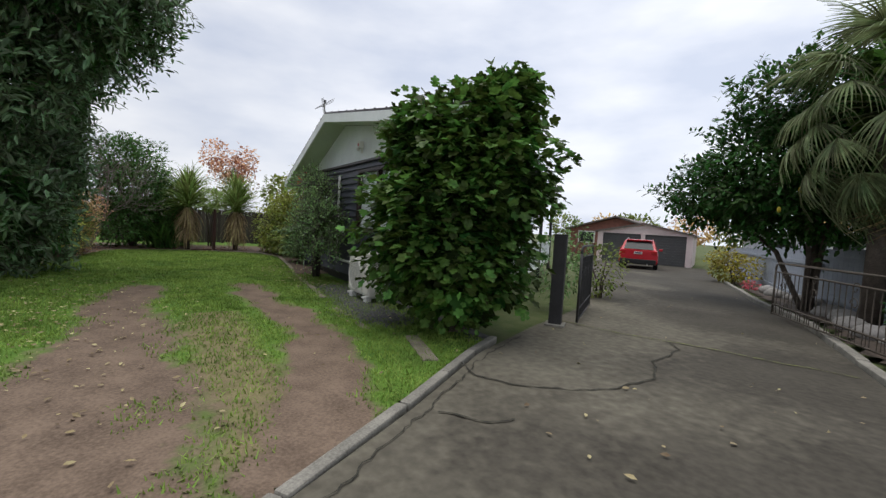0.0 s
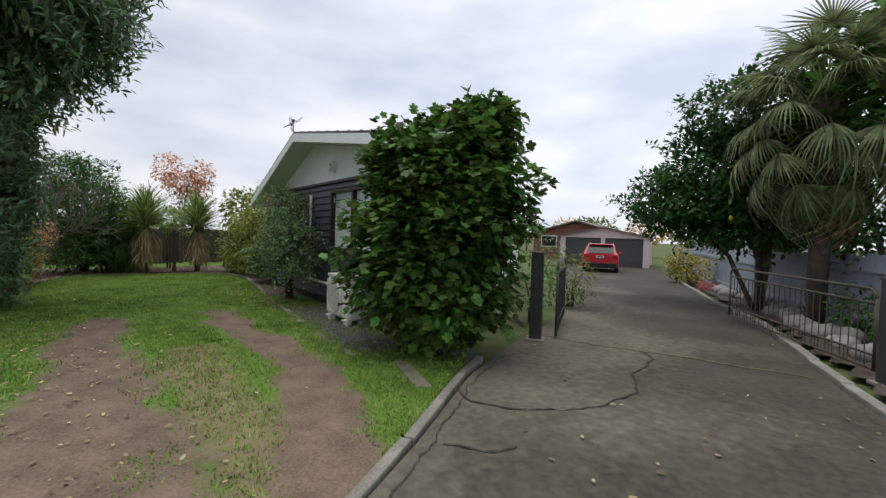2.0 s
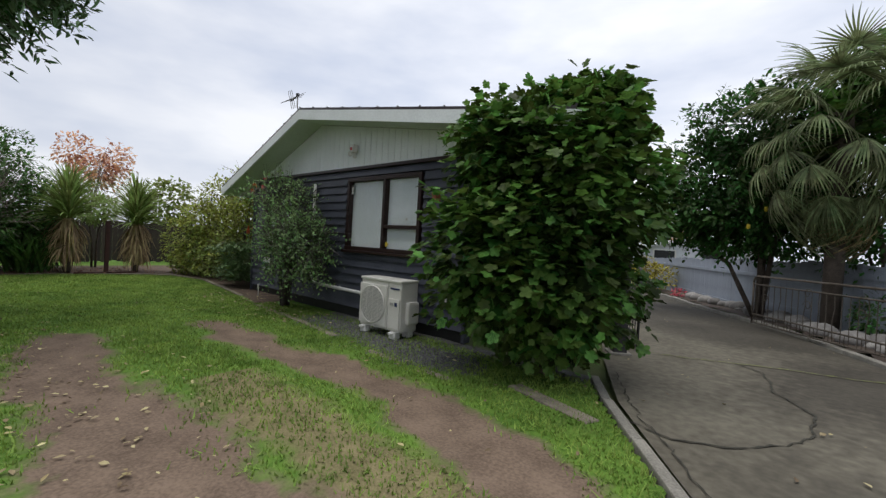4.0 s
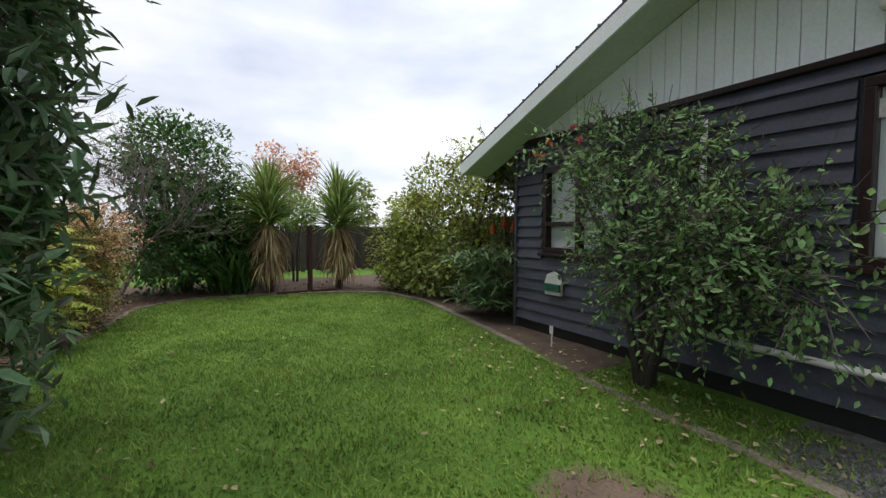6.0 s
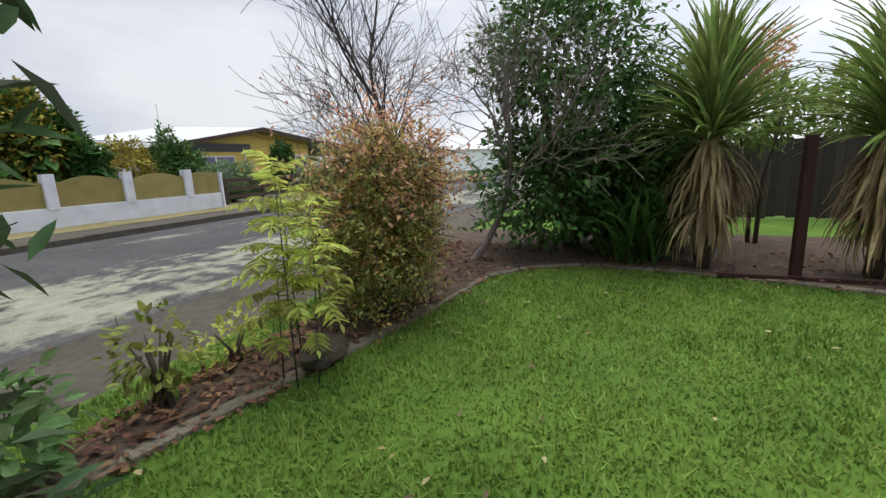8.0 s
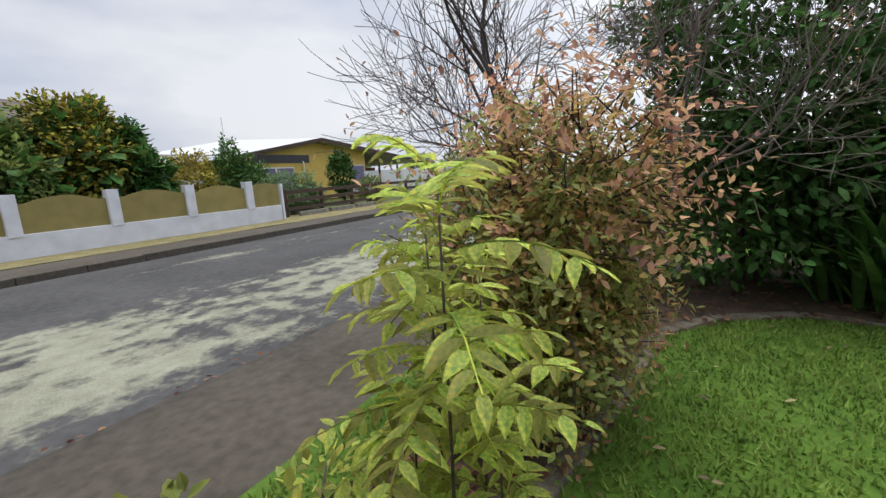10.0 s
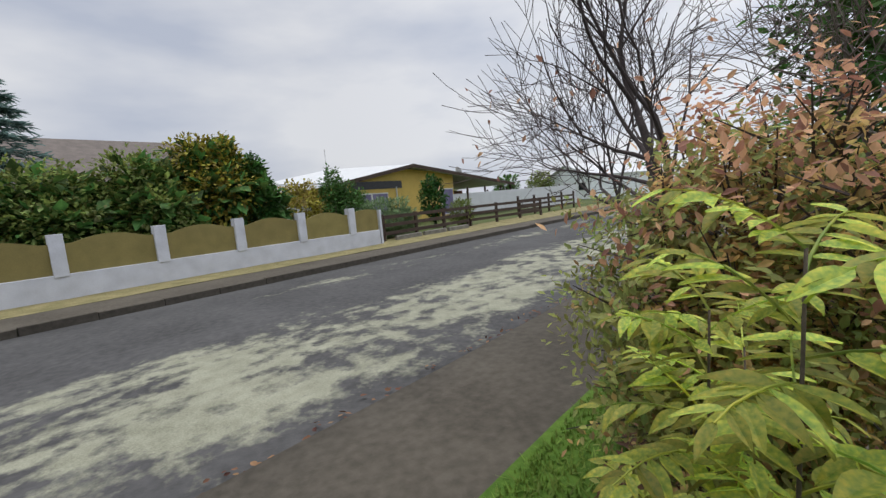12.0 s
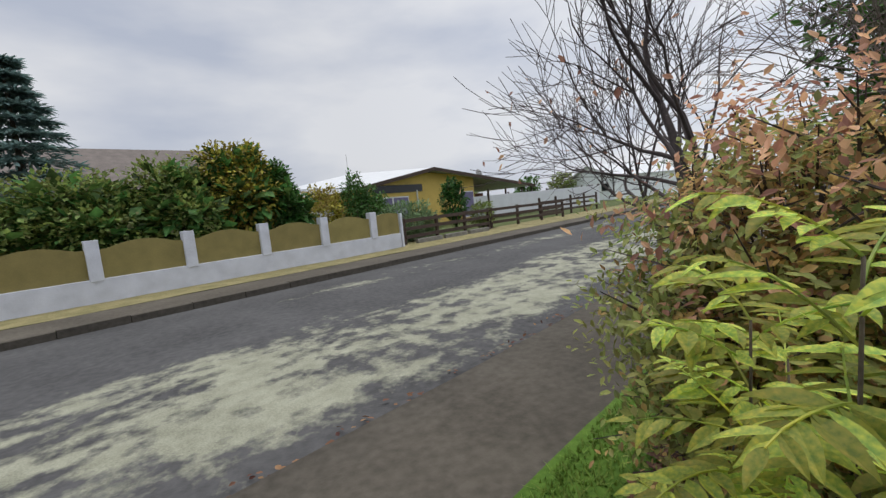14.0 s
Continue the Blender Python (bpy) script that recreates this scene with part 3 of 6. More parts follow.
GRIT = [(-1.6, -0.55), (-0.2, -0.6), (0.9, -0.8), (1.4, -0.75)]
EDGE_A = np.array(EDGE)


def inside_edge(X, Y):
    """Positive on the lawn's side of its border."""
    a = np.interp(-X, -EDGE_A[:7, 0], EDGE_A[:7, 1])
    b = np.interp(X, EDGE_A[7:, 0], EDGE_A[7:, 1])
    c = np.interp(Y, [-4.75, -4.4, -3.8, -2.8, -1.3, -0.4], [-9.1, -9.55, -9.85, -9.8, -9.45, -8.9])
    return np.minimum(np.minimum(np.where(X < -5.3, Y - a, 9.0), np.where(X < -3.4, b - Y, 9.0)), X - c)


def kerb_side(X, Y):
    return np.interp(Y, [-6.2, -2.84, -1.86, -0.6, 0.0], [6.9, 4.42, 3.83, 2.95, 2.62]) - X


def dirt_w(X, Y):
    n = 0.22 * wob(X * 1.4, Y * 1.4) + 0.12 * wob_f(X * 1.2, Y * 1.2)
    a = polyline_distance(X, Y, TRACK_NEAR) + n
    b = polyline_distance(X, Y, TRACK_FAR) + n
    return np.maximum(np.clip(1.25 - a / (0.36 + 0.05 * np.clip(X - 1, 0, 3)), 0, 1), np.clip(1.3 - b / (0.48 + 0.2 * np.clip(X - 0.5, 0, 4)), 0, 1))


def dry_w(X, Y):
    n = 0.25 * wob(X * 1.3 + 9, Y * 1.3)
    d = np.minimum(polyline_distance(X, Y, TRACK_NEAR), polyline_distance(X, Y, TRACK_FAR))
    mid = np.exp(-((Y + 2.75) / 0.45) ** 2) * (X > 0.2) * (X < 4)
    rim = np.clip(0.9 - np.abs(inside_edge(X, Y)) / 0.4, 0, 1) * 0.55 * (Y < -2.5)
    return np.clip(np.maximum(np.maximum(0.75 - d / 0.75, mid * 0.8), rim) + n, 0, 1) * (X > -8.9)


def bed_w(X, Y):
    return np.clip(0.5 - inside_edge(X, Y) / 0.12, 0, 1) * ((Y > -5.72) | (X < -9.2))


def grit_w(X, Y):
    a = polyline_distance(X, Y, GRIT) + 0.1 * wob_f(X, Y)
    wall = np.clip(1.2 - np.abs(Y) / 0.45, 0, 1) * (X > -2.0) * 0.8
    return np.maximum(np.clip(1.35 - a / 0.42, 0, 1), wall)


def lawn_z(X, Y):
    return 0.012 * wob(X, Y) - 0.028 * dirt_w(X, Y) + 0.006 * wob_f(X, Y) + 0.03 * bed_w(X, Y)


lawn = sheet("lawn", np.arange(-12.2, 7.2, 0.075), np.arange(-6.2, 1.6, 0.075), lawn_z, M["lawn"], {"dirt": dirt_w, "dry": dry_w, "bed": bed_w, "grit": grit_w},
             keep=lambda X, Y: (kerb_side(X, Y) > 0.0) & ((Y < 0.1) | (X < -5.0)))
tagged(lawn, "mown lawn with two bare wheel tracks and a soil border", "lawn", kind="structure")

# drive
LEFT = [(8.1, -7.44), (6.95, -6.2), (4.5, -2.84), (3.91, -1.86), (3.03, -0.55), (2.35, 0.9), (1.45, 3.2), (-2.6, 8.8), (-8.0, 16.0), (-12.9, 22.3)]
RIGHT = [(11.2, -7.44), (10.0, -6.2), (8.0, -2.4), (7.2, -0.9), (6.3, 0.8), (5.44, 2.41), (3.75, 5.9), (2.2, 8.3), (-1.3, 14.8), (-6.6, 25.2)]


def drive():
    rows, cols = 160, 26
    la, ra = np.array(LEFT), np.array(RIGHT)
    u = np.linspace(0, len(LEFT) - 1, rows)
    k = np.arange(len(LEFT))
    L2 = np.stack([np.interp(u, k, la[:, 0]), np.interp(u, k, la[:, 1])], 1)
    R2 = np.stack([np.interp(u, k, ra[:, 0]), np.interp(u, k, ra[:, 1])], 1)
    s = np.linspace(0, 1, cols)
    P = L2[:, None, :] * (1 - s)[None, :, None] + R2[:, None, :] * s[None, :, None]
    X, Y = P[..., 0], P[..., 1]
    Z = gz_v(X, Y) + 0.012 + 0.006 * wob(X, Y) - 0.03 * np.clip((-6.6 - Y) / 0.8, 0, 1)
    me = bpy.data.meshes.new("driveway")
    me.from_pydata(np.stack([X.ravel(), Y.ravel(), Z.ravel()], 1).tolist(), [], [(j * cols + i, j * cols + i + 1, (j + 1) * cols + i + 1, (j + 1) * cols + i) for j in range(rows - 1) for i in range(cols - 1)])
    me.materials.append(M["drive"])
    a = me.attributes.new("dark", 'FLOAT', 'POINT')
    # Random stains, plus a tone darkening towards the gate side and the garage.
    dark_tone = np.clip(0.35 + 0.55 * wob(X * 0.6, Y * 0.6) + 0.25 * np.clip((Y - 2) / 6, 0, 1) + 0.4 * np.clip((s[None, :] - 0.35) / 0.5, 0, 1), 0, 1)
    a.data.foreach_set("value", dark_tone.astype(np.float32).ravel())
    me.polygons.foreach_set("use_smooth", [True] * len(me.polygons))
    me.update()
    return tagged(new("driveway", me), "stained grey concrete driveway with cracks", "driveway", kind="structure")


drive_ob = drive()


def crack(pts, width, mat, seed, label):
    """A jagged dirt-filled crack lying in the drive."""
    rng = np.random.default_rng(seed)
    line = []
    for (ax, ay), (bx, by) in zip(pts[:-1], pts[1:]):
        k = max(2, int(math.hypot(bx - ax, by - ay) / 0.05))
        for i in range(k):
            t = i / k
            line.append(Vector((ax + (bx - ax) * t, ay + (by - ay) * t, 0)))
    v, f = [], []
    off = 0.0
    for i, p in enumerate(line):
        d = (line[min(i + 1, len(line) - 1)] - line[max(i - 1, 0)]).normalized()
        n = Vector((-d.y, d.x, 0))
        off = 0.75 * off + 0.012 * rng.normal()
        w = width * (0.35 + 0.9 * rng.random())
        for sgn in (-1, 1):
            q = p + n * (off + sgn * w / 2)
            v.append((q.x, q.y, gz(q.x, q.y) + 0.021 + 0.004 * rng.random()))
        if i:
            f.append((2 * i - 2, 2 * i - 1, 2 * i + 1, 2 * i))
    me = bpy.data.meshes.new("crack")
    me.from_pydata(v, [], f)
    me.materials.append(mat)
    ob = part("crack", me, drive_ob)
    return tagged(ob, label)


crack([(3.25, -0.95), (3.5, -1.02), (3.84, -0.87), (4.15, -0.5), (4.3, -0.1), (4.3, 0.45), (4.0, 1.0), (3.85, 1.75), (3.6, 2.0)], 0.022, M["crack"], 1, "curved dark crack in the concrete")
crack([(2.2, 1.55), (3.0, 1.74), (3.85, 2.13), (5.3, 2.55)], 0.03, M["moss"], 2, "mossy joint across the concrete")
crack([(-0.6, 6.35), (1.0, 6.5), (2.9, 6.75)], 0.035, M["crack"], 3, "dark joint across the concrete")
crack([(4.55, -2.7), (4.0, -1.8), (3.1, -0.5), (2.7, 0.4)], 0.012, M["crack"], 4, "dirty joint along the edging")
crack([(4.02, -1.7), (4.3, -1.5), (4.35, -1.25)], 0.02, M["crack"], 5, "short crack in the concrete")

kerb_run("kerb", [(6.9, -6.2), (4.42, -2.84), (3.83, -1.86), (2.95, -0.6), (2.6, 0.0)], 0.085, 0.095, "mossy concrete edging between lawn and driveway")
kerb_run("kerb_drive", [(7.3, -0.7), (6.4, 0.8), (5.5, 2.5), (3.85, 6.0), (2.3, 8.4), (-1.2, 14.9)], 0.12, 0.12, "low concrete edging along the gate side")
kerb_run("lawn_edging", EDGE, 0.11, 0.075, "curved mowing edge of old concrete round the lawn")
single("slab", Geo().box((2.62, -1.02, -0.022), (0.9, 0.16, 0.08), -0.3, 0.015), M["edging"], "old concrete slab beside the big bush", "slab", kind="structure")


# ---- the house ----
SKEW = Vector((-0.60, 0.80, 0))
XL, XR, RIDGE, RZ = -5.15, 0.85, -2.68, 3.50
EL, ELZ, ER, ERZ = -5.88, 2.27, 2.45, 2.66


def roof_z(x):
    return RZ - (RZ - ELZ) * (RIDGE - x) / (RIDGE - EL) if x < RIDGE else RZ - (RZ - ERZ) * (x - RIDGE) / (ER - RIDGE)


def window_unit(name, x0, x1, z0, z1, y, splits, label, sash=None):
    """A timber window: outer frame, mullion, rails, panes, and curtain behind. splits: where mullions stand; sash: (column, height) of a low rail."""
    e = thing(name, ((x0 + x1) / 2, y, z0), label, "window", kind="structure")
    w, h, t, d = x1 - x0, z1 - z0, 0.065, 0.09
    for nm, c, s in (("window_sill", (0, -0.035, -0.02), (w + 0.08, 0.13, 0.04)), ("window_head", (0, -0.01, h - t / 2), (w, d, t)), ("window_rail", (0, -0.01, t / 2), (w, d, t)),
                     ("window_jamb", (-w / 2 + t / 2, -0.01, h / 2), (t, d, h - 2 * t)), ("window_jamb", (w / 2 - t / 2, -0.01, h / 2), (t, d, h - 2 * t))):
        part(nm, Geo().box(c, s, 0, 0.008), e, M["frame"])
    xs_ = [-w / 2 + t] + [s - (x0 + x1) / 2 for s in splits] + [w / 2 - t]
    for k, s in enumerate(splits):
        part("mullion", Geo().box((xs_[k + 1], -0.012, h / 2), (0.06, d, h - 2 * t), 0, 0.006), e, M["frame"])
    for k in range(len(xs_) - 1):
        a, b = xs_[k] + (0.03 if k else 0), xs_[k + 1] - (0.03 if k < len(xs_) - 2 else 0)
        levels = [t, h - t]
        if sash and sash[0] == k:
            part("transom", Geo().box(((a + b) / 2, -0.012, sash[1]), (b - a, d * 0.9, 0.055), 0, 0.006), e, M["frame"])
            levels = [t, sash[1] - 0.027, sash[1] + 0.027, h - t]
        for q in range(0, len(levels), 2):
            p = part("pane", Geo().add([(a, 0.02, levels[q]), (b, 0.02, levels[q]), (b, 0.02, levels[q + 1]), (a, 0.02, levels[q + 1])], [(0, 1, 2, 3)]), e, M["glass"])
            p.visible_shadow = False
    g = Geo()
    n = 60
    for k in range(n):
        xa, xb = -w / 2 + t + (w - 2 * t) * k / n, -w / 2 + t + (w - 2 * t) * (k + 1) / n
        ya, yb = 0.034 + 0.0012 * math.sin(k * 0.31), 0.034 + 0.0012 * math.sin((k + 1) * 0.31)
        g.add([(xa, ya, t), (xb, yb, t), (xb, yb, h - t), (xa, ya, h - t)], [(0, 1, 2, 3)])
    part("blind", g, e, M["blind"], "smooth white blind drawn behind the glass", True)
    return e


def front_wall():
    """The gable end: framing with openings, weatherboards below, grooved white boards above."""
    e = thing("wall_front", (0, 0, 0), "charcoal weatherboard gable wall with a white boarded top", "wall", kind="structure")
    holes = [(-1.75, 0.0, 1.10, 2.30), (-4.66, -3.5, 1.05, 2.08)]
    g = Geo()
    xs_ = sorted({XL, XR, *[h[0] for h in holes], *[h[1] for h in holes]})
    for a, b in zip(xs_[:-1], xs_[1:]):
        hit = [h for h in holes if h[0] <= a and b <= h[1]]
        for z0, z1 in ([(0.0, hit[0][2]), (hit[0][3], 2.42)] if hit else [(0.0, 2.42)]):
            g.box(((a + b) / 2, 0.08, (z0 + z1) / 2), (b - a, 0.12, z1 - z0))
    part("wall_core", g, e, M["clad"])
    step = 0.135
    z = 0.16
    while z < 2.40:
        top = min(z + step + 0.02, 2.43)
        spans = [(XL - 0.02, XR + 0.02)]
        for h in holes:
            if z + step * 0.8 > h[2] and z + 0.03 < h[3]:
                new_spans = []
                for a, b in spans:
                    if a < h[0] - 0.02:
                        new_spans.append((a, min(b, h[0] - 0.035)))
                    if b > h[1] + 0.02:
                        new_spans.append((max(a, h[1] + 0.035), b))
                spans = new_spans
        for a, b in spans:
            o = Geo()
            o.add([(a, -0.038, z), (b, -0.038, z), (b, 0.002, top), (a, 0.002, top), (a, 0.018, z), (b, 0.018, z), (b, 0.018, top), (a, 0.018, top)],
                  [(0, 1, 2, 3), (0, 4, 5, 1), (3, 2, 6, 7), (0, 3, 7, 4), (1, 5, 6, 2), (4, 7, 6, 5)])
            part("weatherboard", o, e, M["clad"])
        z += step
    part("band", Geo().box(((XL + XR) / 2, -0.02, 2.455), (XR - XL + 0.04, 0.07, 0.05), 0, 0.006), e, M["frame"])
    part("plinth", Geo().box(((XL + XR) / 2, 0.03, 0.08), (XR - XL, 0.05, 0.16)), e, M["black"], "dark base boards near the ground")
    x = XL
    while x < XR - 0.01:
        b = min(x + 0.145, XR)
        o = Geo()
        za, zb = roof_z(x) - 0.16, roof_z(b - 0.008) - 0.16
        o.prism([(x, 2.48), (b - 0.008, 2.48), (b - 0.008, zb), (x, za)], 0.03, Matrix.Translation((0, 0.0, 0)))
        part("gable_board", o, e, M["white"])
        x += 0.145
    o = Geo().prism([(XL, 2.44), (XR, 2.44), (XR, roof_z(XR) - 0.2), (RIDGE, RZ - 0.2), (XL, roof_z(XL) - 0.2)], 0.08, Matrix.Translation((0, 0.032, 0)))
    part("gable_backing", o, e, M["white"])
    part("corner_board", Geo().box((XR + 0.035, 0.02, 1.22), (0.05, 0.13, 2.4), 0, 0.005), e, M["clad"])
    part("corner_board", Geo().box((XL - 0.035, 0.02, 1.22), (0.05, 0.13, 2.4), 0, 0.005), e, M["clad"])


front_wall()
win1 = window_unit("window_1", -1.75, 0.0, 1.10, 2.30, 0.01, [-0.80], "dark brown timber window with drawn white blinds", sash=(1, 0.40))
window_unit("window_2", -4.66, -3.5, 1.05, 2.08, 0.01, [-4.1], "small brown timber window behind the rose bush", sash=(0, 0.35))
part("sticker", Geo().box((-0.80, -0.005, 1.0), (0.09, 0.004, 0.12)), win1, M["plate"], "pale notice stuck inside the glass")
part("sticker", Geo().lathe([(0.0, 0), (0.035, 0), (0.035, 0.004), (0, 0.004)], 16, Matrix.Translation((0.125, 0.0, 0.13)) @ Matrix.Rotation(radians(90), 4, 'X')), win1, M["yellow"], "round yellow sticker on the glass")
part("sticker", Geo().box((0.56, -0.005, 0.52), (0.035, 0.004, 0.04)), win1, M["plate"], "small pale sticker on the glass")


def side_walls():
    """Walls along the drive, and the hidden ones that close the house."""
    e = thing("wall_side", (XR, 0.1, 0), "grey weatherboard side wall under the veranda", "wall", kind="structure")
    ang = math.atan2(SKEW.y, SKEW.x)
    for z in np.arange(0.1, 2.5, 0.16):
        o = Geo().box((0, 0, 0), (11.5, 0.035, 0.165))
        b = part("weatherboard", o, e, M["white"])
        b.matrix_basis = Matrix.Translation(SKEW * 5.8 + Vector((0, 0, z))) @ Matrix.Rotation(ang, 4, 'Z') @ Matrix.Rotation(radians(4), 4, 'X')
    part("wall_core", Geo().box(SKEW * 5.8 + Vector((-0.07, -0.05, 1.25)), (11.4, 0.1, 2.5), ang), e, M["white"])
    for s0 in (2.2, 5.5, 8.5):
        w = part("side_window", Geo().box(SKEW * s0 + Vector((0.03, 0.02, 1.55)), (1.4, 0.07, 1.1), ang, 0.01), e, M["pvc"])
        part("pane", Geo().box(SKEW * s0 + Vector((0.07, 0.05, 1.55)), (1.25, 0.02, 0.95), ang), w, M["darkglass"])
    f = thing("wall_far_side", (XL, 0.1, 0), "plain dark weatherboard wall", "wall", kind="structure")
    part("wall_core", Geo().box(SKEW * 5.8 + Vector((0.1, 0.1, 1.2)), (11.4, 0.12, 2.4), ang), f, M["clad"])
    part("wall_core", Geo().box(SKEW * 11.5 + Vector(((XR - XL) / 2, 0, 1.2)), (XR - XL, 0.12, 2.4)), f, M["clad"])


side_walls()


def roof():
    e = thing("roof", (0, -0.45, 0), "low brown metal roof with white barge boards", "roof", kind="structure")
    length = SKEW * 12.2
    for a, az, b, bz, nm in ((EL, ELZ, RIDGE, RZ, "roof_slope"), (RIDGE, RZ, ER, ERZ, "roof_slope")):
        g = Geo()
        p = [Vector((a, -0.02, az)), Vector((b, -0.02, bz)), Vector((b, -0.02, bz)) + length, Vector((a, -0.02, az)) + length]
        g.add([q for q in p] + [q + Vector((0, 0, 0.035)) for q in p], [(0, 1, 2, 3), (7, 6, 5, 4), (0, 4, 5, 1), (1, 5, 6, 2), (2, 6, 7, 3), (3, 7, 4, 0)])
        part(nm, g, e, M["roofing"])
        n = 12
        for k in range(n + 1):
            x = a + (b - a) * k / n
            z = az + (bz - az) * k / n
            part("roof_rib", Geo().tube([Vector((x, -0.02, z + 0.04)), Vector((x, -0.02, z + 0.04)) + length], [0.014, 0.014], 5), e, M["roofing"])
        o = Geo().prism([(a, az - 0.17), (b, bz - 0.17), (b, bz - 0.005), (a, az - 0.005)], 0.03, Matrix.Translation((0, -0.03, 0)))
        part("barge_board", o, e, M["white"])
        o = Geo()
        o.add([(a, 0, az - 0.155), (b, 0, bz - 0.155), (b, 0.45, bz - 0.155), (a, 0.45, az - 0.155), (a, 0, az - 0.14), (b, 0, bz - 0.14), (b, 0.45, bz - 0.14), (a, 0.45, az - 0.14)],
              [(0, 3, 2, 1), (4, 5, 6, 7), (0, 1, 5, 4), (3, 7, 6, 2), (0, 4, 7, 3), (1, 2, 6, 5)])
        part("soffit", o, e, M["soffit"])
    ang = math.atan2(SKEW.y, SKEW.x)
    for x, z in ((ER, ERZ), (EL, ELZ)):
        part("gutter", Geo().box(Vector((x, 0, z - 0.05)) + length * 0.5, (12.2, 0.1, 0.11), ang, 0.015), e, M["white"], "white eaves gutter")
    part("eave_lining", Geo().add([Vector((XR + 0.1, 0.5, ERZ - 0.1)), Vector((ER, 0, ERZ - 0.1)), Vector((ER, 0, ERZ - 0.1)) + length, Vector((XR + 0.1, 0.5, ERZ - 0.1)) + length], [(0, 1, 2, 3)]), e, M["soffit"])
    for s0 in (2.4, 5.2, 8.0, 11.0):
        q = Vector((ER - 0.15, 0.1, 0)) + SKEW * s0
        part("veranda_post", Geo().box((q.x, q.y, ERZ / 2 - 0.08), (0.09, 0.09, ERZ - 0.1), ang, 0.008), e, M["postdark"])
    for s0 in np.arange(2.4, 11.0, 0.16):
        q = Vector((ER - 0.15, 0.1, 0)) + SKEW * s0
        part("baluster", Geo().box((q.x, q.y, 0.62), (0.025, 0.025, 0.7)), e, M["white"])
    for z in (0.28, 0.98):
        part("veranda_rail", Geo().box(Vector((ER - 0.15, 0.1, z)) + SKEW * 6.7, (8.6, 0.05, 0.06), ang, 0.008), e, M["white"])
    return e


roof()


def aerial():
    e = thing("tv_aerial", (-2.86, -0.42, 3.3), "thin metal television aerial on a bent mast", "aerial")
    part("mast", Geo().tube([(0.1, 0.1, 0.05), (0.03, 0.02, 0.2), (0, 0, 0.3), (0, 0, 0.52)], [0.012] * 4, 8), e, M["metal"], smooth=True)
    part("boom", Geo().tube([(0.04, 0, 0.5), (-0.42, 0.1, 0.5)], [0.012, 0.012], 6), e, M["metal"])
    for k, x in enumerate((-0.40, -0.34, -0.28)):
        part("element", Geo().tube([(x - 0.05, 0.08 - 0.16, 0.42), (x + 0.05, 0.08 + 0.2, 0.62 + 0.03 * k)], [0.005, 0.005], 5), e, M["metal"])
        part("element", Geo().tube([(x + 0.03, 0.1, 0.34), (x - 0.06, 0.06, 0.68)], [0.006, 0.005], 5), e, M["metal"])
    part("clamp", Geo().box((0.0, 0, 0.51), (0.05, 0.05, 0.05), 0, 0.008), e, M["black"])


aerial()


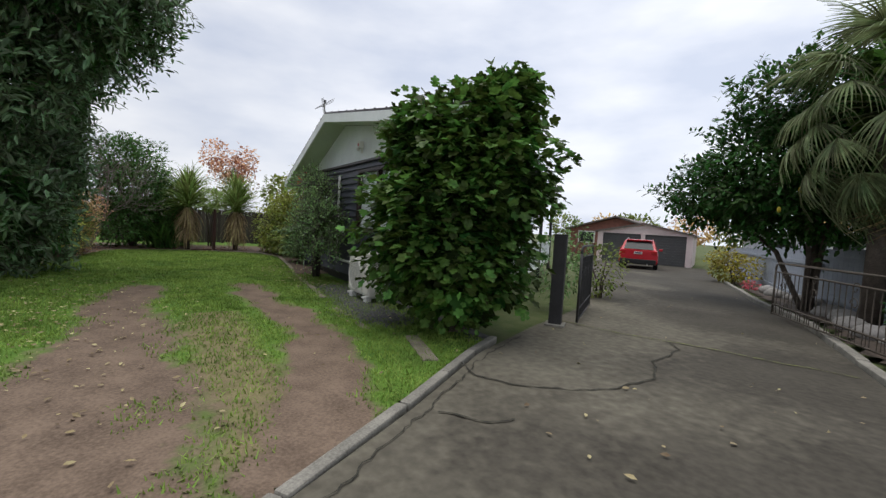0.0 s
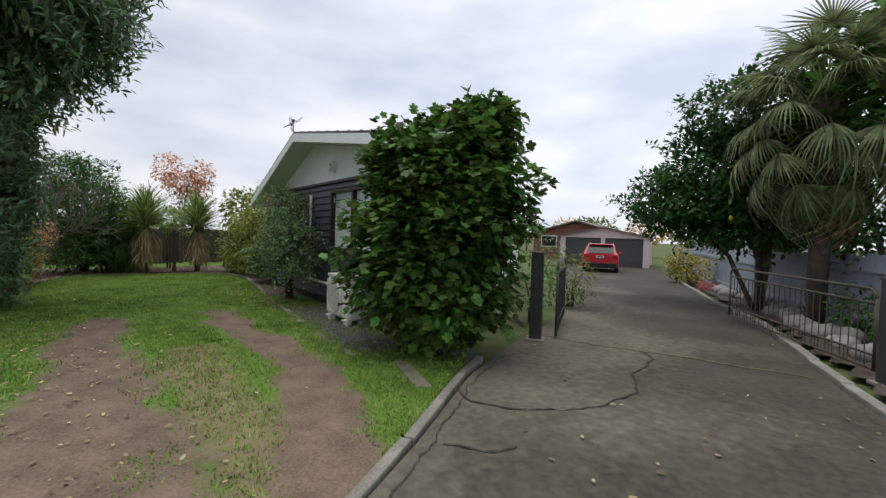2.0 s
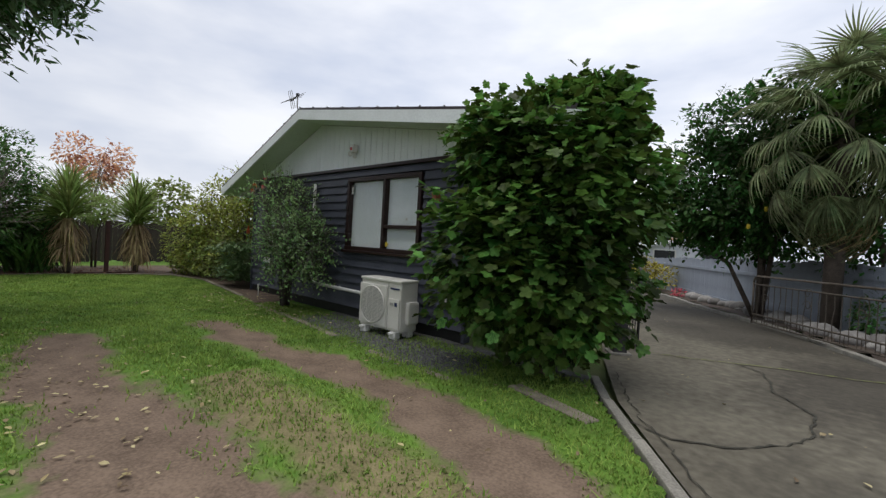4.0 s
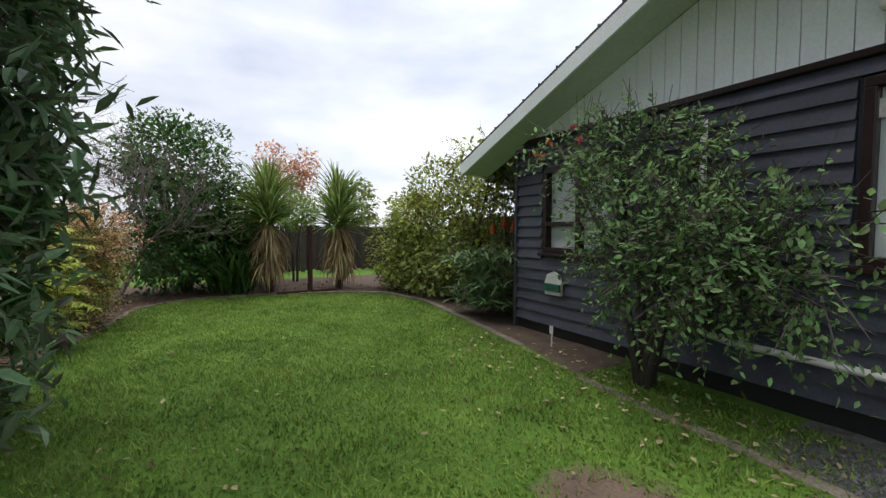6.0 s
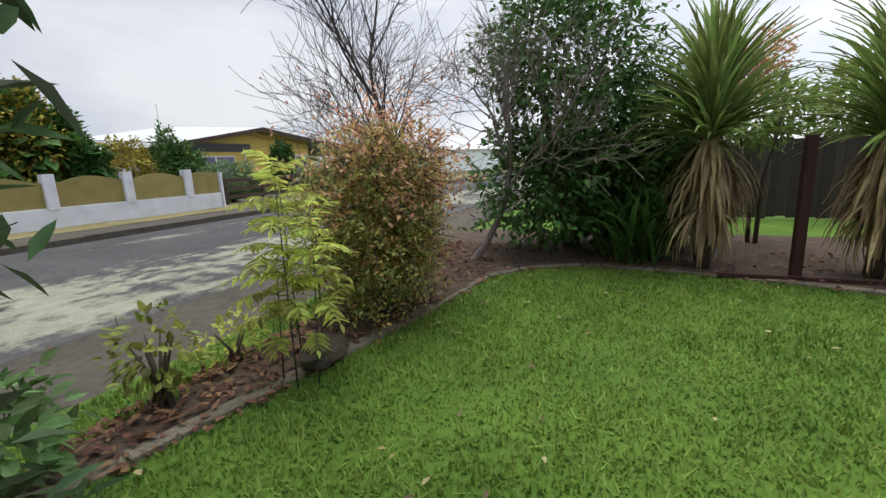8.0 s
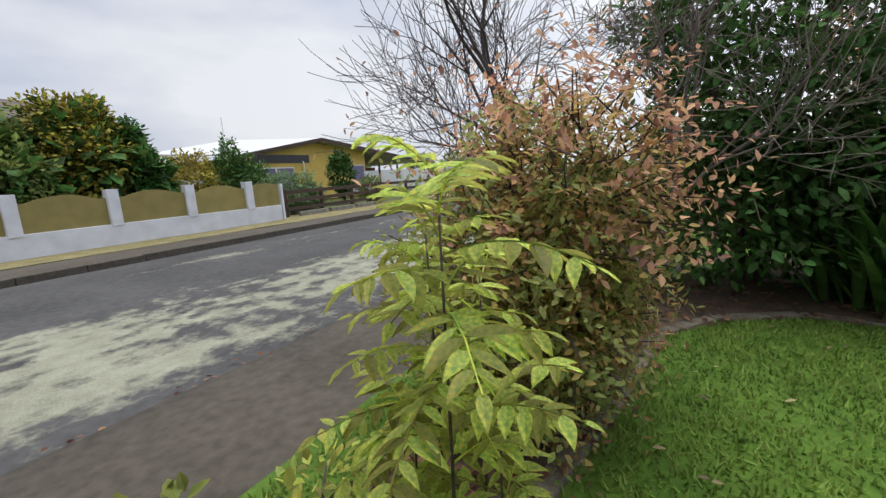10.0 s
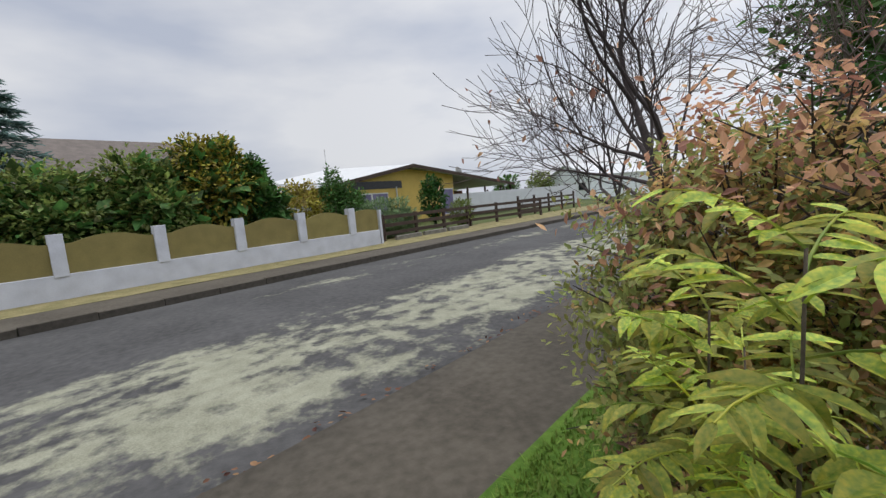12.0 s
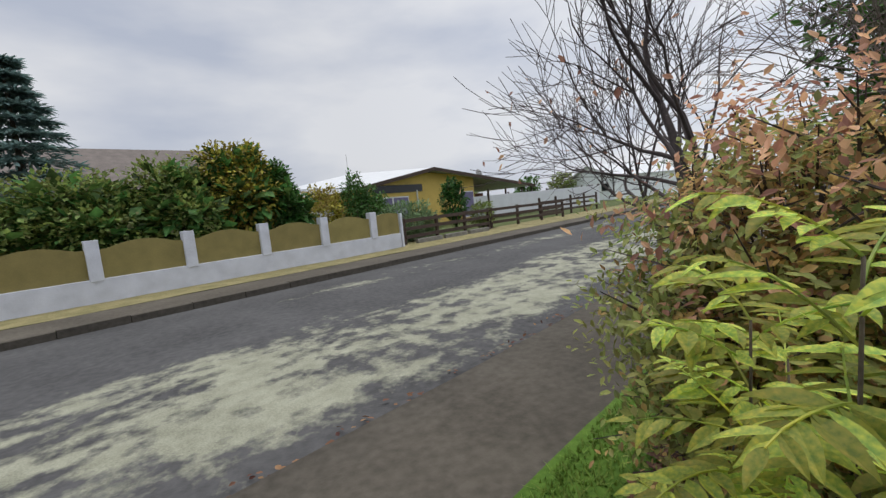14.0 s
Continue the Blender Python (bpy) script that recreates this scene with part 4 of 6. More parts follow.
def heat_pump():
    e = thing("heat_pump", (-0.14, -0.42, 0.0), "cream outdoor heat pump unit on plastic feet", "heat pump")
    w, d, h, z0 = 0.82, 0.31, 0.655, 0.10
    part("casing", Geo().box((0, 0, z0 + h / 2), (w, d, h), 0, 0.025), e, M["plastic"])
    part("top_cover", Geo().box((0, -0.005, z0 + h + 0.005), (w + 0.012, d + 0.02, 0.035), 0, 0.012), e, M["plastic"])
    gr = part("fan_panel", Geo().box((-0.135, -d / 2 - 0.008, z0 + h * 0.48), (0.56, 0.02, h * 0.84), 0, 0.012), e, M["plastic"])
    m = Matrix.Translation((-0.135, -d / 2 - 0.03, z0 + h * 0.48)) @ Matrix.Rotation(radians(90), 4, 'X')
    part("fan_well", Geo().lathe([(0, -0.009), (0.25, -0.009)], 32, m), gr, M["grille"])
    part("grille_ring", Geo().lathe([(0.247, -0.006), (0.252, 0.006), (0.260, -0.006)], 40, m), gr, M["plastic"])
    for q in np.linspace(-0.235, 0.235, 27):
        half = math.sqrt(0.25 ** 2 - q * q)
        part("grille_slat", Geo().box((-0.135, -d / 2 - 0.026, z0 + h * 0.48 + q), (2 * half, 0.01, 0.007)), gr, M["plastic"])
    for q in (-0.12, 0.0, 0.12):
        half = math.sqrt(0.25 ** 2 - q * q)
        part("grille_bar", Geo().box((-0.135 + q, -d / 2 - 0.02, z0 + h * 0.48), (0.007, 0.008, 2 * half)), gr, M["plastic"])
    part("service_cover", Geo().box((0.288, -d / 2 - 0.006, z0 + h * 0.36), (0.215, 0.02, h * 0.60), 0, 0.01), e, M["plastic"])
    part("seam", Geo().box((0.165, -d / 2 - 0.002, z0 + h / 2), (0.008, 0.006, h * 0.95)), e, M["grille"])
    part("brand_bar", Geo().box((0.29, -d / 2 - 0.003, z0 + h - 0.09), (0.17, 0.005, 0.022)), e, M["bar"])
    lb = part("rating_label", Geo().box((0.29, -d / 2 - 0.014, z0 + h - 0.29), (0.15, 0.008, 0.065)), e, M["plate"])
    part("label_bar", Geo().box((0.255, -d / 2 - 0.020, z0 + h - 0.29), (0.06, 0.005, 0.035)), lb, M["grille"])
    part("label_bar", Geo().box((0.335, -d / 2 - 0.020, z0 + h - 0.29), (0.045, 0.005, 0.05)), lb, M["bar"])
    part("valve_cover", Geo().box((w / 2 + 0.03, 0.03, z0 + 0.25), (0.07, 0.2, 0.3), 0, 0.03), e, M["plastic"])
    for x in (-0.33, 0.28):
        for y in (-0.12, 0.12):
            part("foot", Geo().box((x, y, z0 / 2 - 0.005), (0.12, 0.1, z0 + 0.01), 0, 0.02), e, M["pvc"])
        part("foot_rail", Geo().box((x, 0, z0 - 0.02), (0.07, 0.42, 0.03), 0, 0.008), e, M["pvc"])


heat_pump()


def wall_fittings():
    e = thing("downpipe", (-2.72, -0.06, 0.0), "white plastic downpipe and pipe run on the dark wall", "pipe")
    part("pipe", Geo().tube([(0, 0, 2.25), (0, 0, 0.56), (0.06, -0.01, 0.47), (0.26, -0.01, 0.445), (2.1, -0.01, 0.42)], [0.028] * 5, 10), e, M["pvc"], smooth=True)
    for x, z in ((0, 2.0), (0, 1.2), (0.9, 0.435), (1.7, 0.425)):
        part("bracket", Geo().box((x, 0.02, z), (0.075, 0.05, 0.03) if x == 0 else (0.03, 0.05, 0.075), 0, 0.006), e, M["pvc"])
    f = thing("security_light", (-1.6, -0.02, 2.72), "grey box floodlight with a sensor on the gable", "lamp")
    part("box", Geo().box((0.02, -0.06, 0.06), (0.11, 0.1, 0.13), 0, 0.015), f, M["plastic"])
    part("sensor", Geo().lathe([(0.0, 0.03), (0.03, 0.02), (0.038, -0.02), (0.02, -0.05), (0, -0.05)], 14, Matrix.Translation((-0.045, -0.08, -0.01))), f, M["plastic"], smooth=True)
    part("lens", Geo().box((0.02, -0.114, 0.05), (0.05, 0.008, 0.05), 0, 0.003), f, M["lampred"])
    part("bracket", Geo().box((0.0, -0.02, -0.01), (0.05, 0.04, 0.16), 0, 0.006), f, M["plastic"])
    s = thing("power_socket", (0.56, -0.03, 0.56), "white weatherproof socket on the wall", "socket")
    part("box", Geo().box((0, -0.02, 0), (0.09, 0.05, 0.09), 0, 0.012), s, M["pvc"])
    part("cable", Geo().tube([(0, -0.02, -0.04), (0.02, -0.05, -0.14), (-0.05, -0.06, -0.22), (-0.14, -0.1, -0.2)], [0.008] * 4, 6), s, M["black"], smooth=True)
    h = thing("hose_holder", (-4.44, -0.03, 0.55), "white and green hose holder on the dark wall", "hose holder")
    part("back_plate", Geo().prism([(-0.13, 0), (0.13, 0), (0.14, 0.14), (0.1, 0.24), (0, 0.28), (-0.1, 0.24), (-0.14, 0.14)], 0.03, Matrix.Translation((0, -0.04, 0))), h, M["pvc"])
    part("front_band", Geo().box((0, -0.05, 0.09), (0.26, 0.04, 0.09), 0, 0.012), h, M["green"])
    w = thing("wall_lantern", (0.40, -0.03, 1.84), "small brown lantern on the dark wall", "lamp")
    part("arm", Geo().tube([(0, 0.0, 0.18), (0, -0.1, 0.2), (0, -0.12, 0.15)], [0.01] * 3, 6), w, M["black"])
    part("body", Geo().lathe([(0.0, 0.16), (0.07, 0.12), (0.055, 0.0), (0.0, -0.01)], 6, Matrix.Translation((0, -0.12, 0))), w, M["terracotta"])
    k = thing("plant_label", (-4.15, -0.35, 0.0), "white plant label on a stake in the bed", "label")
    part("stake", Geo().box((0, 0, 0.1), (0.012, 0.012, 0.24)), k, M["pvc"])
    part("tag", Geo().box((0, -0.008, 0.22), (0.055, 0.004, 0.09), 0, 0.0015), k, M["pvc"])


wall_fittings()


# ---- gate posts, gates, fences on the drive ----
def gate_post(at, label, h=1.27, w=0.17):
    e = thing("gate_post", at, label, "post", "gate posts", rz=35)
    part("shaft", Geo().box((0, 0, h / 2 - 0.02), (w, w, h), 0, 0.012), e, M["postdark"])
    part("base", Geo().box((0, 0, 0.02), (w + 0.1, w + 0.1, 0.04), 0, 0.01), e, M["kerb"])
    part("cap", Geo().box((0, 0, h - 0.01), (w + 0.012, w + 0.012, 0.02), 0, 0.006), e, M["postdark"])


gate_post((2.40, 1.28, 0.0), "dark grey square gate post on the concrete")
gate_post((5.78, 2.9, 0.0), "dark gate post beside the ornate gate", 1.15)


def iron_gate(at, rz, length, h, label, group, mat):
    """A tubular gate with upright bars and small scrolls."""
    e = thing("iron_gate", at, label, "gate", group, rz)
    r = 0.018
    part("top_rail", Geo().tube([(0, 0, h - 0.12), (0.02, 0, h - 0.04), (0.1, 0, h), (length - 0.1, 0, h), (length - 0.02, 0, h - 0.04), (length, 0, h - 0.12)], [r] * 6, 8), e, mat, smooth=True)
    for x in (0, length):
        part("stile", Geo().tube([(x, 0, 0.06), (x, 0, h - 0.1)], [r, r], 8), e, mat, smooth=True)
    for z in (0.08, 0.24, h - 0.16):
        part("rail", Geo().tube([(0, 0, z), (length, 0, z)], [r * 0.8] * 2, 6), e, mat, smooth=True)
    n = int(length / 0.13)
    for k in range(1, n):
        x = length * k / n
        wav = 0.02 if k % 4 == 1 else 0
        part("bar", Geo().tube([(x, 0, 0.08), (x + wav, 0, 0.4), (x - wav, 0, 0.6), (x, 0, h - 0.16)], [0.007] * 4, 5), e, mat)
        if k % 2:
            part("short_bar", Geo().tube([(x + length / n / 2, 0, 0.08), (x + length / n / 2, 0, 0.24)], [0.006] * 2, 5), e, mat)
    for k in range(4):
        x0 = length * (0.1 + 0.27 * k)
        for sg in (1, -1):
            pts = [(x0 + sg * 0.09 * math.cos(a) * (1 - a / 9), 0, h - 0.30 - sg * 0.1 + 0.09 * math.sin(a) * (1 - a / 9)) for a in np.linspace(0, 6.5, 16)]
            part("scroll", Geo().tube(pts, [0.007] * 16, 5), e, mat)
    return e


iron_gate((5.62, 3.2, 0.02), 130, 3.5, 0.98, "open rusty wrought iron driveway gate with scrolls", "driveway gates", M["rust"])
iron_gate((2.55, 1.55, 0.0), 122, 1.7, 1.12, "dark iron gate folded back beside the house", "driveway gates", M["postdark"])


def paling_fence(name, a, b, h, mat, label, pitch=0.15, z=None):
    """An upright board fence from a to b, with posts and rails."""
    e = thing(name, (0, 0, 0), label, "fence")
    d = Vector((b[0] - a[0], b[1] - a[1], 0))
    ang = math.atan2(d.y, d.x)
    n = int(d.length / pitch)
    rng = np.random.default_rng(5)
    me = Geo().box((0, 0, h / 2), (pitch - 0.006, 0.022, h), 0, 0).mesh("paling", mat)
    for k in range(n):
        q = Vector((*a, 0)) + d * ((k + 0.5) / n)
        o = part("paling", me, e)
        o.matrix_basis = Matrix.Translation((q.x, q.y, (gz(q.x, q.y) if z is None else z) + 0.02 * rng.normal())) @ Matrix.Rotation(ang + 0.01 * rng.normal(), 4, 'Z')
    for zz in (0.25, h - 0.25):
        q = Vector((*a, 0)) + d * 0.5
        part("rail", Geo().box((q.x - 0.04 * math.sin(ang), q.y + 0.04 * math.cos(ang), gz(q.x, q.y) + zz), (d.length, 0.045, 0.09), ang), e, mat)
    return e


paling_fence("drive_fence", (7.6, 2.9), (3.2, 9.2), 1.36, M["bluefence"], "blue grey painted board fence behind the gate", 0.2)
paling_fence("drive_fence", (3.2, 9.2), (-5.6, 25.6), 1.40, M["bluefence"], "blue grey painted board fence along the drive", 0.2)
paling_fence("side_fence", (-5.25, 1.3), (-10.3, 1.9), 1.62, M["fence"], "dark brown paling fence behind the citrus", 0.14)
paling_fence("back_fence", (-14.2, -5.2), (-14.6, 6.0), 1.42, M["fence"], "dark weathered paling fence across the neighbouring lawn", 0.15)


# ---- garage and car ----
def garage():
    a, b = Vector((-12.62, 22.5, 0)), Vector((-7.25, 24.85, 0))
    d = b - a
    w = d.length
    e = thing("garage", (a.x, a.y, gz(a.x, a.y)), "pale pink double garage with two grey roller doors", "garage", rz=math.degrees(math.atan2(d.y, d.x)))
    h, rise = 2.05, 0.62
    dw = (w - 0.36 * 2 - 0.26) / 2
    for x0, ww in ((0, 0.36), (0.36 + dw, 0.26), (w - 0.36, 0.36)):
        part("pier", Geo().box((x0 + ww / 2, 0.1, h / 2), (ww, 0.2, h), 0, 0.01), e, M["pink"])
    part("gable_wall", Geo().prism([(0, 1.98), (w, 1.98), (w, h), (w / 2, h + rise), (0, h)], 0.18, Matrix.Translation((0, 0.01, 0))), e, M["pink"])
    for x0 in (0.36, 0.36 + dw + 0.26):
        dr = part("roller_door", Geo().box((x0 + dw / 2, 0.14, 0.99), (dw, 0.03, 1.98)), e, M["rollerdoor"])
        for k in range(12):
            part("door_slat", Geo().box((x0 + dw / 2, 0.115, 0.09 + 0.165 * k), (dw - 0.02, 0.03, 0.15), 0, 0.012), dr, M["rollerdoor"])
        part("door_handle", Geo().box((x0 + dw / 2, 0.09, 0.85), (0.14, 0.03, 0.04), 0, 0.01), dr, M["metal"])
    for x0 in (0.08, w - 0.08):
        part("side_wall", Geo().box((x0, 3.1, h / 2), (0.14, 5.8, h)), e, M["pink"])
    part("rear_wall", Geo().box((w / 2, 6.0, h / 2), (w, 0.14, h)), e, M["pink"])
    for sg in (0, 1):
        x0, x1 = (-0.2, w / 2) if sg == 0 else (w / 2, w + 0.2)
        z0, z1 = (h - 0.04, h + rise) if sg == 0 else (h + rise, h - 0.04)
        g = Geo()
        g.add([(x0, -0.15, z0), (x1, -0.15, z1), (x1, 6.2, z1), (x0, 6.2, z0), (x0, -0.15, z0 + 0.09), (x1, -0.15, z1 + 0.09), (x1, 6.2, z1 + 0.09), (x0, 6.2, z0 + 0.09)],
              [(0, 1, 2, 3), (7, 6, 5, 4), (0, 4, 5, 1), (1, 5, 6, 2), (2, 6, 7, 3), (3, 7, 4, 0)])
        part("roof_slope", g, e, M["brownroof"])


garage()


def car():
    """A red hatchback seen from behind; its nose points along +y."""
    e = thing("car", (-6.9, 18.5, gz(-6.9, 18.5)), "red hatchback parked before the garage", "car", rz=29)
    sec = [(-2.2, 0.86, 0.36, 0.98), (-2.05, 0.9, 0.28, 1.02), (-1.2, 0.9, 0.25, 1.0), (0.4, 0.9, 0.25, 0.98), (1.2, 0.88, 0.25, 0.92), (2.0, 0.80, 0.3, 0.78), (2.2, 0.68, 0.36, 0.66)]
    g = Geo()
    ring = []
    for y, hw, zb, zt in sec:
        ring.append([(-hw * 0.92, y, zb), (-hw, y, zb + 0.14), (-hw, y, zt - 0.2), (-hw * 0.93, y, zt), (hw * 0.93, y, zt), (hw, y, zt - 0.2), (hw, y, zb + 0.14), (hw * 0.92, y, zb)])
    n = 8
    g.add([p for r in ring for p in r], [(i * n + j, (i + 1) * n + j, (i + 1) * n + (j + 1) % n, i * n + (j + 1) % n) for i in range(len(sec) - 1) for j in range(n)] + [tuple(range(n)), tuple((len(sec) - 1) * n + j for j in range(n))[::-1]])
    part("body", g, e, M["carred"], smooth=False)
    g = Geo()
    cab = [(-2.12, 0.80, 1.0), (-1.78, 0.66, 1.47), (-1.0, 0.65, 1.53), (0.1, 0.64, 1.5), (1.0, 0.78, 0.96)]
    ring = []
    for y, hw, z in cab:
        ring += [(-hw - (0.1 if z > 1.2 else 0.05), y, 0.96), (-hw, y, z), (hw, y, z), (hw + (0.1 if z > 1.2 else 0.05), y, 0.96)]
    g.add(ring, [(i * 4 + j, (i + 1) * 4 + j, (i + 1) * 4 + j + 1, i * 4 + j + 1) for i in range(4) for j in range(3)] + [(0, 1, 2, 3)])
    part("cabin", g, e, M["carred"])
    rw = Geo().add([(-0.68, -2.13, 1.04), (0.68, -2.13, 1.04), (0.58, -1.84, 1.42), (-0.58, -1.84, 1.42)], [(0, 1, 2, 3)])
    part("rear_window", rw, e, M["darkglass"])
    for sg in (-1, 1):
        part("side_window", Geo().add([(sg * 0.885, -1.55, 1.02), (sg * 0.885, 0.7, 1.0), (sg * 0.70, 0.1, 1.42), (sg * 0.70, -1.3, 1.44)], [(0, 1, 2, 3)]), e, M["darkglass"])
        part("tail_lamp", Geo().box((sg * 0.72, -2.17, 0.88), (0.28, 0.1, 0.17), 0, 0.03), e, M["lampred"])
        part("mirror", Geo().box((sg * 1.0, 0.75, 1.0), (0.18, 0.1, 0.13), 0, 0.03), e, M["carred"])
        part("roof_bar", Geo().tube([(sg * 0.58, -1.5, 1.56), (sg * 0.58, 0.0, 1.57)], [0.02, 0.02], 6), e, M["chrome"])
        for y in (-1.35, 1.35):
            m = Matrix.Translation((sg * 0.80, y, 0.32)) @ Matrix.Rotation(radians(90), 4, 'Y')
            wh = part("wheel", Geo().lathe([(0.2, -0.1), (0.30, -0.1), (0.325, -0.07), (0.325, 0.07), (0.30, 0.1), (0.2, 0.1)], 24, m), e, M["tyre"], smooth=True)
            part("rim", Geo().lathe([(0.0, 0.085 * sg), (0.2, 0.095 * sg), (0.21, 0.08 * sg)], 20, m), wh, M["chrome"])
    part("bumper", Geo().box((0, -2.2, 0.42), (1.66, 0.16, 0.26), 0, 0.05), e, M["black"])
    part("number_plate", Geo().box((0, -2.225, 0.86), (0.38, 0.02, 0.12), 0, 0.004), e, M["plate"])
    part("plate_bar", Geo().box((0, -2.238, 0.86), (0.28, 0.008, 0.05)), e, M["bar"])
    part("spoiler", Geo().box((0, -1.82, 1.49), (1.2, 0.24, 0.04), 0, 0.015), e, M["carred"])
    part("exhaust", Geo().tube([(0.45, -2.3, 0.3), (0.45, -2.0, 0.3)], [0.035, 0.035], 10), e, M["chrome"])


car()


# ---- border stones ----
def stones():
    rng = np.random.default_rng(12)
    for k in range(46):
        t = k / 46
        x, y = np.interp(t, [0, 0.45, 0.75, 1], [5.2, 3.45, 2.6, 0.4]), np.interp(t, [0, 0.45, 0.75, 1], [4.0, 7.2, 8.9, 12.6])
        off = 0.28 + 0.35 * rng.random()
        bm = bmesh.new()
        bmesh.ops.create_icosphere(bm, subdivisions=2, radius=1.0)
        sx = 0.09 + 0.13 * rng.random()
        for v in bm.verts:
            v.co = Vector((v.co.x * sx * 1.2, v.co.y * sx, v.co.z * sx * 0.75)) * (1 + 0.18 * noise.noise(v.co * 1.6 + Vector((k * 3.1, 0, 0))))
        me = bpy.data.meshes.new("border_stone")
        bm.to_mesh(me)
        bm.free()
        me.materials.append(M["stone"])
        me.polygons.foreach_set("use_smooth", [True] * len(me.polygons))
        o = tagged(new("border_stone", me), "rounded grey river stone edging the garden bed", "stone", "border stones")
        px, py = x + off * 0.85, y + off * 0.5
        o.matrix_basis = Matrix.Translation((px, py, gz(px, py) + sx * 0.4)) @ Matrix.Rotation(rng.random() * 6, 4, 'Z')


stones()
tagged(sheet("garden_bed", np.linspace(-2, 8, 40), np.linspace(1.5, 16, 50), lambda X, Y: gz_v(X, Y) + 0.03 + 0.02 * wob_f(X, Y), M["soil"],
             keep=lambda X, Y: (X > np.interp(Y, [1.5, 2.5, 6.0, 8.4, 14.9], [6.0, 5.55, 3.9, 2.4, -1.1])) & (X < np.interp(Y, [2.9, 9.2, 25], [7.6, 3.2, -5.4]))), "dark leaf-strewn garden bed by the gate", "soil", kind="structure")

# ---- the big bush ----
BUSH = [(0.0, 0.0, 1.45, 0.95, 0.95, 1.25), (-0.1, 0.05, 2.18, 0.85, 0.85, 0.74), (0.08, -0.05, 0.8, 0.84, 0.8, 0.72), (-0.42, -0.35, 1.25, 0.85, 0.8, 1.0), (0.35, 0.15, 1.95, 0.74, 0.78, 0.85), (0.05, 0.3, 2.55, 0.72, 0.55, 0.62), (0.3, 0.35, 2.75, 0.45, 0.4, 0.45), (-0.5, 0.2, 2.5, 0.35, 0.35, 0.5), (-0.45, -0.35, 2.3, 0.62, 0.55, 0.62), (0.1, 0.3, 2.75, 0.6, 0.5, 0.42)]
big = shrub("fig_bush", (2.15, -0.22, 0.0), "tall dense bush with large glossy lobed leaves", "bush", BUSH, 12000, LOBED, 0.092, M["leaf_fig"], 21, 9, shell=0.6, droop=0.45, low=0.12, level=0.32)
# Heart of the bush filled with a darker leaf material, painted as shaded gaps.
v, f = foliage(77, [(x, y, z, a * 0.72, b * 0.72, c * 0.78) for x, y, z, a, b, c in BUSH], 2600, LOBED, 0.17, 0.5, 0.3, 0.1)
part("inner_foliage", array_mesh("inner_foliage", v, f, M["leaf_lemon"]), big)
LOBED_MESH = array_mesh("leaf", LOBED[0], LOBED[1], M["leaf_fig"])
rng = np.random.default_rng(78)
pp, dd = crown_points(rng, BUSH, 420, 0.98)
for p, d in zip(pp, dd):
    if p[2] > 0.25 and p[1] < 0.5:
        y = Vector((d[0], d[1], 0.3 * d[2])) + Vector(rng.normal(size=3)) * 0.3 + Vector((0, 0, -0.3))
        y.normalize()
        x = y.cross(Vector((0, 0, 1)) + Vector(d) * 0.2 + Vector(rng.normal(size=3)) * 0.2).normalized()
        k = 0.095 + 0.04 * rng.random()
        ob = part("leaf", LOBED_MESH, big)
        ob.matrix_basis = Matrix.Translation(p) @ Matrix((x, y, x.cross(y))).transposed().to_4x4() @ Matrix.Diagonal((k, k, k, 1))


# ---- the tree over the lawn ----
def lawn_tree(at, lumps, twigs, inner, seed, label):
    """An evergreen with sprays of narrow leaves, pruned back from the mown lawn."""
    e = thing("evergreen_tree", at, label, "tree")
    g, tips, trunk = Geo(), [], Geo()
    limbs(np.random.default_rng(seed), g, (0, 0, -0.05), (0.05, 0.02, 1), 2.0, 0.12, 2, 0.3, 4, 0.4, 0.62, tips, 8, trunk)
    part("trunk", trunk, e, M["bark"], smooth=True)
    part("limb", g, e, M["bark"], smooth=True)

    def pruned(p):
        x, y, z = p[:, 0] + at[0], p[:, 1] + at[1], p[:, 2]
        reach = np.interp(z, [0.0, 1.2, 2.3, 3.0, 3.7, 4.6], [-4.95, -4.7, -4.62, -4.65, -4.25, -3.1])
        return (y < reach) & ((z > 2.6) | (x > -4.97))

    v, f, lines = clusters(seed + 1, lumps, twigs, 8, NARROW_FOLD, 0.175, 0.36, 0.45, 0.12, 0.25, pruned)
    tagged(part("twig", twig_lines(lines, 0.006, 0.002), e, M["bark"]), kind="stuff")
    part("foliage", array_mesh("foliage", v, f, M["leaf_grey"]), e)
    # Inner leaves borrow the dark citrus green, so crown shade is in the colour.
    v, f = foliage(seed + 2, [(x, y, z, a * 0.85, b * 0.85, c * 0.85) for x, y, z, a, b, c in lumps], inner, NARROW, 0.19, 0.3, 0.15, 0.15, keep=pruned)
    part("inner_foliage", array_mesh("inner_foliage", v, f, M["leaf_lemon"]), e, label="dark inner leaves with crown shade put into their colour")


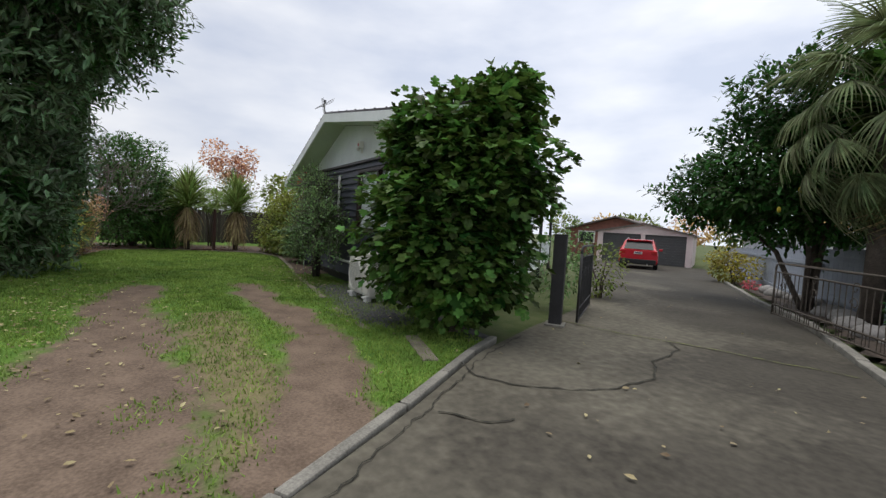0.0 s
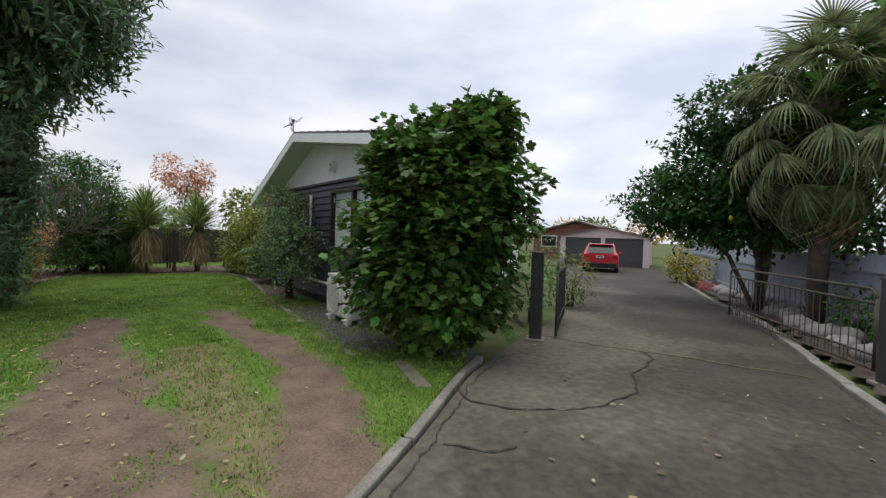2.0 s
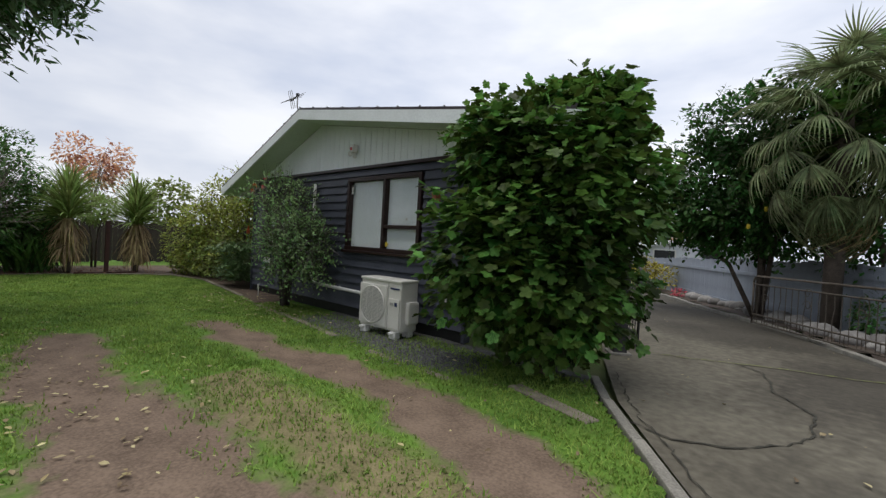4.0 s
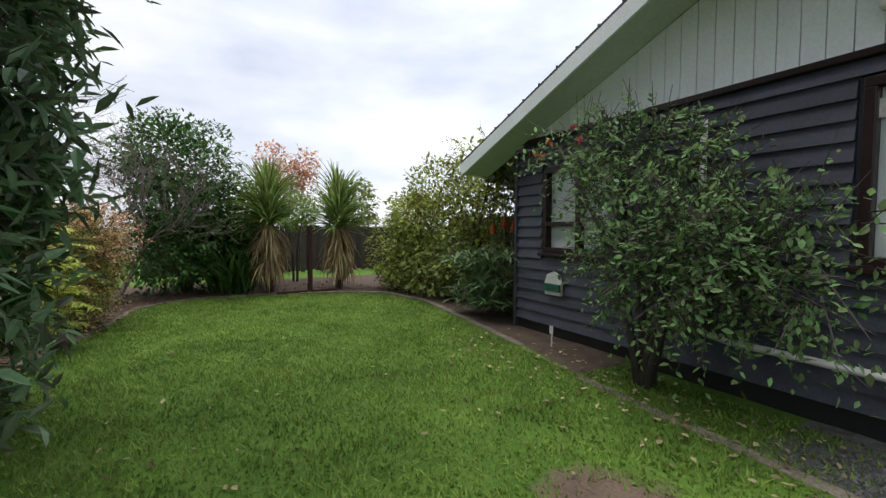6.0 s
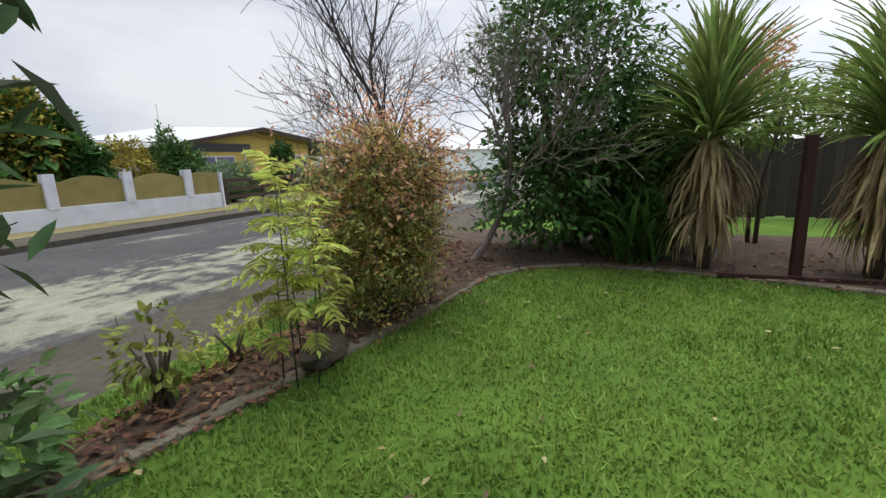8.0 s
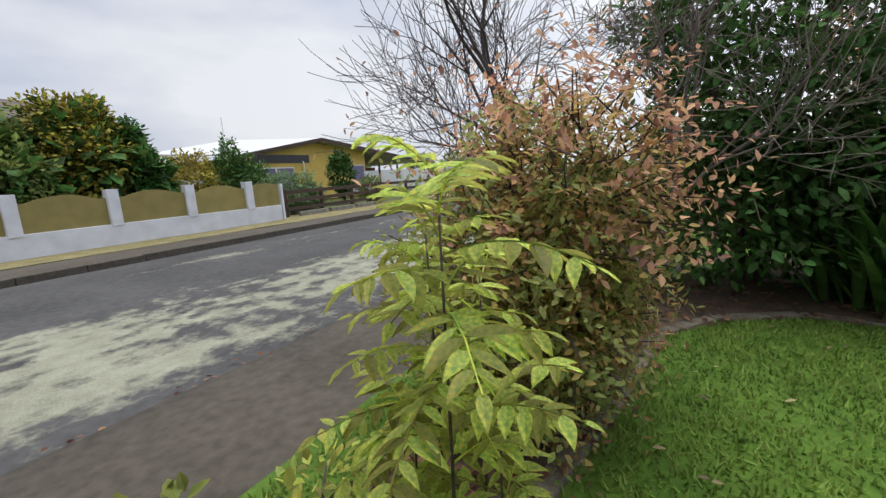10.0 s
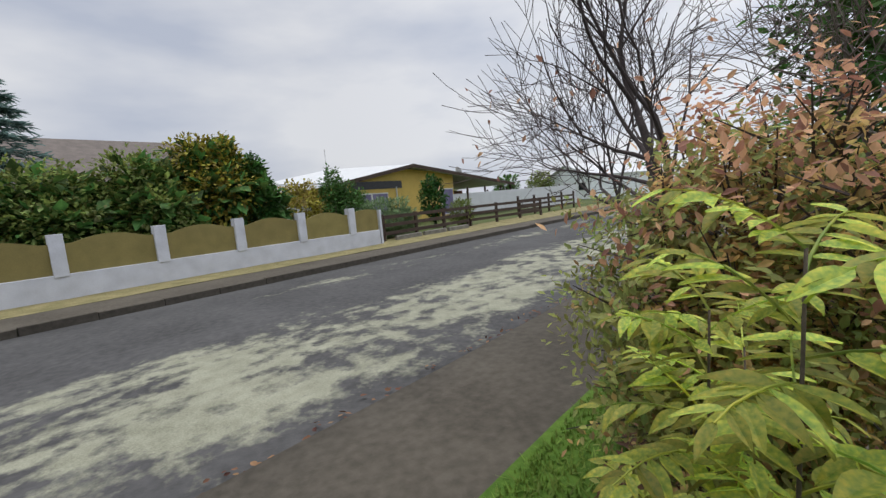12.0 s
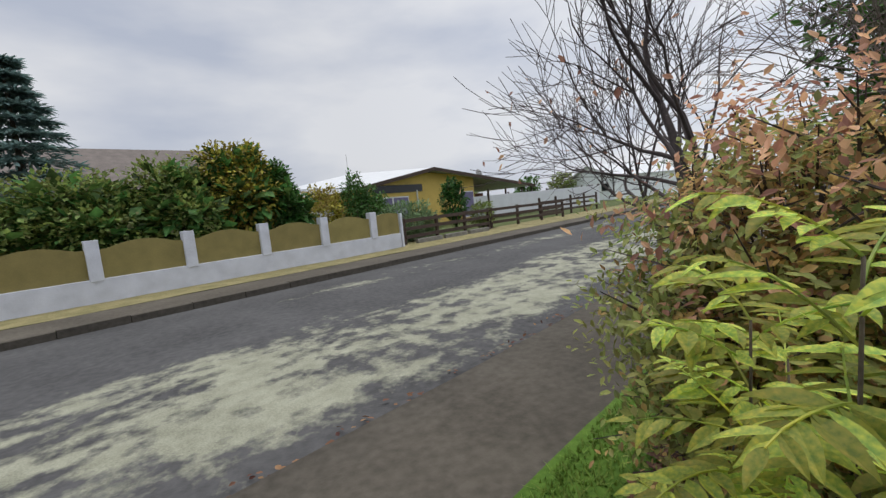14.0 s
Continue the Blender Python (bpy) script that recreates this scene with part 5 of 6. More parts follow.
NARROW_FOLD = (OVAL[0] * np.array([0.56, 1, 1.3]), OVAL[1])
lawn_tree((-4.2, -5.7, 0.0), [(-0.35, 0.8, 1.1, 0.7, 0.75, 1.0), (-0.3, 0.85, 2.3, 0.85, 0.75, 0.9), (0.0, 0.2, 0.85, 0.85, 0.9, 0.85), (-0.05, 0.3, 2.0, 1.0, 1.05, 1.0), (-0.1, 0.6, 3.1, 1.3, 1.25, 0.9), (0.4, 1.2, 4.3, 1.7, 1.7, 1.0), (0.4, 1.0, 5.5, 1.7, 1.8, 1.0), (1.3, 0.0, 3.4, 1.2, 1.1, 1.3),
                              (1.1, 0.1, 1.5, 0.9, 0.8, 1.2), (0.6, 0.4, 6.6, 1.5, 1.5, 1.0), (1.6, 0.9, 4.9, 1.3, 1.4, 1.1)], 4600, 11000, 31,
          "tall evergreen tree with narrow grey green leaves beside the lawn")
sap = shrub("low_shrub", (-5.15, -5.55, 0.0), "low leafy shrub at the lawn border", "shrub", [(0, 0, 0.28, 0.42, 0.32, 0.3), (0.2, -0.1, 0.2, 0.35, 0.3, 0.22)], 900, OVAL, 0.09, M["leaf_rose"], 36, 5)
part("sapling_stem", Geo().tube([(0.0, 0.1, 0), (0.02, 0.1, 0.8), (-0.05, 0.08, 1.8), (-0.02, 0.05, 2.8)], [0.035, 0.032, 0.026, 0.015], 8), sap, M["twig"], "bare pale stem rising from the shrub", True)
shrub("low_shrub", (-6.0, -5.62, 0.0), "pale leggy shrub in the border", "shrub", [(0, 0, 0.35, 0.22, 0.2, 0.25)], 170, OVAL, 0.07, M["leaf_citrus"], 37, 6)
shrub("low_shrub", (-6.55, -5.7, 0.0), "pale leggy shrub in the border", "shrub", [(0, 0, 0.2, 0.3, 0.15, 0.15)], 150, OVAL, 0.06, M["leaf_sumac"], 38, 4)


# ---- cabbage trees ----
def blade_leaf(n=5):
    """A long sword-shaped leaf arching down at its tip, unit length along y."""
    v, f = [], []
    for k in range(n):
        t = k / (n - 1)
        w = 0.035 * math.sin(math.pi * (0.12 + 0.88 * t) ** 0.8) + 0.004
        v += [(-w, t, -0.30 * t * t * t), (0, t, -0.30 * t ** 3 - 0.012), (w, t, -0.30 * t ** 3)]
        if k:
            a, b = 3 * (k - 1), 3 * k
            f += [(a, a + 1, b + 1, b), (a + 1, a + 2, b + 2, b + 1)]
    return np.array(v), f


BLADE = blade_leaf()


def cabbage_tree(at, h, seed, label):
    e = thing("cabbage_tree", at, label, "cabbage tree", "cabbage trees")
    rng = np.random.default_rng(seed)
    part("trunk", Geo().tube([(0, 0, -0.03), (0.02, 0.01, h * 0.3), (0.0, 0.0, h * 0.66)], [0.085, 0.07, 0.06], 10), e, M["bark"], smooth=True)
    n = 420
    a = rng.random(n) * 2 * math.pi
    el = np.clip(rng.normal(0.95, 0.42, n), -0.15, 1.5)
    base = np.stack([0.05 * np.cos(a), 0.05 * np.sin(a), h * (0.47 + 0.24 * rng.random(n) * np.clip(el, 0.3, 1.2))], 1)
    d = np.stack([np.cos(a) * np.cos(el), np.sin(a) * np.cos(el), np.sin(el)], 1)
    v, f = leaf_cloud((BLADE[0] * np.array([0.8, 1, 0.8]), BLADE[1]), base, d, np.tile([0, 0, 1.0], (n, 1)) + 0.15 * rng.normal(size=(n, 3)), h * (0.22 + 0.09 * rng.random(n)))
    part("crown", array_mesh("crown", v, f, M["leaf_cord"]), e)
    n = 330
    a = rng.random(n) * 2 * math.pi
    el = -0.55 - 0.85 * rng.random(n)
    base = np.stack([0.07 * np.cos(a), 0.07 * np.sin(a), h * (0.22 + 0.30 * rng.random(n))], 1)
    d = np.stack([np.cos(a) * np.cos(el), np.sin(a) * np.cos(el), np.sin(el)], 1)
    v, f = leaf_cloud(BLADE, base, d, np.stack([np.cos(a), np.sin(a), 0.6 + 0 * a], 1), h * (0.15 + 0.09 * rng.random(n)))
    part("dead_skirt", array_mesh("dead_skirt", v, f, M["leaf_dead"]), e, label="skirt of dry hanging tan leaves")


cabbage_tree((-9.98, -2.55, 0.0), 2.85, 41, "cabbage tree with a skirt of dry leaves in the border")
cabbage_tree((-9.95, -1.12, 0.0), 2.75, 42, "cabbage tree with drooping dry leaves beside the post")
e = thing("garden_post", (-9.7, -1.80, 0.0), "dark red timber post with a low rail in the border", "post")
part("shaft", Geo().box((0, 0, 0.68), (0.085, 0.085, 1.42), 0.1, 0.008), e, M["redpost"])
part("ground_rail", Geo().box((0.05, 0.0, 0.04), (0.05, 1.3, 0.05), 0, 0.008), e, M["redpost"])
shrub("tuft_shrub", (-11.6, -1.75, 0.0), "feathery olive shrub behind the post", "shrub", [(0, 0, 1.75, 0.55, 0.55, 0.38)], 900, NARROW, 0.16, M["leaf_cord"], 43, 3)

# ---- border shrubs at the end of the lawn ----
shrub("evergreen_bush", (-10.75, -4.05, 0.0), "tall dark evergreen bush in the border", "bush", [(0, 0, 2.2, 1.15, 1.1, 1.45), (-0.1, 0.55, 1.4, 1.0, 0.9, 1.1), (0.1, -0.2, 0.9, 1.1, 1.1, 0.8), (0, 0.85, 0.8, 0.8, 0.6, 0.75), (-0.2, -0.4, 2.8, 0.8, 0.8, 0.8)],
      11500, OVAL, 0.10, M["leaf_dark"], 51, 7, shell=0.5, sprays=600, spray_len=0.25, per=6)
shrub("evergreen_bush", (-11.2, -2.9, 0.0), "shaded evergreen bush beside the cabbage tree", "bush", [(0, 0, 0.8, 0.7, 0.6, 0.8), (0, 0.1, 1.6, 0.6, 0.5, 0.7)], 1800, OVAL, 0.12, M["leaf_dark"], 52, 5)


def bare_shrub(name, at, lean, seed, mat, label, length, r, depth, kids, wide, shrink=0.74, up=0.15):
    e = thing(name, at, label, "tree")
    g, tips = Geo(), []
    trunk = Geo()
    limbs(np.random.default_rng(seed), g, (0, 0, -0.05), lean, length, r, depth, up, kids, wide, shrink, tips, 7, trunk)
    part("trunk", trunk, e, mat, smooth=True)
    tagged(part("twig_growth", g, e, mat, smooth=True), kind="stuff")
    return e, tips


bare_shrub("bare_shrub", (-9.75, -5.2, 0.0), (-0.1, 1.2, 0.95), 61, M["twig"], "leafless grey shrub leaning before the evergreen bush", 1.35, 0.05, 5, 4, 0.85, 0.70, 0.08)
bt, tips = bare_shrub("bare_tree", (-8.6, -5.5, 0.0), (-0.05, -0.32, 1), 64, M["darktwig"], "bare autumn tree with a few red leaves", 1.25, 0.075, 5, 4, 0.85, 0.80, 0.10)
rng = np.random.default_rng(65)
some = [tips[i] for i in rng.choice(len(tips), min(130, len(tips)), replace=False) if tips[i][0].z < 2.6]
if some:
    p = np.array([t[0] for t in some])
    v, f = leaf_cloud(OVAL, p, rng.normal(size=p.shape) - np.array([0, 0, 0.6]), rng.normal(size=p.shape) + np.array([0, 0, 1.0]), 0.05 + 0.03 * rng.random(len(p)))
    part("last_leaves", array_mesh("last_leaves", v, f, M["leaf_red"]), bt)

AUTUMN = [(-0.04, 0.02, 0.9, 0.58, 0.48, 0.62), (0.0, 0, 0.5, 0.5, 0.4, 0.4), (-0.08, 0.12, 1.25, 0.5, 0.42, 0.36)]
autumn = shrub("autumn_shrub", (-7.68, -5.2, 0.0), "rounded shrub turning orange and red in the border", "shrub", AUTUMN, 3000, OVAL, 0.042, M["leaf_orange"], 71, 9, M["darktwig"], sprays=650, spray_len=0.2, per=9, shell=0.4)
v, f, _ = clusters(75, [(-0.05, 0.18, 1.36, 0.5, 0.42, 0.36), (0.05, 0.1, 1.15, 0.52, 0.45, 0.4)], 230, 10, OVAL, 0.042, 0.3, 0.75, 1.0)
part("red_foliage", array_mesh("red_foliage", v, f, M["leaf_red"]), autumn, label="redder leaves at the top of the shrub")
v, f, _ = clusters(76, [(0.0, -0.06, 0.6, 0.54, 0.44, 0.5), (0.0, -0.08, 0.95, 0.58, 0.48, 0.55)], 1900, 8, OVAL, 0.04, 0.22, 0.45, 0.1)
part("green_foliage", array_mesh("green_foliage", v, f, M["leaf_olive"]), autumn, label="still green leaves low in the shrub")


def sumac(at, h, seed, n_leaves, label):
    """A slim stem with long leaves of paired leaflets."""
    e = thing("sumac_sapling", at, label, "sapling", "sumac saplings")
    rng = np.random.default_rng(seed)
    top = Vector((0.05 * rng.normal(), 0.05 * rng.normal(), h))
    part("stem", Geo().tube([(0, 0, -0.03), top * 0.5 + Vector((0.01, 0.01, 0)), top], [0.006, 0.0042, 0.0025], 7), e, M["bark"], smooth=True)
    for k in range(n_leaves):
        t = 0.42 + 0.58 * (k / (n_leaves - 1)) ** 0.8
        a = k * 2.4 + rng.random() * 1.1
        b = top * t
        ln = 0.31 * (0.6 + 0.6 * rng.random()) * (0.8 if t > 0.93 else 1)
        d = Vector((math.cos(a), math.sin(a), (0.25 + 0.8 * rng.random()) if t < 0.9 else 1.2)).normalized()
        pts = [b]
        for s in range(6):
            d = (d + Vector((0.05 * rng.normal(), 0.05 * rng.normal(), -0.15))).normalized()
            pts.append(pts[-1] + d * ln / 6)
        lf = part("leaf_stalk", Geo().tube(pts, [0.003, 0.0028, 0.0025, 0.0022, 0.002, 0.0018, 0.0015], 4), e, M["leaf_sumac"])
        for s in np.linspace(0.16, 0.98, 8):
            q = s * 6
            i = min(5, int(q))
            c = pts[i].lerp(pts[i + 1], q - i)
            w = (pts[i + 1] - pts[i]).normalized()
            sd = w.cross(Vector((0, 0, 1))).normalized()
            for sg in ((-1, 1) if s < 0.97 else (0,)):
                dr = w * (0.45 if sg else 1.0) + sd * sg + Vector((0, 0, -0.3)) + Vector(rng.normal(size=3)) * 0.2
                up = Vector((0, 0, 1)) + Vector(rng.normal(size=3)) * 0.2
                y = dr.normalized()
                x = y.cross(up).normalized()
                z = x.cross(y)
                size = 0.072 * (0.75 + 0.5 * rng.random()) * (0.75 + 0.45 * math.sin(math.pi * s))
                ob = part("leaflet", LANCE_MESH, lf)
                ob.matrix_basis = Matrix.Translation(c) @ Matrix((x, y, z)).transposed().to_4x4() @ Matrix.Diagonal((size, size, size, 1))


def lance_leaf():
    v, f = [], []
    for k in range(7):
        t = k / 6
        w = 0.19 * math.sin(math.pi * t ** 0.75) + 0.003
        v += [(-w, t, 0.05 * math.sin(3 * t) - 0.12 * t * t), (0, t, -0.035 - 0.12 * t * t), (w, t, 0.05 * math.sin(3 * t) - 0.12 * t * t)]
        if k:
            a, b = 3 * (k - 1), 3 * k
            f += [(a, a + 1, b + 1, b), (a + 1, a + 2, b + 2, b + 1)]
    return np.array(v), f


LANCE = lance_leaf()
LANCE_MESH = array_mesh("leaflet", LANCE[0], LANCE[1], M["leaf_sumac"])
sumac((-6.43, -5.06, 0.0), 1.3, 81, 16, "slim sumac sapling with yellowing feathered leaves")
sumac((-6.66, -5.22, 0.0), 1.15, 82, 13, "slim sumac sapling with yellowing feathered leaves")
sumac((-6.46, -5.2, 0.0), 0.68, 83, 9, "short sumac sapling with green feathered leaves")
sumac((-6.74, -5.12, 0.0), 1.0, 84, 11, "slim sumac sapling with yellowing feathered leaves")
sumac((-6.52, -4.98, 0.0), 0.75, 86, 9, "short sumac sapling with green feathered leaves")
bm = bmesh.new()
bmesh.ops.create_icosphere(bm, subdivisions=3, radius=1.0)
for v_ in bm.verts:
    v_.co = Vector((v_.co.x * 0.2, v_.co.y * 0.12, v_.co.z * 0.1)) * (1 + 0.25 * noise.noise(v_.co * 2.2))
me = bpy.data.meshes.new("log_stump")
bm.to_mesh(me)
bm.free()
me.materials.append(M["bark"])
tagged(new("log_stump", me), "dark old log lying in the border", "log").location = (-6.75, -5.12, 0.09)

# citrus, aloe, rose by the house
cit = shrub("citrus_bush", (-8.75, 0.25, 0.0), "yellowing citrus bush at the lawn's edge", "bush", [(0, 0, 0.75, 0.9, 0.75, 0.8), (0.1, 0.1, 1.5, 0.8, 0.7, 0.75), (-0.3, -0.3, 0.5, 0.6, 0.5, 0.45), (0.15, 0.25, 2.2, 0.65, 0.55, 0.65), (-0.55, -0.4, 0.85, 0.7, 0.55, 0.8), (-0.4, 0.0, 1.6, 0.6, 0.5, 0.6)], 8200, OVAL, 0.085, M["leaf_citrus"], 91, 6, shell=0.45)
shrub("citrus_bush", (-7.45, 0.7, 0.0), "tall citrus bush with sparse upper shoots before the fence", "bush", [(0, 0, 0.9, 0.95, 0.7, 0.9), (0.2, 0.1, 1.75, 0.8, 0.6, 0.75), (0.35, 0, 2.4, 0.75, 0.5, 0.6), (-0.5, 0.1, 2.1, 0.4, 0.35, 0.8), (1.1, -0.1, 2.0, 0.5, 0.4, 0.6)],
      3600, OVAL, 0.085, M["leaf_citrus"], 92, 7, shell=0.3, sprays=240, spray_len=0.4, per=7)
shrub("citrus_bush", (-8.1, 0.1, 0.0), "dark leafy shrub below the citrus", "bush", [(0, 0, 0.5, 1.0, 0.5, 0.5), (0.7, 0.2, 0.7, 0.7, 0.5, 0.6)], 1900, OVAL, 0.10, M["leaf_hedge"], 93, 6, shell=0.4)


def aloe(at, label):
    e = thing("aloe_clump", at, label, "succulent")
    rng = np.random.default_rng(95)
    pos, dirs, ups, sz = [], [], [], []
    for k in range(80):
        c = np.array([rng.normal() * 0.27, rng.normal() * 0.2, 0.12 + 0.85 * rng.random()])
        for j in range(17):
            a, el = rng.random() * 6.28, 0.1 + 0.9 * rng.random()
            pos.append(c); dirs.append([math.cos(a) * math.cos(el), math.sin(a) * math.cos(el), math.sin(el)]); ups.append([0, 0, 1.0]); sz.append(0.21 + 0.11 * rng.random())
    v, f = leaf_cloud((BLADE[0] * np.array([1.6, 1, 1.3]), BLADE[1]), np.array(pos), np.array(dirs), np.array(ups), np.array(sz))
    part("rosette", array_mesh("rosette", v, f, M["leaf_aloe"]), e)
    for x, y, z in ((-0.25, 0.3, 1.3), (0.05, 0.3, 1.38), (0.2, 0.35, 1.32), (0.42, 0.3, 1.32)):
        s = part("flower_stalk", Geo().tube([(x * 0.6, y, 0.6), (x, y, z)], [0.012, 0.008], 6), e, M["leaf_aloe"])
        part("flower_spike", Geo().lathe([(0.008, 0.16), (0.022, 0.1), (0.042, 0.02), (0.03, -0.03), (0.01, -0.04)], 10, Matrix.Translation((x, y, z))), s, M["petal_orange"], "orange flower spike")


def flax(at, label):
    """A fan of long upright sword leaves."""
    e = thing("flax_clump", at, label, "flax")
    rng = np.random.default_rng(96)
    n = 130
    a, el = rng.random(n) * 6.283, 0.75 + 0.65 * rng.random(n)
    d = np.stack([np.cos(a) * np.cos(el), np.sin(a) * np.cos(el), np.sin(el)], 1)
    v, f = leaf_cloud((BLADE[0] * np.array([0.9, 1, 0.9]), BLADE[1]), np.stack([0.16 * rng.normal(size=n), 0.16 * rng.normal(size=n), 0 * a], 1), d, np.tile([0, 0, 1.0], (n, 1)), 0.75 + 0.5 * rng.random(n))
    part("sword_leaf", array_mesh("sword_leaf", v, f, M["leaf_dark"]), e)


flax((-10.25, -3.25, 0.0), "dark green flax clump beside the cabbage tree")
aloe((-5.9, -0.02, 0.0), "clump of grey green aloe with orange flower spikes")
rose = shrub("rose_bush", (-2.95, -0.42, 0.0), "loose rose bush trained against the dark wall", "bush", [(0.1, -0.05, 1.4, 0.75, 0.36, 0.75), (0.5, -0.15, 1.05, 0.8, 0.42, 0.5), (-0.1, -0.05, 1.9, 0.62, 0.3, 0.4), (0.9, -0.2, 1.2, 0.55, 0.36, 0.42), (-0.7, -0.1, 2.1, 0.5, 0.2, 0.2)],
             0, OVAL, 0.058, M["leaf_rose"], 97, 7, M["darktwig"], sprays=950, spray_len=0.32, per=8, shell=0.3, low=0.45)
for k, (x, y, z, mt) in enumerate(((-1.15, -0.15, 2.1, "petal_orange"), (-1.0, -0.2, 2.22, "petal_orange"), (-0.75, -0.1, 2.32, "petal_pink"), (-0.55, -0.25, 2.15, "petal_pink"), (-1.3, -0.1, 2.15, "petal_orange"))):
    rg = np.random.default_rng(200 + k)
    d = rg.normal(size=(14, 3)) + np.array([0, 0, 0.5])
    v, f = leaf_cloud(OVAL, np.tile([[x, y, z]], (14, 1)), d, rg.normal(size=(14, 3)), 0.04 + 0.02 * rg.random(14))
    part("rose_bloom", array_mesh("rose_bloom", v, f, M[mt]), rose)

# ---- garden along the drive ----
shrub("drive_shrub", (1.45, 2.35, 0.0), "small leafy shrub with red flowers behind the gate post", "shrub", [(0, 0, 0.7, 0.45, 0.4, 0.6), (0.15, 0.2, 1.1, 0.3, 0.3, 0.4)], 800, OVAL, 0.07, M["leaf_rose"], 101, 5)
shrub("drive_shrub", (0.9, 4.3, gz(0.9, 4.3)), "small leafy shrub beside the veranda", "shrub", [(0, 0, 0.6, 0.5, 0.5, 0.6)], 700, OVAL, 0.08, M["leaf_hedge"], 102, 5)
lem = shrub("lemon_tree", (3.3, 7.9, gz(3.3, 7.9)), "dense dark lemon tree overhanging the driveway", "tree", [(-0.7, 0.0, 2.9, 1.75, 1.5, 1.4), (-0.1, -0.3, 4.3, 1.4, 1.2, 1.0), (-1.8, -0.1, 2.5, 1.35, 1.1, 0.75), (0.2, -0.2, 2.3, 1.4, 1.2, 0.95), (0.3, -0.2, 3.3, 1.2, 1.1, 1.2)],
            17500, OVAL, 0.13, M["leaf_lemon"], 111, 5, shell=0.45, sprays=1100, spray_len=0.32, per=8, low=1.15)
rg = np.random.default_rng(112)
for k in range(9):
    a = rg.random() * 6.28
    part("lemon", Geo().lathe([(0, -0.055), (0.025, -0.045), (0.036, 0), (0.025, 0.045), (0, 0.055)], 10, Matrix.Translation((-0.6 + 1.6 * math.cos(a), -0.2 + 1.45 * math.sin(a), 2.0 + 1.5 * rg.random()))), lem, M["lemon"], smooth=True)


def fan_palm(at, h, seed, label):
    """A fan palm: trunk with old fibre, and fronds that spread as folded fans and hang as they age."""
    e = thing("fan_palm", at, label, "palm tree")
    rng = np.random.default_rng(seed)
    part("trunk", Geo().tube([(0, 0, -0.05), (0.02, 0, h * 0.5), (0, 0.02, h)], [0.15, 0.16, 0.17], 12), e, M["bark"], smooth=True)
    count = 64
    for k in range(count):
        a = k * 2.4 + rng.random() * 0.4
        age = k / (count - 1)
        el = 1.25 - 2.35 * age + 0.12 * rng.normal()
        d = Vector((math.cos(a) * math.cos(el), math.sin(a) * math.cos(el), math.sin(el)))
        ln = (0.95 + 0.3 * rng.random()) * (1.15 - 0.25 * age)
        b = Vector((0, 0, h - 0.9 * age))
        mid = b + d * ln * 0.55
        tip = b + d * ln + Vector((0, 0, -0.22 * (0.4 + age)))
        st = part("frond_stalk", Geo().tube([b, mid, tip], [0.02, 0.014, 0.009], 5), e, M["leaf_palm"])
        d2 = (tip - mid).normalized()
        side = d2.cross(Vector((0, 0, 1))).normalized()
        upv = side.cross(d2).normalized()
        n = 32
        dirs = []
        for j in range(n):
            w = -2.1 + 4.2 * j / (n - 1)
            dirs.append(d2 * math.cos(w) + side * math.sin(w) - upv * (0.12 + 0.2 * age) + Vector((0, 0, -0.1 - 0.35 * age)))
        v, f = leaf_cloud((BLADE[0] * np.array([0.6, 1, 1.0 + age]), BLADE[1]), np.tile(np.array(tip), (n, 1)), np.array(dirs), np.tile(np.array(upv), (n, 1)), 0.74 * (0.75 + 0.4 * rng.random(n)))
        part("frond", array_mesh("frond", v, f, M["leaf_dead"] if age > 0.55 and k % 5 == 0 else M["leaf_palm"]), st)


fan_palm((4.5, 6.6, gz(4.5, 6.6)), 4.2, 121, "tall fan palm with browned lower fronds behind the gate")
bro = shrub("broadleaf_tree", (5.35, 7.5, 0.0), "dense dark tree with light green upper leaves behind the gate", "tree", [(-0.2, -0.2, 2.6, 1.25, 1.2, 1.3), (0.1, 0.0, 3.9, 1.35, 1.3, 1.2), (0.4, 0.2, 5.0, 1.2, 1.2, 0.8), (0.2, -0.1, 1.3, 1.1, 1.0, 0.8)],
            9000, OVAL, 0.11, M["leaf_lemon"], 123, 6, shell=0.5, low=0.3)
v, f = foliage(124, [(-0.2, -0.4, 3.9, 1.3, 1.2, 1.1), (0.3, 0.0, 5.0, 1.3, 1.25, 0.9)], 1500, LOBED, 0.2, 0.3, 0.85, 3.4, level=0.4)
part("upper_foliage", array_mesh("upper_foliage", v, f, M["leaf_fig"]), bro, label="light green broad leaves at the top")
shrub("dark_hedge", (5.9, 5.0, 0.0), "shaded dark shrubs before the fence", "shrub", [(0, 0, 0.45, 0.5, 0.6, 0.45), (-0.7, 1.2, 0.4, 0.45, 0.7, 0.4)], 1300, OVAL, 0.1, M["leaf_lemon"], 125, 6)
shrub("orange_shrub", (-0.75, 14.6, gz(-0.7, 14.6)), "low orange and yellow shrub by the fence", "shrub", [(0, 0, 0.6, 0.9, 0.9, 0.55), (-0.2, -0.3, 0.9, 0.6, 0.6, 0.45)], 1300, OVAL, 0.12, M["leaf_yellow"], 126, 5)
shrub("pink_flowers", (0.7, 12.2, gz(0.7, 12.2)), "small pink flowering plant between the stones", "plant", [(0, 0, 0.16, 0.22, 0.22, 0.14)], 160, SMALL, 0.07, M["petal_pink"], 127, 3)


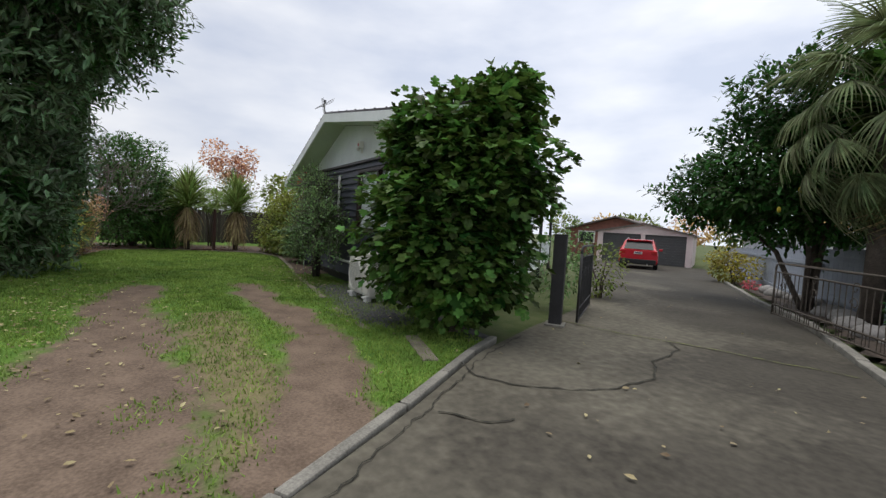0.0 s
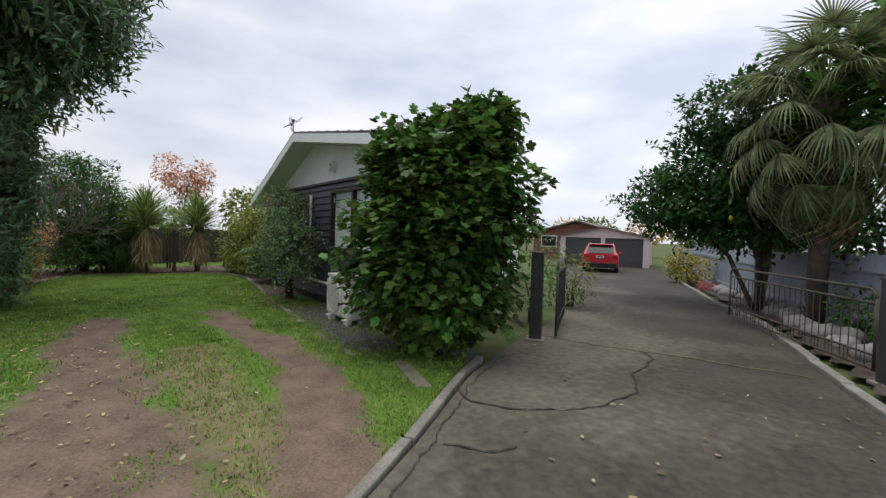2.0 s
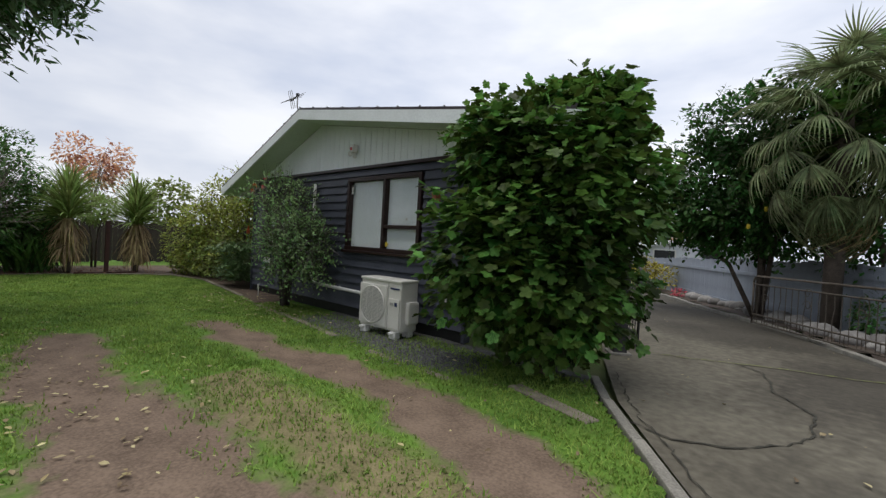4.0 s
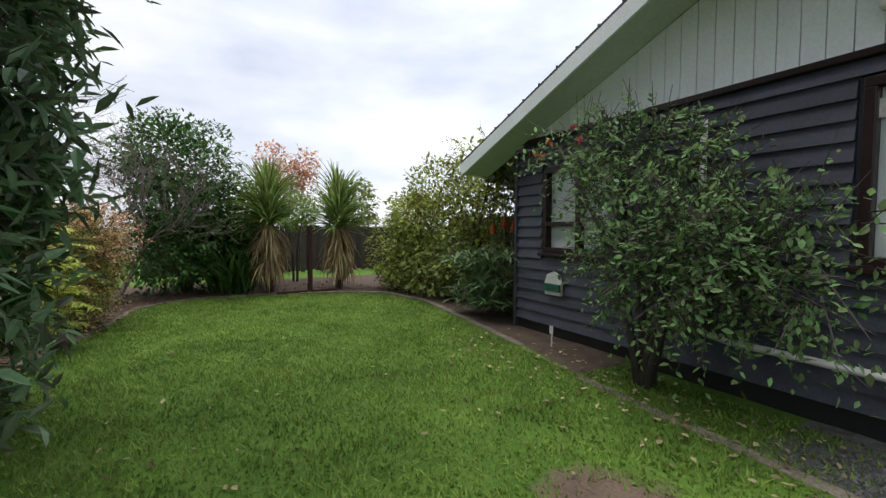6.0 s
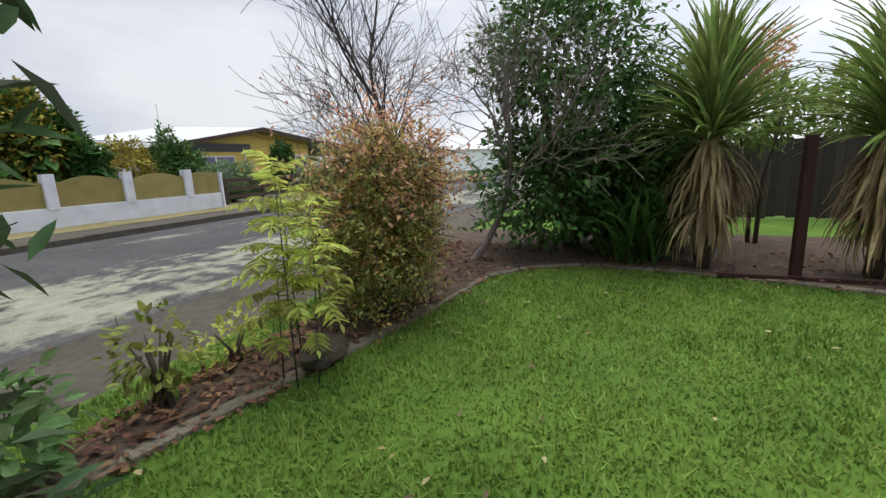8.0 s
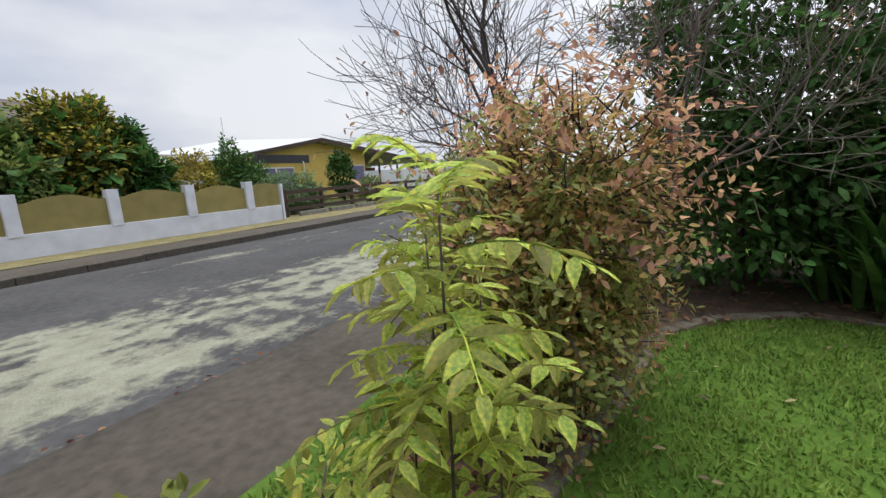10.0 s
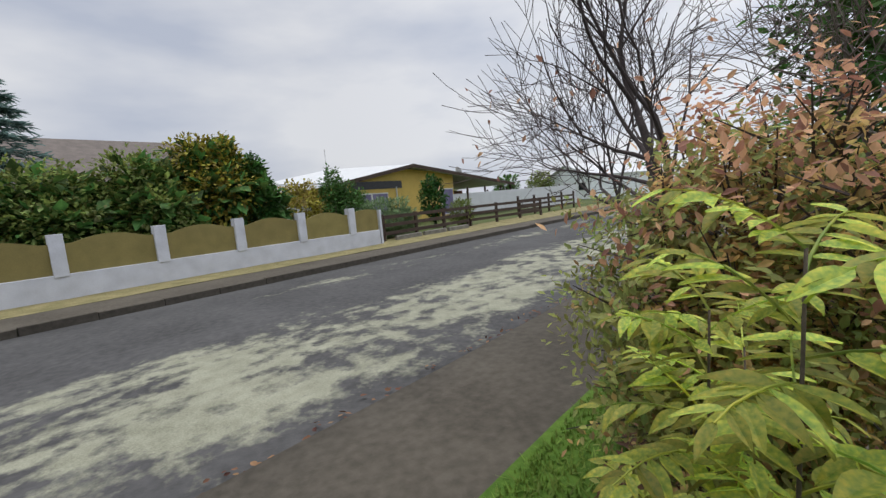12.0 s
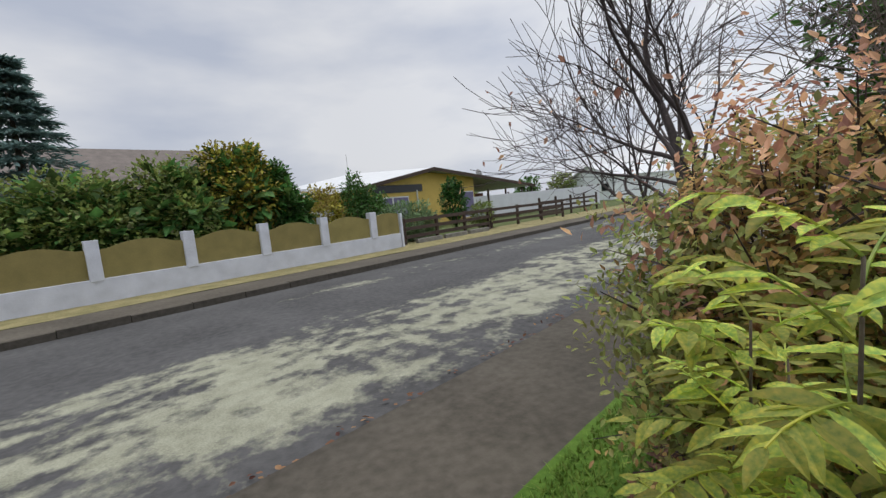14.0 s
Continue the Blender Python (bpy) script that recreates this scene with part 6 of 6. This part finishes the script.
# ---- across the road ----
def street_wall():
    e = thing("street_wall", (0, -17.2, 0.0), "white rendered street wall with arched olive panels", "wall")
    pitch, x = 1.92, -14.62
    posts = [x + pitch * k for k in range(12)]
    part("base_wall", Geo().box(((posts[0] + posts[-1]) / 2 - 0.6, 0, 0.26), (posts[-1] - posts[0] + 1.2, 0.2, 0.56), 0, 0.012), e, M["whitewall"])
    for p in posts:
        part("pier", Geo().box((p, 0.01, 0.95), (0.26, 0.24, 0.92), 0, 0.012), e, M["whitewall"])
    part("end_pier", Geo().box((posts[0] - 1.3, 0.02, 0.62), (0.1, 0.14, 1.3), 0, 0.012), e, M["whitewall"])
    for k, p in enumerate(posts[:-1]):
        arch = [(0, 0.0)] + [(pitch - 0.26, 0.0)] + [((pitch - 0.26) * (1 - t), 0.66 + 0.14 * math.sin(math.pi * min(1, max(0, (t - 0.08) / 0.84)))) for t in np.linspace(0, 1, 13)]
        part("panel", Geo().prism(arch, 0.06, Matrix.Translation((p + 0.13, -0.03, 0.54))), e, M["olive"])
    arch = [(0, 0), (1.0, 0), (1.0, 0.72)] + [(1.0 - t, 0.72 + 0.06 * math.sin(math.pi * t)) for t in np.linspace(0.1, 0.9, 7)] + [(0, 0.72)]
    part("panel", Geo().prism(arch, 0.06, Matrix.Translation((posts[0] - 1.2, -0.03, 0.54))), e, M["olive"])


street_wall()


def rail_fence(a, b, label, h=1.0):
    e = thing("rail_fence", (a[0], a[1], 0.0), label, "fence", "rail fences")
    d = Vector((b[0] - a[0], b[1] - a[1], 0))
    ang = math.atan2(d.y, d.x)
    n = max(2, int(d.length / 1.9))
    for k in range(n + 1):
        q = d * (k / n)
        part("post", Geo().box((q.x, q.y, h / 2), (0.12, 0.12, h + 0.1), ang, 0.01), e, M["railfence"])
    for z in (0.3, 0.62, 0.94):
        q = d * 0.5
        part("rail", Geo().box((q.x + 0.07 * math.sin(ang), q.y - 0.07 * math.cos(ang), z), (d.length, 0.04, 0.14), ang, 0.006), e, M["railfence"])


rail_fence((-16.5, -17.7), (-22.4, -18.1), "dark brown three-rail timber fence along the verge")
rail_fence((-22.6, -18.1), (-29.0, -17.6), "dark brown three-rail timber fence along the verge")
rail_fence((-29.6, -19.5), (-38.0, -19.5), "dark brown timber gate and rails at the far drive", 1.2)
for x0 in (-17.6, -19.2, -20.8):
    single("edging_block", Geo().box((x0, -17.45, 0.08), (1.4, 0.16, 0.2), 0, 0.02), M["kerb"], "pale concrete block below the rail fence", "block", "edging blocks")


def yellow_house():
    e = thing("yellow_house", (-26.6, -26.6, 0.0), "yellow house with a low pale roof and a carport", "house")
    L0, R0, zl, zr, zp = 6.1, -12.8, 2.85, 2.35, 3.95
    part("wall", Geo().prism([(5.2, 0), (-5.2, 0), (-5.2, zp - 0.5), (0, zp - 0.15), (5.2, 2.9)], 0.2, Matrix.Translation((0, -0.2, 0))), e, M["yellowwall"])
    part("wall", Geo().box((5.1, -4.2, 1.45), (0.2, 8, 2.9)), e, M["yellowwall"])
    part("wall", Geo().box((-5.1, -4.2, 1.45), (0.2, 8, 2.9)), e, M["yellowwall"])
    for (a, za, b, zb) in ((L0, zl, 0, zp), (0, zp, R0, zr)):
        g = Geo()
        g.add([(a, 0.9, za), (b, 0.9, zb), (b, -9, zb), (a, -9, za), (a, 0.9, za + 0.08), (b, 0.9, zb + 0.08), (b, -9, zb + 0.08), (a, -9, za + 0.08)], [(0, 3, 2, 1), (4, 5, 6, 7), (0, 1, 5, 4), (3, 7, 6, 2), (0, 4, 7, 3), (1, 2, 6, 5)])
        if a > 0:
            g.v = [(x, y, z + (0.75 if y < 0 else 0)) for x, y, z in g.v]
        part("roof", g, e, M["whiteroof"])
        part("barge_board", Geo().prism([(a, za - 0.14), (b, zb - 0.14), (b, zb + 0.1), (a, za + 0.1)], 0.05, Matrix.Translation((0, 0.9, 0))), e, M["railfence"])
    for x0, x1, z0, z1 in ((4.6, 1.8, 0.5, 2.25), (-3.6, -5.0, 0.3, 2.3)):
        w = part("window", Geo().box(((x0 + x1) / 2, 0.03, (z0 + z1) / 2), (x0 - x1, 0.1, z1 - z0), 0, 0.02), e, M["pvc"])
        n = 2 if x0 > 0 else 1
        for k in range(n):
            ww = (x0 - x1) / n
            part("pane", Geo().box((x1 + ww * (k + 0.5), 0.09, (z0 + z1) / 2), (ww - 0.14, 0.02, z1 - z0 - 0.16)), w, M["purple"])
    part("window", Geo().box((2.6, 0.04, 2.75), (4.3, 0.05, 0.5)), e, M["darkglass"])
    for x in (-6.2, -8.6, -11.0, -12.6):
        part("carport_post", Geo().box((x, 0.6, 1.15), (0.12, 0.12, 2.3), 0, 0.01), e, M["railfence"])
    part("carport_wall", Geo().box((-9.0, -5.0, 1.1), (7.0, 0.15, 2.2)), e, M["brick"])
    part("pole", Geo().tube([(3.6, -4, 3.2), (3.6, -4, 5.6)], [0.04, 0.03], 8), e, M["pvc"])
    part("dish", Geo().lathe([(0, 0.1), (0.2, 0.06), (0.38, -0.05)], 18, Matrix.Translation((-5.6, 0.4, 3.6)) @ Matrix.Rotation(radians(-70), 4, 'X')), e, M["metal"], smooth=True)
    part("downpipe", Geo().tube([(5.4, 0.5, 2.75), (5.25, 0.1, 2.5), (5.25, 0.1, 0)], [0.05] * 3, 8), e, M["pvc"])
    part("downpipe", Geo().tube([(1.0, 0.08, 2.6), (1.0, 0.08, 0.2)], [0.05] * 2, 8), e, M["pvc"])


yellow_house()


def far_house(at, w, d, h, rise, rz, wall, roof_mat, label):
    e = thing("house", at, label, "house", "far houses", rz)
    part("wall", Geo().prism([(0, 0), (w, 0), (w, h), (w / 2, h + rise), (0, h)], d), e, M[wall])
    for sg in (0, 1):
        x0, x1 = (-0.4, w / 2) if sg == 0 else (w / 2, w + 0.4)
        z0, z1 = (h - 0.1, h + rise + 0.05) if sg == 0 else (h + rise + 0.05, h - 0.1)
        g = Geo()
        g.add([(x0, -0.4, z0), (x1, -0.4, z1), (x1, d + 0.4, z1), (x0, d + 0.4, z0), (x0, -0.4, z0 + 0.12), (x1, -0.4, z1 + 0.12), (x1, d + 0.4, z1 + 0.12), (x0, d + 0.4, z0 + 0.12)], [(0, 3, 2, 1), (4, 5, 6, 7), (0, 1, 5, 4), (3, 7, 6, 2), (0, 4, 7, 3), (1, 2, 6, 5)])
        part("roof", g, e, M[roof_mat])
    for k in range(int(w / 3)):
        x = 1.5 + 3 * k
        for y, t in ((-0.03, 1), (d + 0.03, -1)):
            q = part("window", Geo().box((x, y, 1.6), (1.5, 0.08, 1.1), 0, 0.02), e, M["pvc"])
            part("pane", Geo().box((x, y - 0.05 * t, 1.6), (1.3, 0.02, 0.9)), q, M["darkglass"])
    return e


far_house((-2.5, -36.0, 0), 8, 13, 3.4, 2.3, 90, "brick", "brownroof", "house with a brown tiled roof behind the hedge")
far_house((-62, -34, 0), 9, 10, 2.9, 1.6, 62, "white", "whiteroof", "white house with a pale roof far down the road")
far_house((-20.0, 28.5, -0.4), 8, 9, 2.3, 1.1, 20, "brick", "brownroof", "brick house behind the garage")
far_house((-5.2, 28.0, -0.4), 7, 9, 2.2, 0.7, 24, "whitewall", "whiteroof", "pale shed beyond the garage")
e = thing("white_fence", (-38.5, -24.0, 0.0), "long white corrugated fence down the road", "fence", rz=160)
part("sheet_panel", Geo().box((-7, 0, 0.95), (26, 0.08, 1.7), 0, 0.01), e, M["whiteroof"])
for k in range(14):
    part("post", Geo().box((-20 + 2 * k, 0.08, 1.0), (0.1, 0.1, 1.9)), e, M["railfence"])

# hedges and trees behind the street wall
HEDGE = [(-2.6, -19.3, 1.9, 1.5, 1.1, 1.7, "leaf_hedge"), (-4.6, -19.2, 1.5, 1.4, 1.0, 1.5, "leaf_hedge"), (-6.9, -19.1, 1.7, 1.5, 1.1, 1.6, "leaf_hedge"), (-9.0, -19.0, 1.85, 1.1, 1.0, 1.75, "leaf_hedge"),
         (-10.9, -19.2, 2.45, 1.2, 1.1, 1.7, "leaf_yellow"), (-11.9, -19.0, 1.95, 0.8, 0.9, 1.6, "leaf_lemon"), (0.6, -19.3, 1.8, 1.7, 1.1, 1.7, "leaf_hedge")]
for k, (x, y, z, rx, ry, rz, mt) in enumerate(HEDGE):
    lumps = [(0, 0, z, rx, ry, rz), (0.4 * rx, 0.2, z * 0.7, rx * 0.8, ry * 0.9, rz * 0.75), (-0.4 * rx, 0.1, z * 1.15, rx * 0.6, ry * 0.7, rz * 0.6), (-0.2 * rx, 0.8, z * 0.8, rx * 0.9, 0.8, rz * 0.6)]
    hs = shrub("hedge_shrub", (x, y, 0), {"leaf_hedge": "large mixed green shrub behind the street wall", "leaf_yellow": "yellow-topped rounded shrub behind the street wall", "leaf_lemon": "dark glossy shrub behind the street wall"}[mt], "shrub",
               lumps, 8500, SMALL, 0.15, M[mt], 300 + k, 6, group="hedge shrubs", shell=0.5)
    # Dark green leaf colour at the heart of each shrub stands in for shade.
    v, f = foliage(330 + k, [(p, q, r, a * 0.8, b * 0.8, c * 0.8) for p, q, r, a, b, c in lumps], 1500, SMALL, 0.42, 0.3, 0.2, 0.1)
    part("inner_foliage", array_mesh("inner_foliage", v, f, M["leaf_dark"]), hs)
shrub("yellow_shrub", (-15.2, -21.5, 0), "yellow-leaved shrub beyond the wall", "shrub", [(0, 0, 1.5, 1.0, 1.0, 1.3)], 2600, OVAL, 0.16, M["leaf_yellow"], 320, 4)
shrub("conifer_shrub", (-17.6, -22.0, 0), "dark pointed shrub beside the yellow house", "shrub", [(0, 0, 1.4, 1.2, 1.0, 1.4), (0.2, 0, 2.3, 0.6, 0.6, 1.0), (-0.8, 0, 1.2, 0.9, 0.8, 1.1)], 6500, OVAL, 0.15, M["leaf_dark"], 321, 4)
shrub("conifer_shrub", (-19.2, -23.0, 0), "dark shrub beside the yellow house", "shrub", [(0, 0, 1.2, 1.0, 1.0, 1.2)], 1000, OVAL, 0.18, M["leaf_dark"], 322, 4)
shrub("grey_bush", (-17.9, -19.0, 0), "rounded grey bush before the yellow house", "bush", [(0, 0, 0.95, 1.5, 0.9, 0.8), (-0.6, 0, 0.6, 1.2, 0.8, 0.6)], 6000, NARROW, 0.16, M["leaf_aloe"], 323, 5)
shrub("front_bush", (-23.2, -21.0, 0), "green bush growing up the yellow wall", "bush", [(0, 0, 1.5, 0.8, 0.7, 1.1), (0.1, 0, 2.2, 0.5, 0.5, 0.6)], 2400, OVAL, 0.17, M["leaf_lemon"], 324, 4)
shrub("front_bush", (-22.6, -18.6, 0), "small round bush by the rail fence", "bush", [(0, 0, 0.75, 0.7, 0.6, 0.65)], 1800, OVAL, 0.12, M["leaf_hedge"], 325, 4)
for k, (x, y, h) in enumerate(((-44, -42, 5.2), (-47, -46, 5.8), (-50, -43, 5.0), (-56, -37, 4.2), (-60, -34, 4.4), (-64, -31, 4.0), (-71, -24, 4.8), (-76, -18, 4.6), (-80, -30, 5.5))):
    shrub("far_tree", (x, y, 0), "distant rounded evergreen tree above the roofs", "tree", [(0, 0, h * 0.62, h * 0.42, h * 0.4, h * 0.32), (h * 0.2, 0, h * 0.45, h * 0.34, h * 0.3, h * 0.3)], 900, OVAL, 0.45, M["leaf_hedge" if k % 3 else "leaf_dark"], 340 + k, 3, group="far trees")


def spruce(at, h, seed, label):
    e = thing("blue_spruce", at, label, "conifer")
    rng = np.random.default_rng(seed)
    part("trunk", Geo().tube([(0, 0, 0), (0, 0, h)], [0.14, 0.02], 8), e, M["bark"])
    for k in range(17):
        z = 0.4 + (h - 0.6) * k / 16
        r = 0.42 * (h - z) + 0.1
        for j in range(14):
            a = j * 0.571 + k * 0.7 + rng.random() * 0.3
            pos, dirs = [], []
            for s in np.linspace(0.15, 1, 9):
                for q in range(5):
                    pos.append((math.cos(a) * r * s + 0.05 * rng.normal(), math.sin(a) * r * s + 0.05 * rng.normal(), z - 0.22 * r * s * s + 0.1 * s))
                    w = a + rng.normal() * 0.7
                    dirs.append((math.cos(w), math.sin(w), 0.25 * rng.normal()))
            n = len(pos)
            v, f = leaf_cloud(NARROW, np.array(pos), np.array(dirs, float), np.tile([0, 0, 1.0], (n, 1)) + 0.2 * rng.normal(size=(n, 3)), 0.30 * (0.7 + 0.6 * rng.random(n)))
            part("bough", array_mesh("bough", v, f, M["leaf_spruce"]), e)


spruce((-6.25, -21.4, 0), 6.5, 351, "blue spruce standing behind the street wall")

# red autumn tree and greenery beyond the lawn
red, tips = bare_shrub("red_tree", (-27.0, 0.7, 0.0), (0, 0, 1), 361, M["twig"], "autumn tree with red upper leaves beyond the fence", 2.2, 0.12, 4, 3, 0.5, 0.76, 0.3)
v, f = foliage(363, [(0, -1.0, 5.3, 0.9, 0.9, 1.1), (0, 0.9, 5.1, 0.9, 0.9, 1.1), (0, 0.1, 4.4, 1.3, 1.5, 1.0)], 1500, OVAL, 0.22, 0.3, 0.3, 1.5)
part("red_foliage", array_mesh("red_foliage", v, f, M["leaf_red"]), red)
v, f = foliage(364, [(0, 0.2, 3.2, 1.2, 1.7, 1.2)], 500, OVAL, 0.2, 0.3, 0.3, 1.0)
part("fading_foliage", array_mesh("fading_foliage", v, f, M["leaf_fallen"]), red)
shrub("far_tree", (-24, 3.6, 0), "distant green tree beyond the fence", "tree", [(0, 0, 2.6, 1.5, 1.3, 1.6)], 1000, OVAL, 0.3, M["leaf_hedge"], 371, 3, group="far trees")
shrub("far_tree", (-22, 6.5, 0), "distant green tree beyond the fence", "tree", [(0, 0, 1.9, 1.6, 1.5, 1.5)], 900, OVAL, 0.3, M["leaf_hedge"], 372, 3, group="far trees")
shrub("far_tree", (-26, -4.5, 0), "distant green tree beyond the fence", "tree", [(0, 0, 2.4, 2.0, 2.0, 1.6)], 900, OVAL, 0.35, M["leaf_dark"], 373, 3, group="far trees")
for k in range(7):
    shrub("far_tree", (-34 + 5.5 * k, 44 + 2 * (k % 2), -0.4), "distant autumn tree behind the houses", "tree", [(0, 0, 3.0, 2.6, 2.0, 1.6)], 600, OVAL, 0.45, M["leaf_orange" if k % 2 else "leaf_hedge"], 380 + k, 3, group="far trees")


# ---- grass, fallen leaves, gravel ----
def tufts():
    """Short grass over the lawn, thinned on the bare ground."""
    rng = np.random.default_rng(401)
    n = 260000
    x, y = rng.uniform(-9.8, 5.5, n), rng.uniform(-6.15, -0.15, n)
    edge = inside_edge(x, y)
    vg = (y < -5.72) & (x < -5.0)
    w = np.clip(1 - 1.3 * dirt_w(x, y) + 0.7 * wob(x * 1.8, y * 1.8), 0, 1) * (1 - 0.6 * grit_w(x, y)) * (1 - 0.65 * dry_w(x, y))
    ok = (rng.random(n) < w) & ((edge > 0.05) | vg) & (kerb_side(x, y) > 0.08)
    x, y = x[ok], y[ok]
    m = len(x)
    z = lawn_z(x, y)
    a = rng.random(m) * 6.283
    h = (0.016 + 0.024 * rng.random(m)) * (1 + 0.5 * wob(x * 1.7 + 3, y * 1.7))
    wd = 0.004 + 0.004 * rng.random(m)
    lean = 0.9 * h * rng.normal(size=m)
    p0 = np.stack([x - np.cos(a) * wd, y - np.sin(a) * wd, z], 1)
    p1 = np.stack([x + np.cos(a) * wd, y + np.sin(a) * wd, z], 1)
    p2 = np.stack([x - np.sin(a) * lean, y + np.cos(a) * lean, z + h], 1)
    v = np.stack([p0, p1, p2], 1).reshape(-1, 3)
    f = np.arange(3 * m).reshape(-1, 3)
    single("grass", array_mesh("grass", v, f, M["blade"]), None, "short green lawn grass, thin over the wheel tracks", "grass", kind="stuff")


tufts()


def scatter(name, n, seed, where, shape, size, mat, label, flat=0.25):
    rng = np.random.default_rng(seed)
    p = where(rng, n)
    d = rng.normal(size=(len(p), 3)) * np.array([1, 1, 0.15])
    v, f = leaf_cloud(shape, p, d, np.tile([0, 0, 1.0], (len(p), 1)) + flat * rng.normal(size=(len(p), 3)), size * (0.6 + 0.8 * rng.random(len(p))))
    single(name, array_mesh(name, v, f, mat), None, label, "leaves", kind="stuff")


def on_lawn(rng, n):
    x, y = rng.uniform(-9.6, 5.5, n), rng.uniform(-6.0, -0.2, n)
    ok = (kerb_side(x, y) > 0.1) & (inside_edge(x, y) > 0)
    return np.stack([x, y, lawn_z(x, y) + 0.03], 1)[ok]


def near_tree(rng, n):
    x, y = rng.normal(0.4, 2.0, n), rng.normal(-4.4, 0.7, n)
    ok = (kerb_side(x, y) > 0.1) & (y > -6.1) & (y < -2.6)
    return np.stack([x, y, lawn_z(x, y) + 0.02], 1)[ok]


def on_bed(rng, n):
    x, y = rng.uniform(-10.8, -5.5, n), -5.75 + 5.3 * rng.random(n) ** 2
    ok = inside_edge(x, y) < 0.12
    return np.stack([x, y, lawn_z(x, y) + 0.03], 1)[ok]


def by_wall(rng, n):
    x, y = rng.uniform(-5.0, -1.5, n), rng.normal(-0.85, 0.3, n)
    ok = y < -0.15
    return np.stack([x, y, lawn_z(x, y) + 0.03], 1)[ok]


def on_gutter(rng, n):
    x, y = rng.uniform(-20, -3, n), -7.5 + 0.09 * rng.normal(size=n) - 0.1 * rng.random(n) ** 3
    return np.stack([x, y, -0.085 + 0.015 * rng.random(n)], 1)


def on_drive(rng, n):
    t, s = rng.random(n), rng.random(n)
    x = np.interp(t, [0, 0.4, 0.6, 1], [4.7, 3.2, 2.5, -2]) * (1 - s) + np.interp(t, [0, 0.4, 0.6, 1], [7.7, 6.3, 5.5, 1.8]) * s
    y = np.interp(t, [0, 0.4, 0.6, 1], [-2.6, -0.5, 1.0, 8.4]) * (1 - s) + np.interp(t, [0, 0.4, 0.6, 1], [-2.0, 0.8, 2.3, 8.6]) * s
    return np.stack([x, y, gz_v(x, y) + 0.03], 1)


scatter("fallen_leaves", 420, 411, on_lawn, OVAL, 0.045, M["leaf_fallen"], "pale fallen leaves lying on the lawn")
scatter("fallen_leaves", 700, 412, near_tree, OVAL, 0.045, M["leaf_fallen"], "dry leaves under the evergreen tree")
scatter("fallen_leaves", 5200, 413, on_bed, OVAL, 0.06, M["leaf_brown"], "brown leaf litter in the border")
scatter("fallen_leaves", 240, 414, by_wall, OVAL, 0.05, M["leaf_fallen"], "yellow leaves fallen below the rose bush")
scatter("fallen_leaves", 420, 415, on_gutter, OVAL, 0.055, M["leaf_brown"], "brown leaves collected along the gutter")
scatter("fallen_leaves", 60, 416, on_drive, OVAL, 0.05, M["leaf_fallen"], "a few leaves on the concrete drive")


def grit():
    rng = np.random.default_rng(421)
    n = 5200
    k = rng.integers(0, 3, n)
    t = rng.random(n)
    ga = np.array(GRIT)
    x = ga[k, 0] * (1 - t) + ga[k + 1, 0] * t + 0.08 * rng.normal(size=n)
    y = ga[k, 1] * (1 - t) + ga[k + 1, 1] * t + 0.2 * rng.normal(size=n)
    ok = y < -0.08
    x, y = x[ok], y[ok]
    tv = np.array([(0, 0, 0.6), (0.6, 0, 0), (0, 0.6, 0), (-0.6, 0, 0), (0, -0.6, 0)])
    tf = [(0, 1, 2), (0, 2, 3), (0, 3, 4), (0, 4, 1)]
    d = rng.normal(size=(len(x), 3)) * np.array([1, 1, 0.2])
    v, f = leaf_cloud((tv, tf), np.stack([x, y, lawn_z(x, y) + 0.002], 1), d, np.tile([0, 0, 1.0], (len(x), 1)) + 0.3 * rng.normal(size=(len(x), 3)), 0.014 + 0.014 * rng.random(len(x)))
    single("gravel", array_mesh("gravel", v, f, M["gravel"]), None, "loose grey gravel under the heat pump", "gravel", kind="stuff")


grit()
